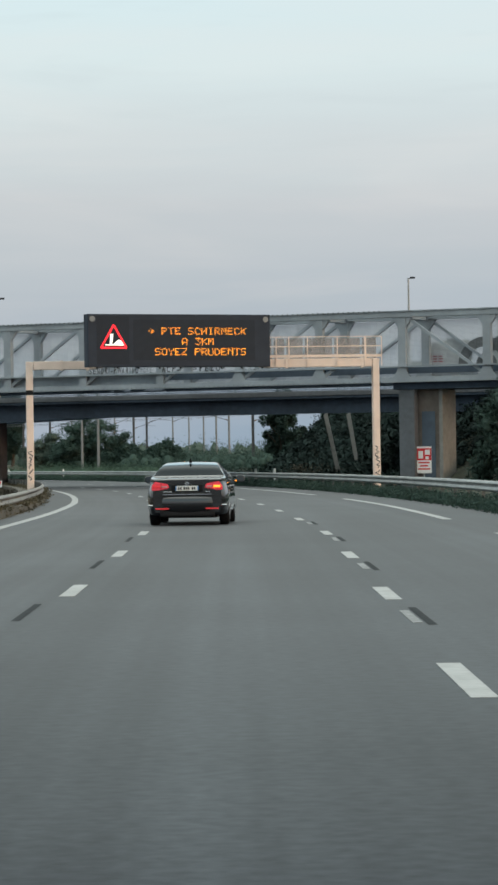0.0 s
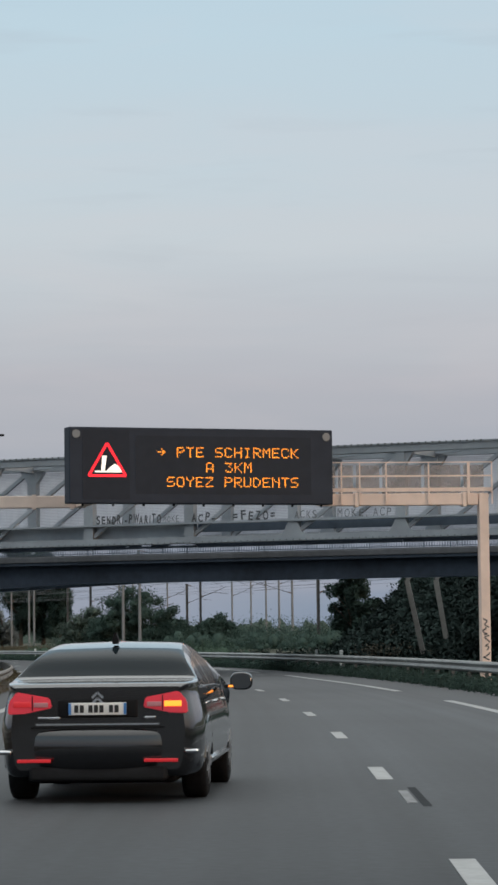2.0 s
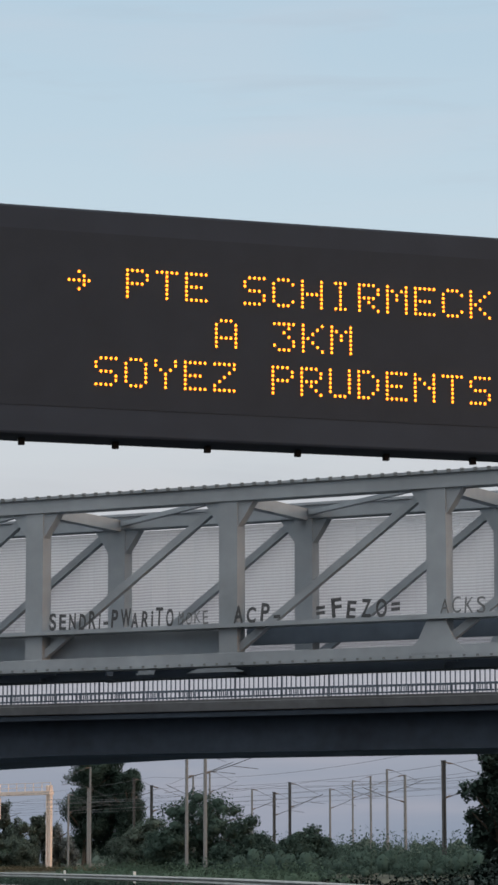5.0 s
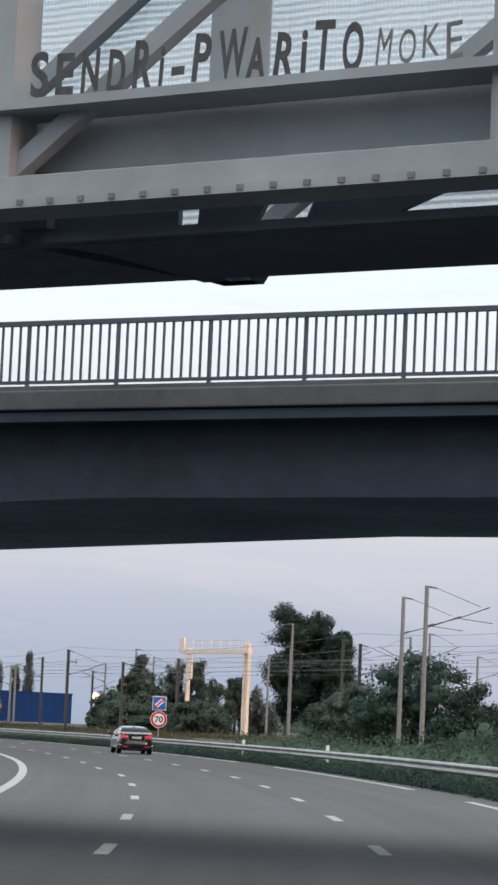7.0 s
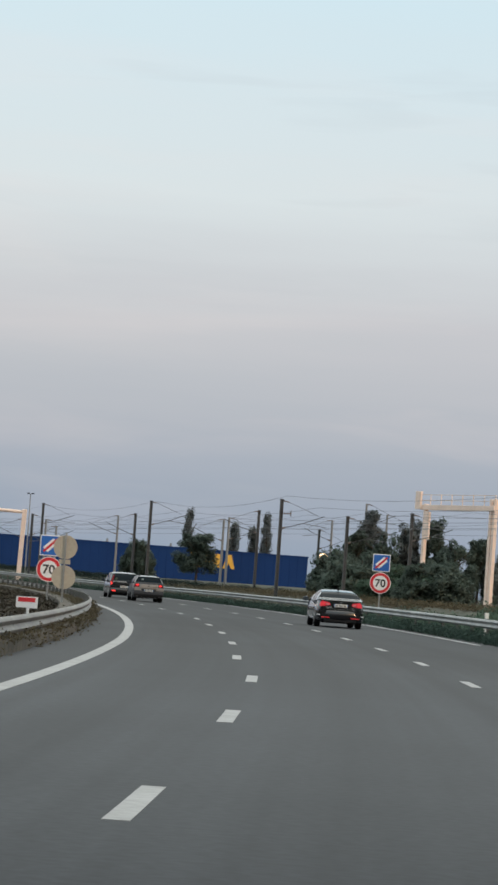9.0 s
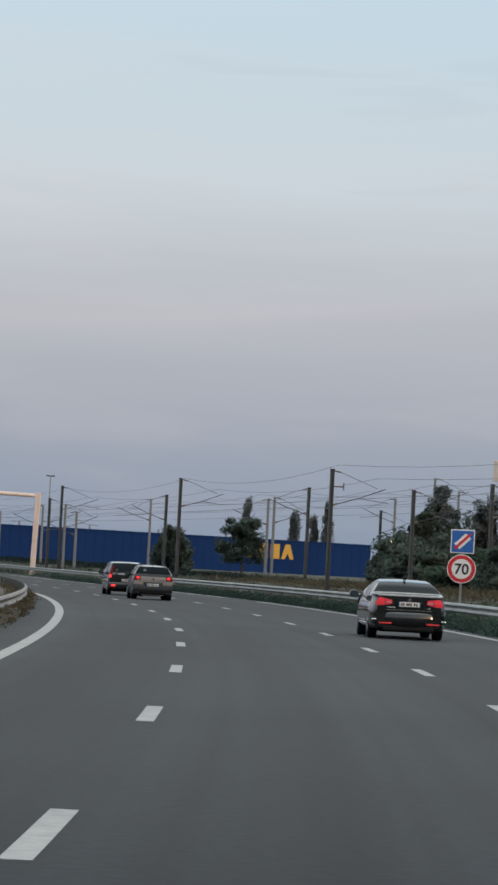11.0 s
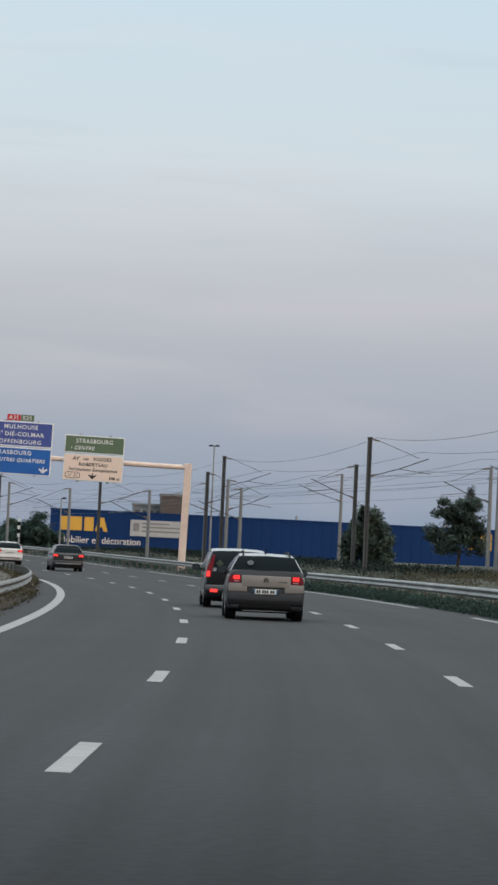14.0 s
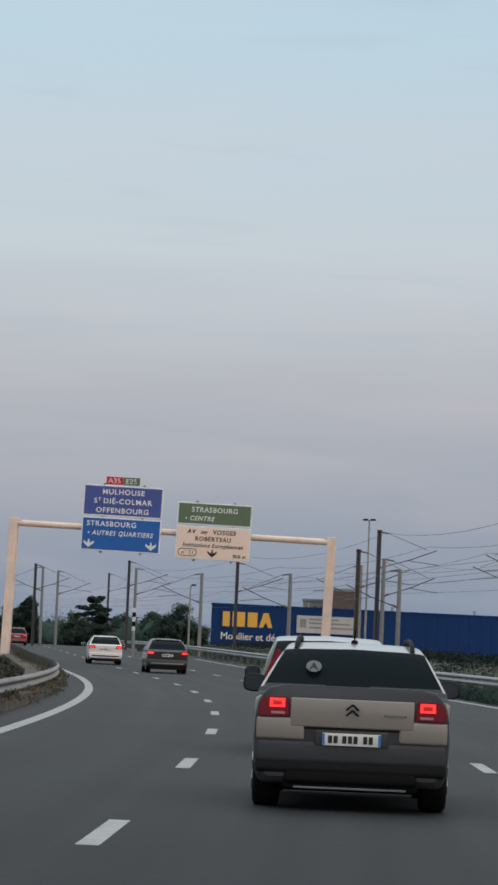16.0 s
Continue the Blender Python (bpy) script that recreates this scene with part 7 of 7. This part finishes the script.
def saloon(m, label, signal=False):
    """Black saloon with wrap-round lamps and a chrome strip; signal: its right indicator is lit."""
    sp = dict(L=4.78, W=1.86, H=1.45, deck=1.07, yb=0.56, yr=1.5, yf=2.75, yw=3.55, hood=0.98, belt=1.0, bulge=0.6, roofw=0.66, beltw=0.93, glass_u=5.55, tail=(0.84, 0.9, 0.94),
              panes=((1.1, 1.95), (2.0, 2.85)), pillar="car_black")
    c = thing("saloon_car", m, label, "car", "cars on the motorway")
    body_parts(c, sp, "car_black", "car_black")
    for sx in (1, -1):
        bm = bmesh.new()
        prism(bm, [(sx * x, z) for x, z in ((0.41, 0.855), (0.66, 0.805), (0.81, 0.8), (0.8, 0.91), (0.73, 1.0), (0.43, 0.945))], -0.025, 0.16)
        bmesh.ops.bevel(bm, geom=bm.edges[:], offset=0.012, segments=2, affect="EDGES")
        lens = part("tail_light", bm, M["tail_glow"], c, "red tail light")
        panel("reversing_strip", lens, *sorted((sx * 0.445, sx * 0.575)), 0.862, 0.905, -0.034, -0.022, "lens_pink", 0.004, "pale pink lens strip")
        lit = signal and sx > 0
        panel("indicator", lens, *sorted((sx * 0.6, sx * 0.755)), 0.862, 0.912, -0.034, -0.022, "amber_lamp" if lit else "tail_dim", 0.004, "lit amber indicator" if lit else "dim red lamp strip")
        panel("seam", lens, *sorted((sx * 0.582, sx * 0.59)), 0.83, 0.965, -0.032, -0.02, "black", 0.002)
        # the reflector gets a dim glow of its own in place of returned light
        panel("reflector", c, *sorted((sx * 0.42, sx * 0.72)), 0.37, 0.4, -0.088, -0.04, "tail_dim", 0.004, "red bumper reflector")
        panel("side_lamp", c, *sorted((sx * 0.78, sx * 0.9)), 0.44, 0.48, -0.02, 0.14, "chrome", 0.015)
        panel("door_strip", c, *sorted((sx * 0.9, sx * 0.938)), 0.33, 0.36, 1.3, 3.5, "chrome", 0.005)
        for y in (1.75, 2.8):
            panel("door_handle", c, *sorted((sx * 0.9, sx * 0.955)), 0.86, 0.885, y - 0.2, y, "chrome", 0.008)
        bm = bmesh.new()
        tube(bm, [(sx * 0.91, 0.98 + 0.42 * math.cos(a), 0.335 + 0.42 * math.sin(a)) for a in np.linspace(0.1, 3.04, 14)], 0.02, 6)
        part("arch_lip", bm, M["car_black"], c)
        bm = bmesh.new()
        tube(bm, [(sx * 0.875, 1.0, 1.02), (sx * 0.868, 1.5, 1.025), (sx * 0.87, 2.4, 1.02), (sx * 0.875, 3.1, 1.0)], 0.009, 6)
        part("window_trim", bm, M["chrome"], c)
    # bumper with rounded ends in plan, lofted over its height
    plan = [(0.9 * math.sin(a), 0.42 - 0.5 * math.cos(a) ** 0.7) for a in np.linspace(-1.55, 1.55, 29)]
    levels = ((0.3, 0.05), (0.32, 0.015), (0.4, 0.0), (0.5, -0.006), (0.6, 0.0), (0.645, 0.012), (0.665, 0.05))
    verts = [(x * (1 - 0.3 * inset), y + inset, z) for z, inset in levels for x, y in plan]
    n = len(plan)
    faces = [(j * n + i, j * n + i + 1, (j + 1) * n + i + 1, (j + 1) * n + i) for j in range(len(levels) - 1) for i in range(n - 1)]
    data_ob("bumper", verts, faces, M["car_black"], c, "", True)
    panel("lower_valance", c, -0.62, 0.62, 0.2, 0.33, -0.045, 0.3, "plastic", 0.04)
    panel("boot_seam", c, -0.6, 0.6, 0.672, 0.684, -0.02, 0.02, "black", 0.003)
    bm = bmesh.new()
    box(bm, -0.555, 0.555, -0.03, -0.008, 0.7, 0.715)
    part("chrome_strip", bm, M["chrome"], c)
    panel("plate_recess", c, -0.36, 0.36, 0.765, 0.93, -0.014, 0.05, "black", 0.02)
    number_plate(c, 0.845, -0.017)
    badge(c, 0.99, -0.014, 0.05)
    for x0, x1 in ((0.42, 0.52), (-0.54, -0.34)):
        panel("name_bar", c, x0, x1, 0.755, 0.775, -0.014, -0.004, "chrome", 0.003, "small chrome bar in place of a name")
    bm = bmesh.new()
    prism(bm, [(-0.025, 1.42), (0.025, 1.42), (0.03, 1.46), (0.006, 1.53), (-0.006, 1.53), (-0.03, 1.46)], 1.5, 1.62)
    part("aerial_fin", bm, M["black"], c)
    mirror(c, 0.93, 3.25, 1.02, "car_black")
    if signal:
        panel("side_repeater", c, 0.955, 1.0, 0.975, 0.995, 3.19, 3.25, "amber_lamp", 0.006, "lit amber repeater under the wing mirror")
    for x in (-0.8, 0.8):
        wheel(c, x, 0.98, 0.335, 0.225)
        wheel(c, x, 3.8, 0.335, 0.225)
    underside(c, sp)
    return c


crossover(place(s_of(346.6) - 1.15, 1.84))
people_carrier(place(s_of(346.6) + 12.0, 1.7))
hatchback(Matrix.Translation((-98.9, 438.9, rise(438.9))) @ Matrix.Rotation(heading(s_of(440)), 4, "Z"), "car_dark", "dark grey hatchback with lit tail lamps", 1.82, 1.52)
hatchback(Matrix.Translation((-111.1, 458.6, rise(458.6))) @ Matrix.Rotation(heading(s_of(460)), 4, "Z"), "car_white", "white hatchback with lit tail lamps", 1.74, 1.48, 4.03)
hatchback(Matrix.Translation((-163.9, 553.0, rise(553))) @ Matrix.Rotation(heading(s_of(553)), 4, "Z"), "car_red", "dark red hatchback with tail lamps", 1.76, 1.55)
saloon(place(s_of(292.9) - 1.6, 5.5), "glossy black saloon car with wide red tail lamps")
saloon(Matrix.Translation((-2.27, 65.6, 0)) @ Matrix.Rotation(radians(-1.3), 4, "Z"), "glossy black saloon car with its amber indicator lit", True)
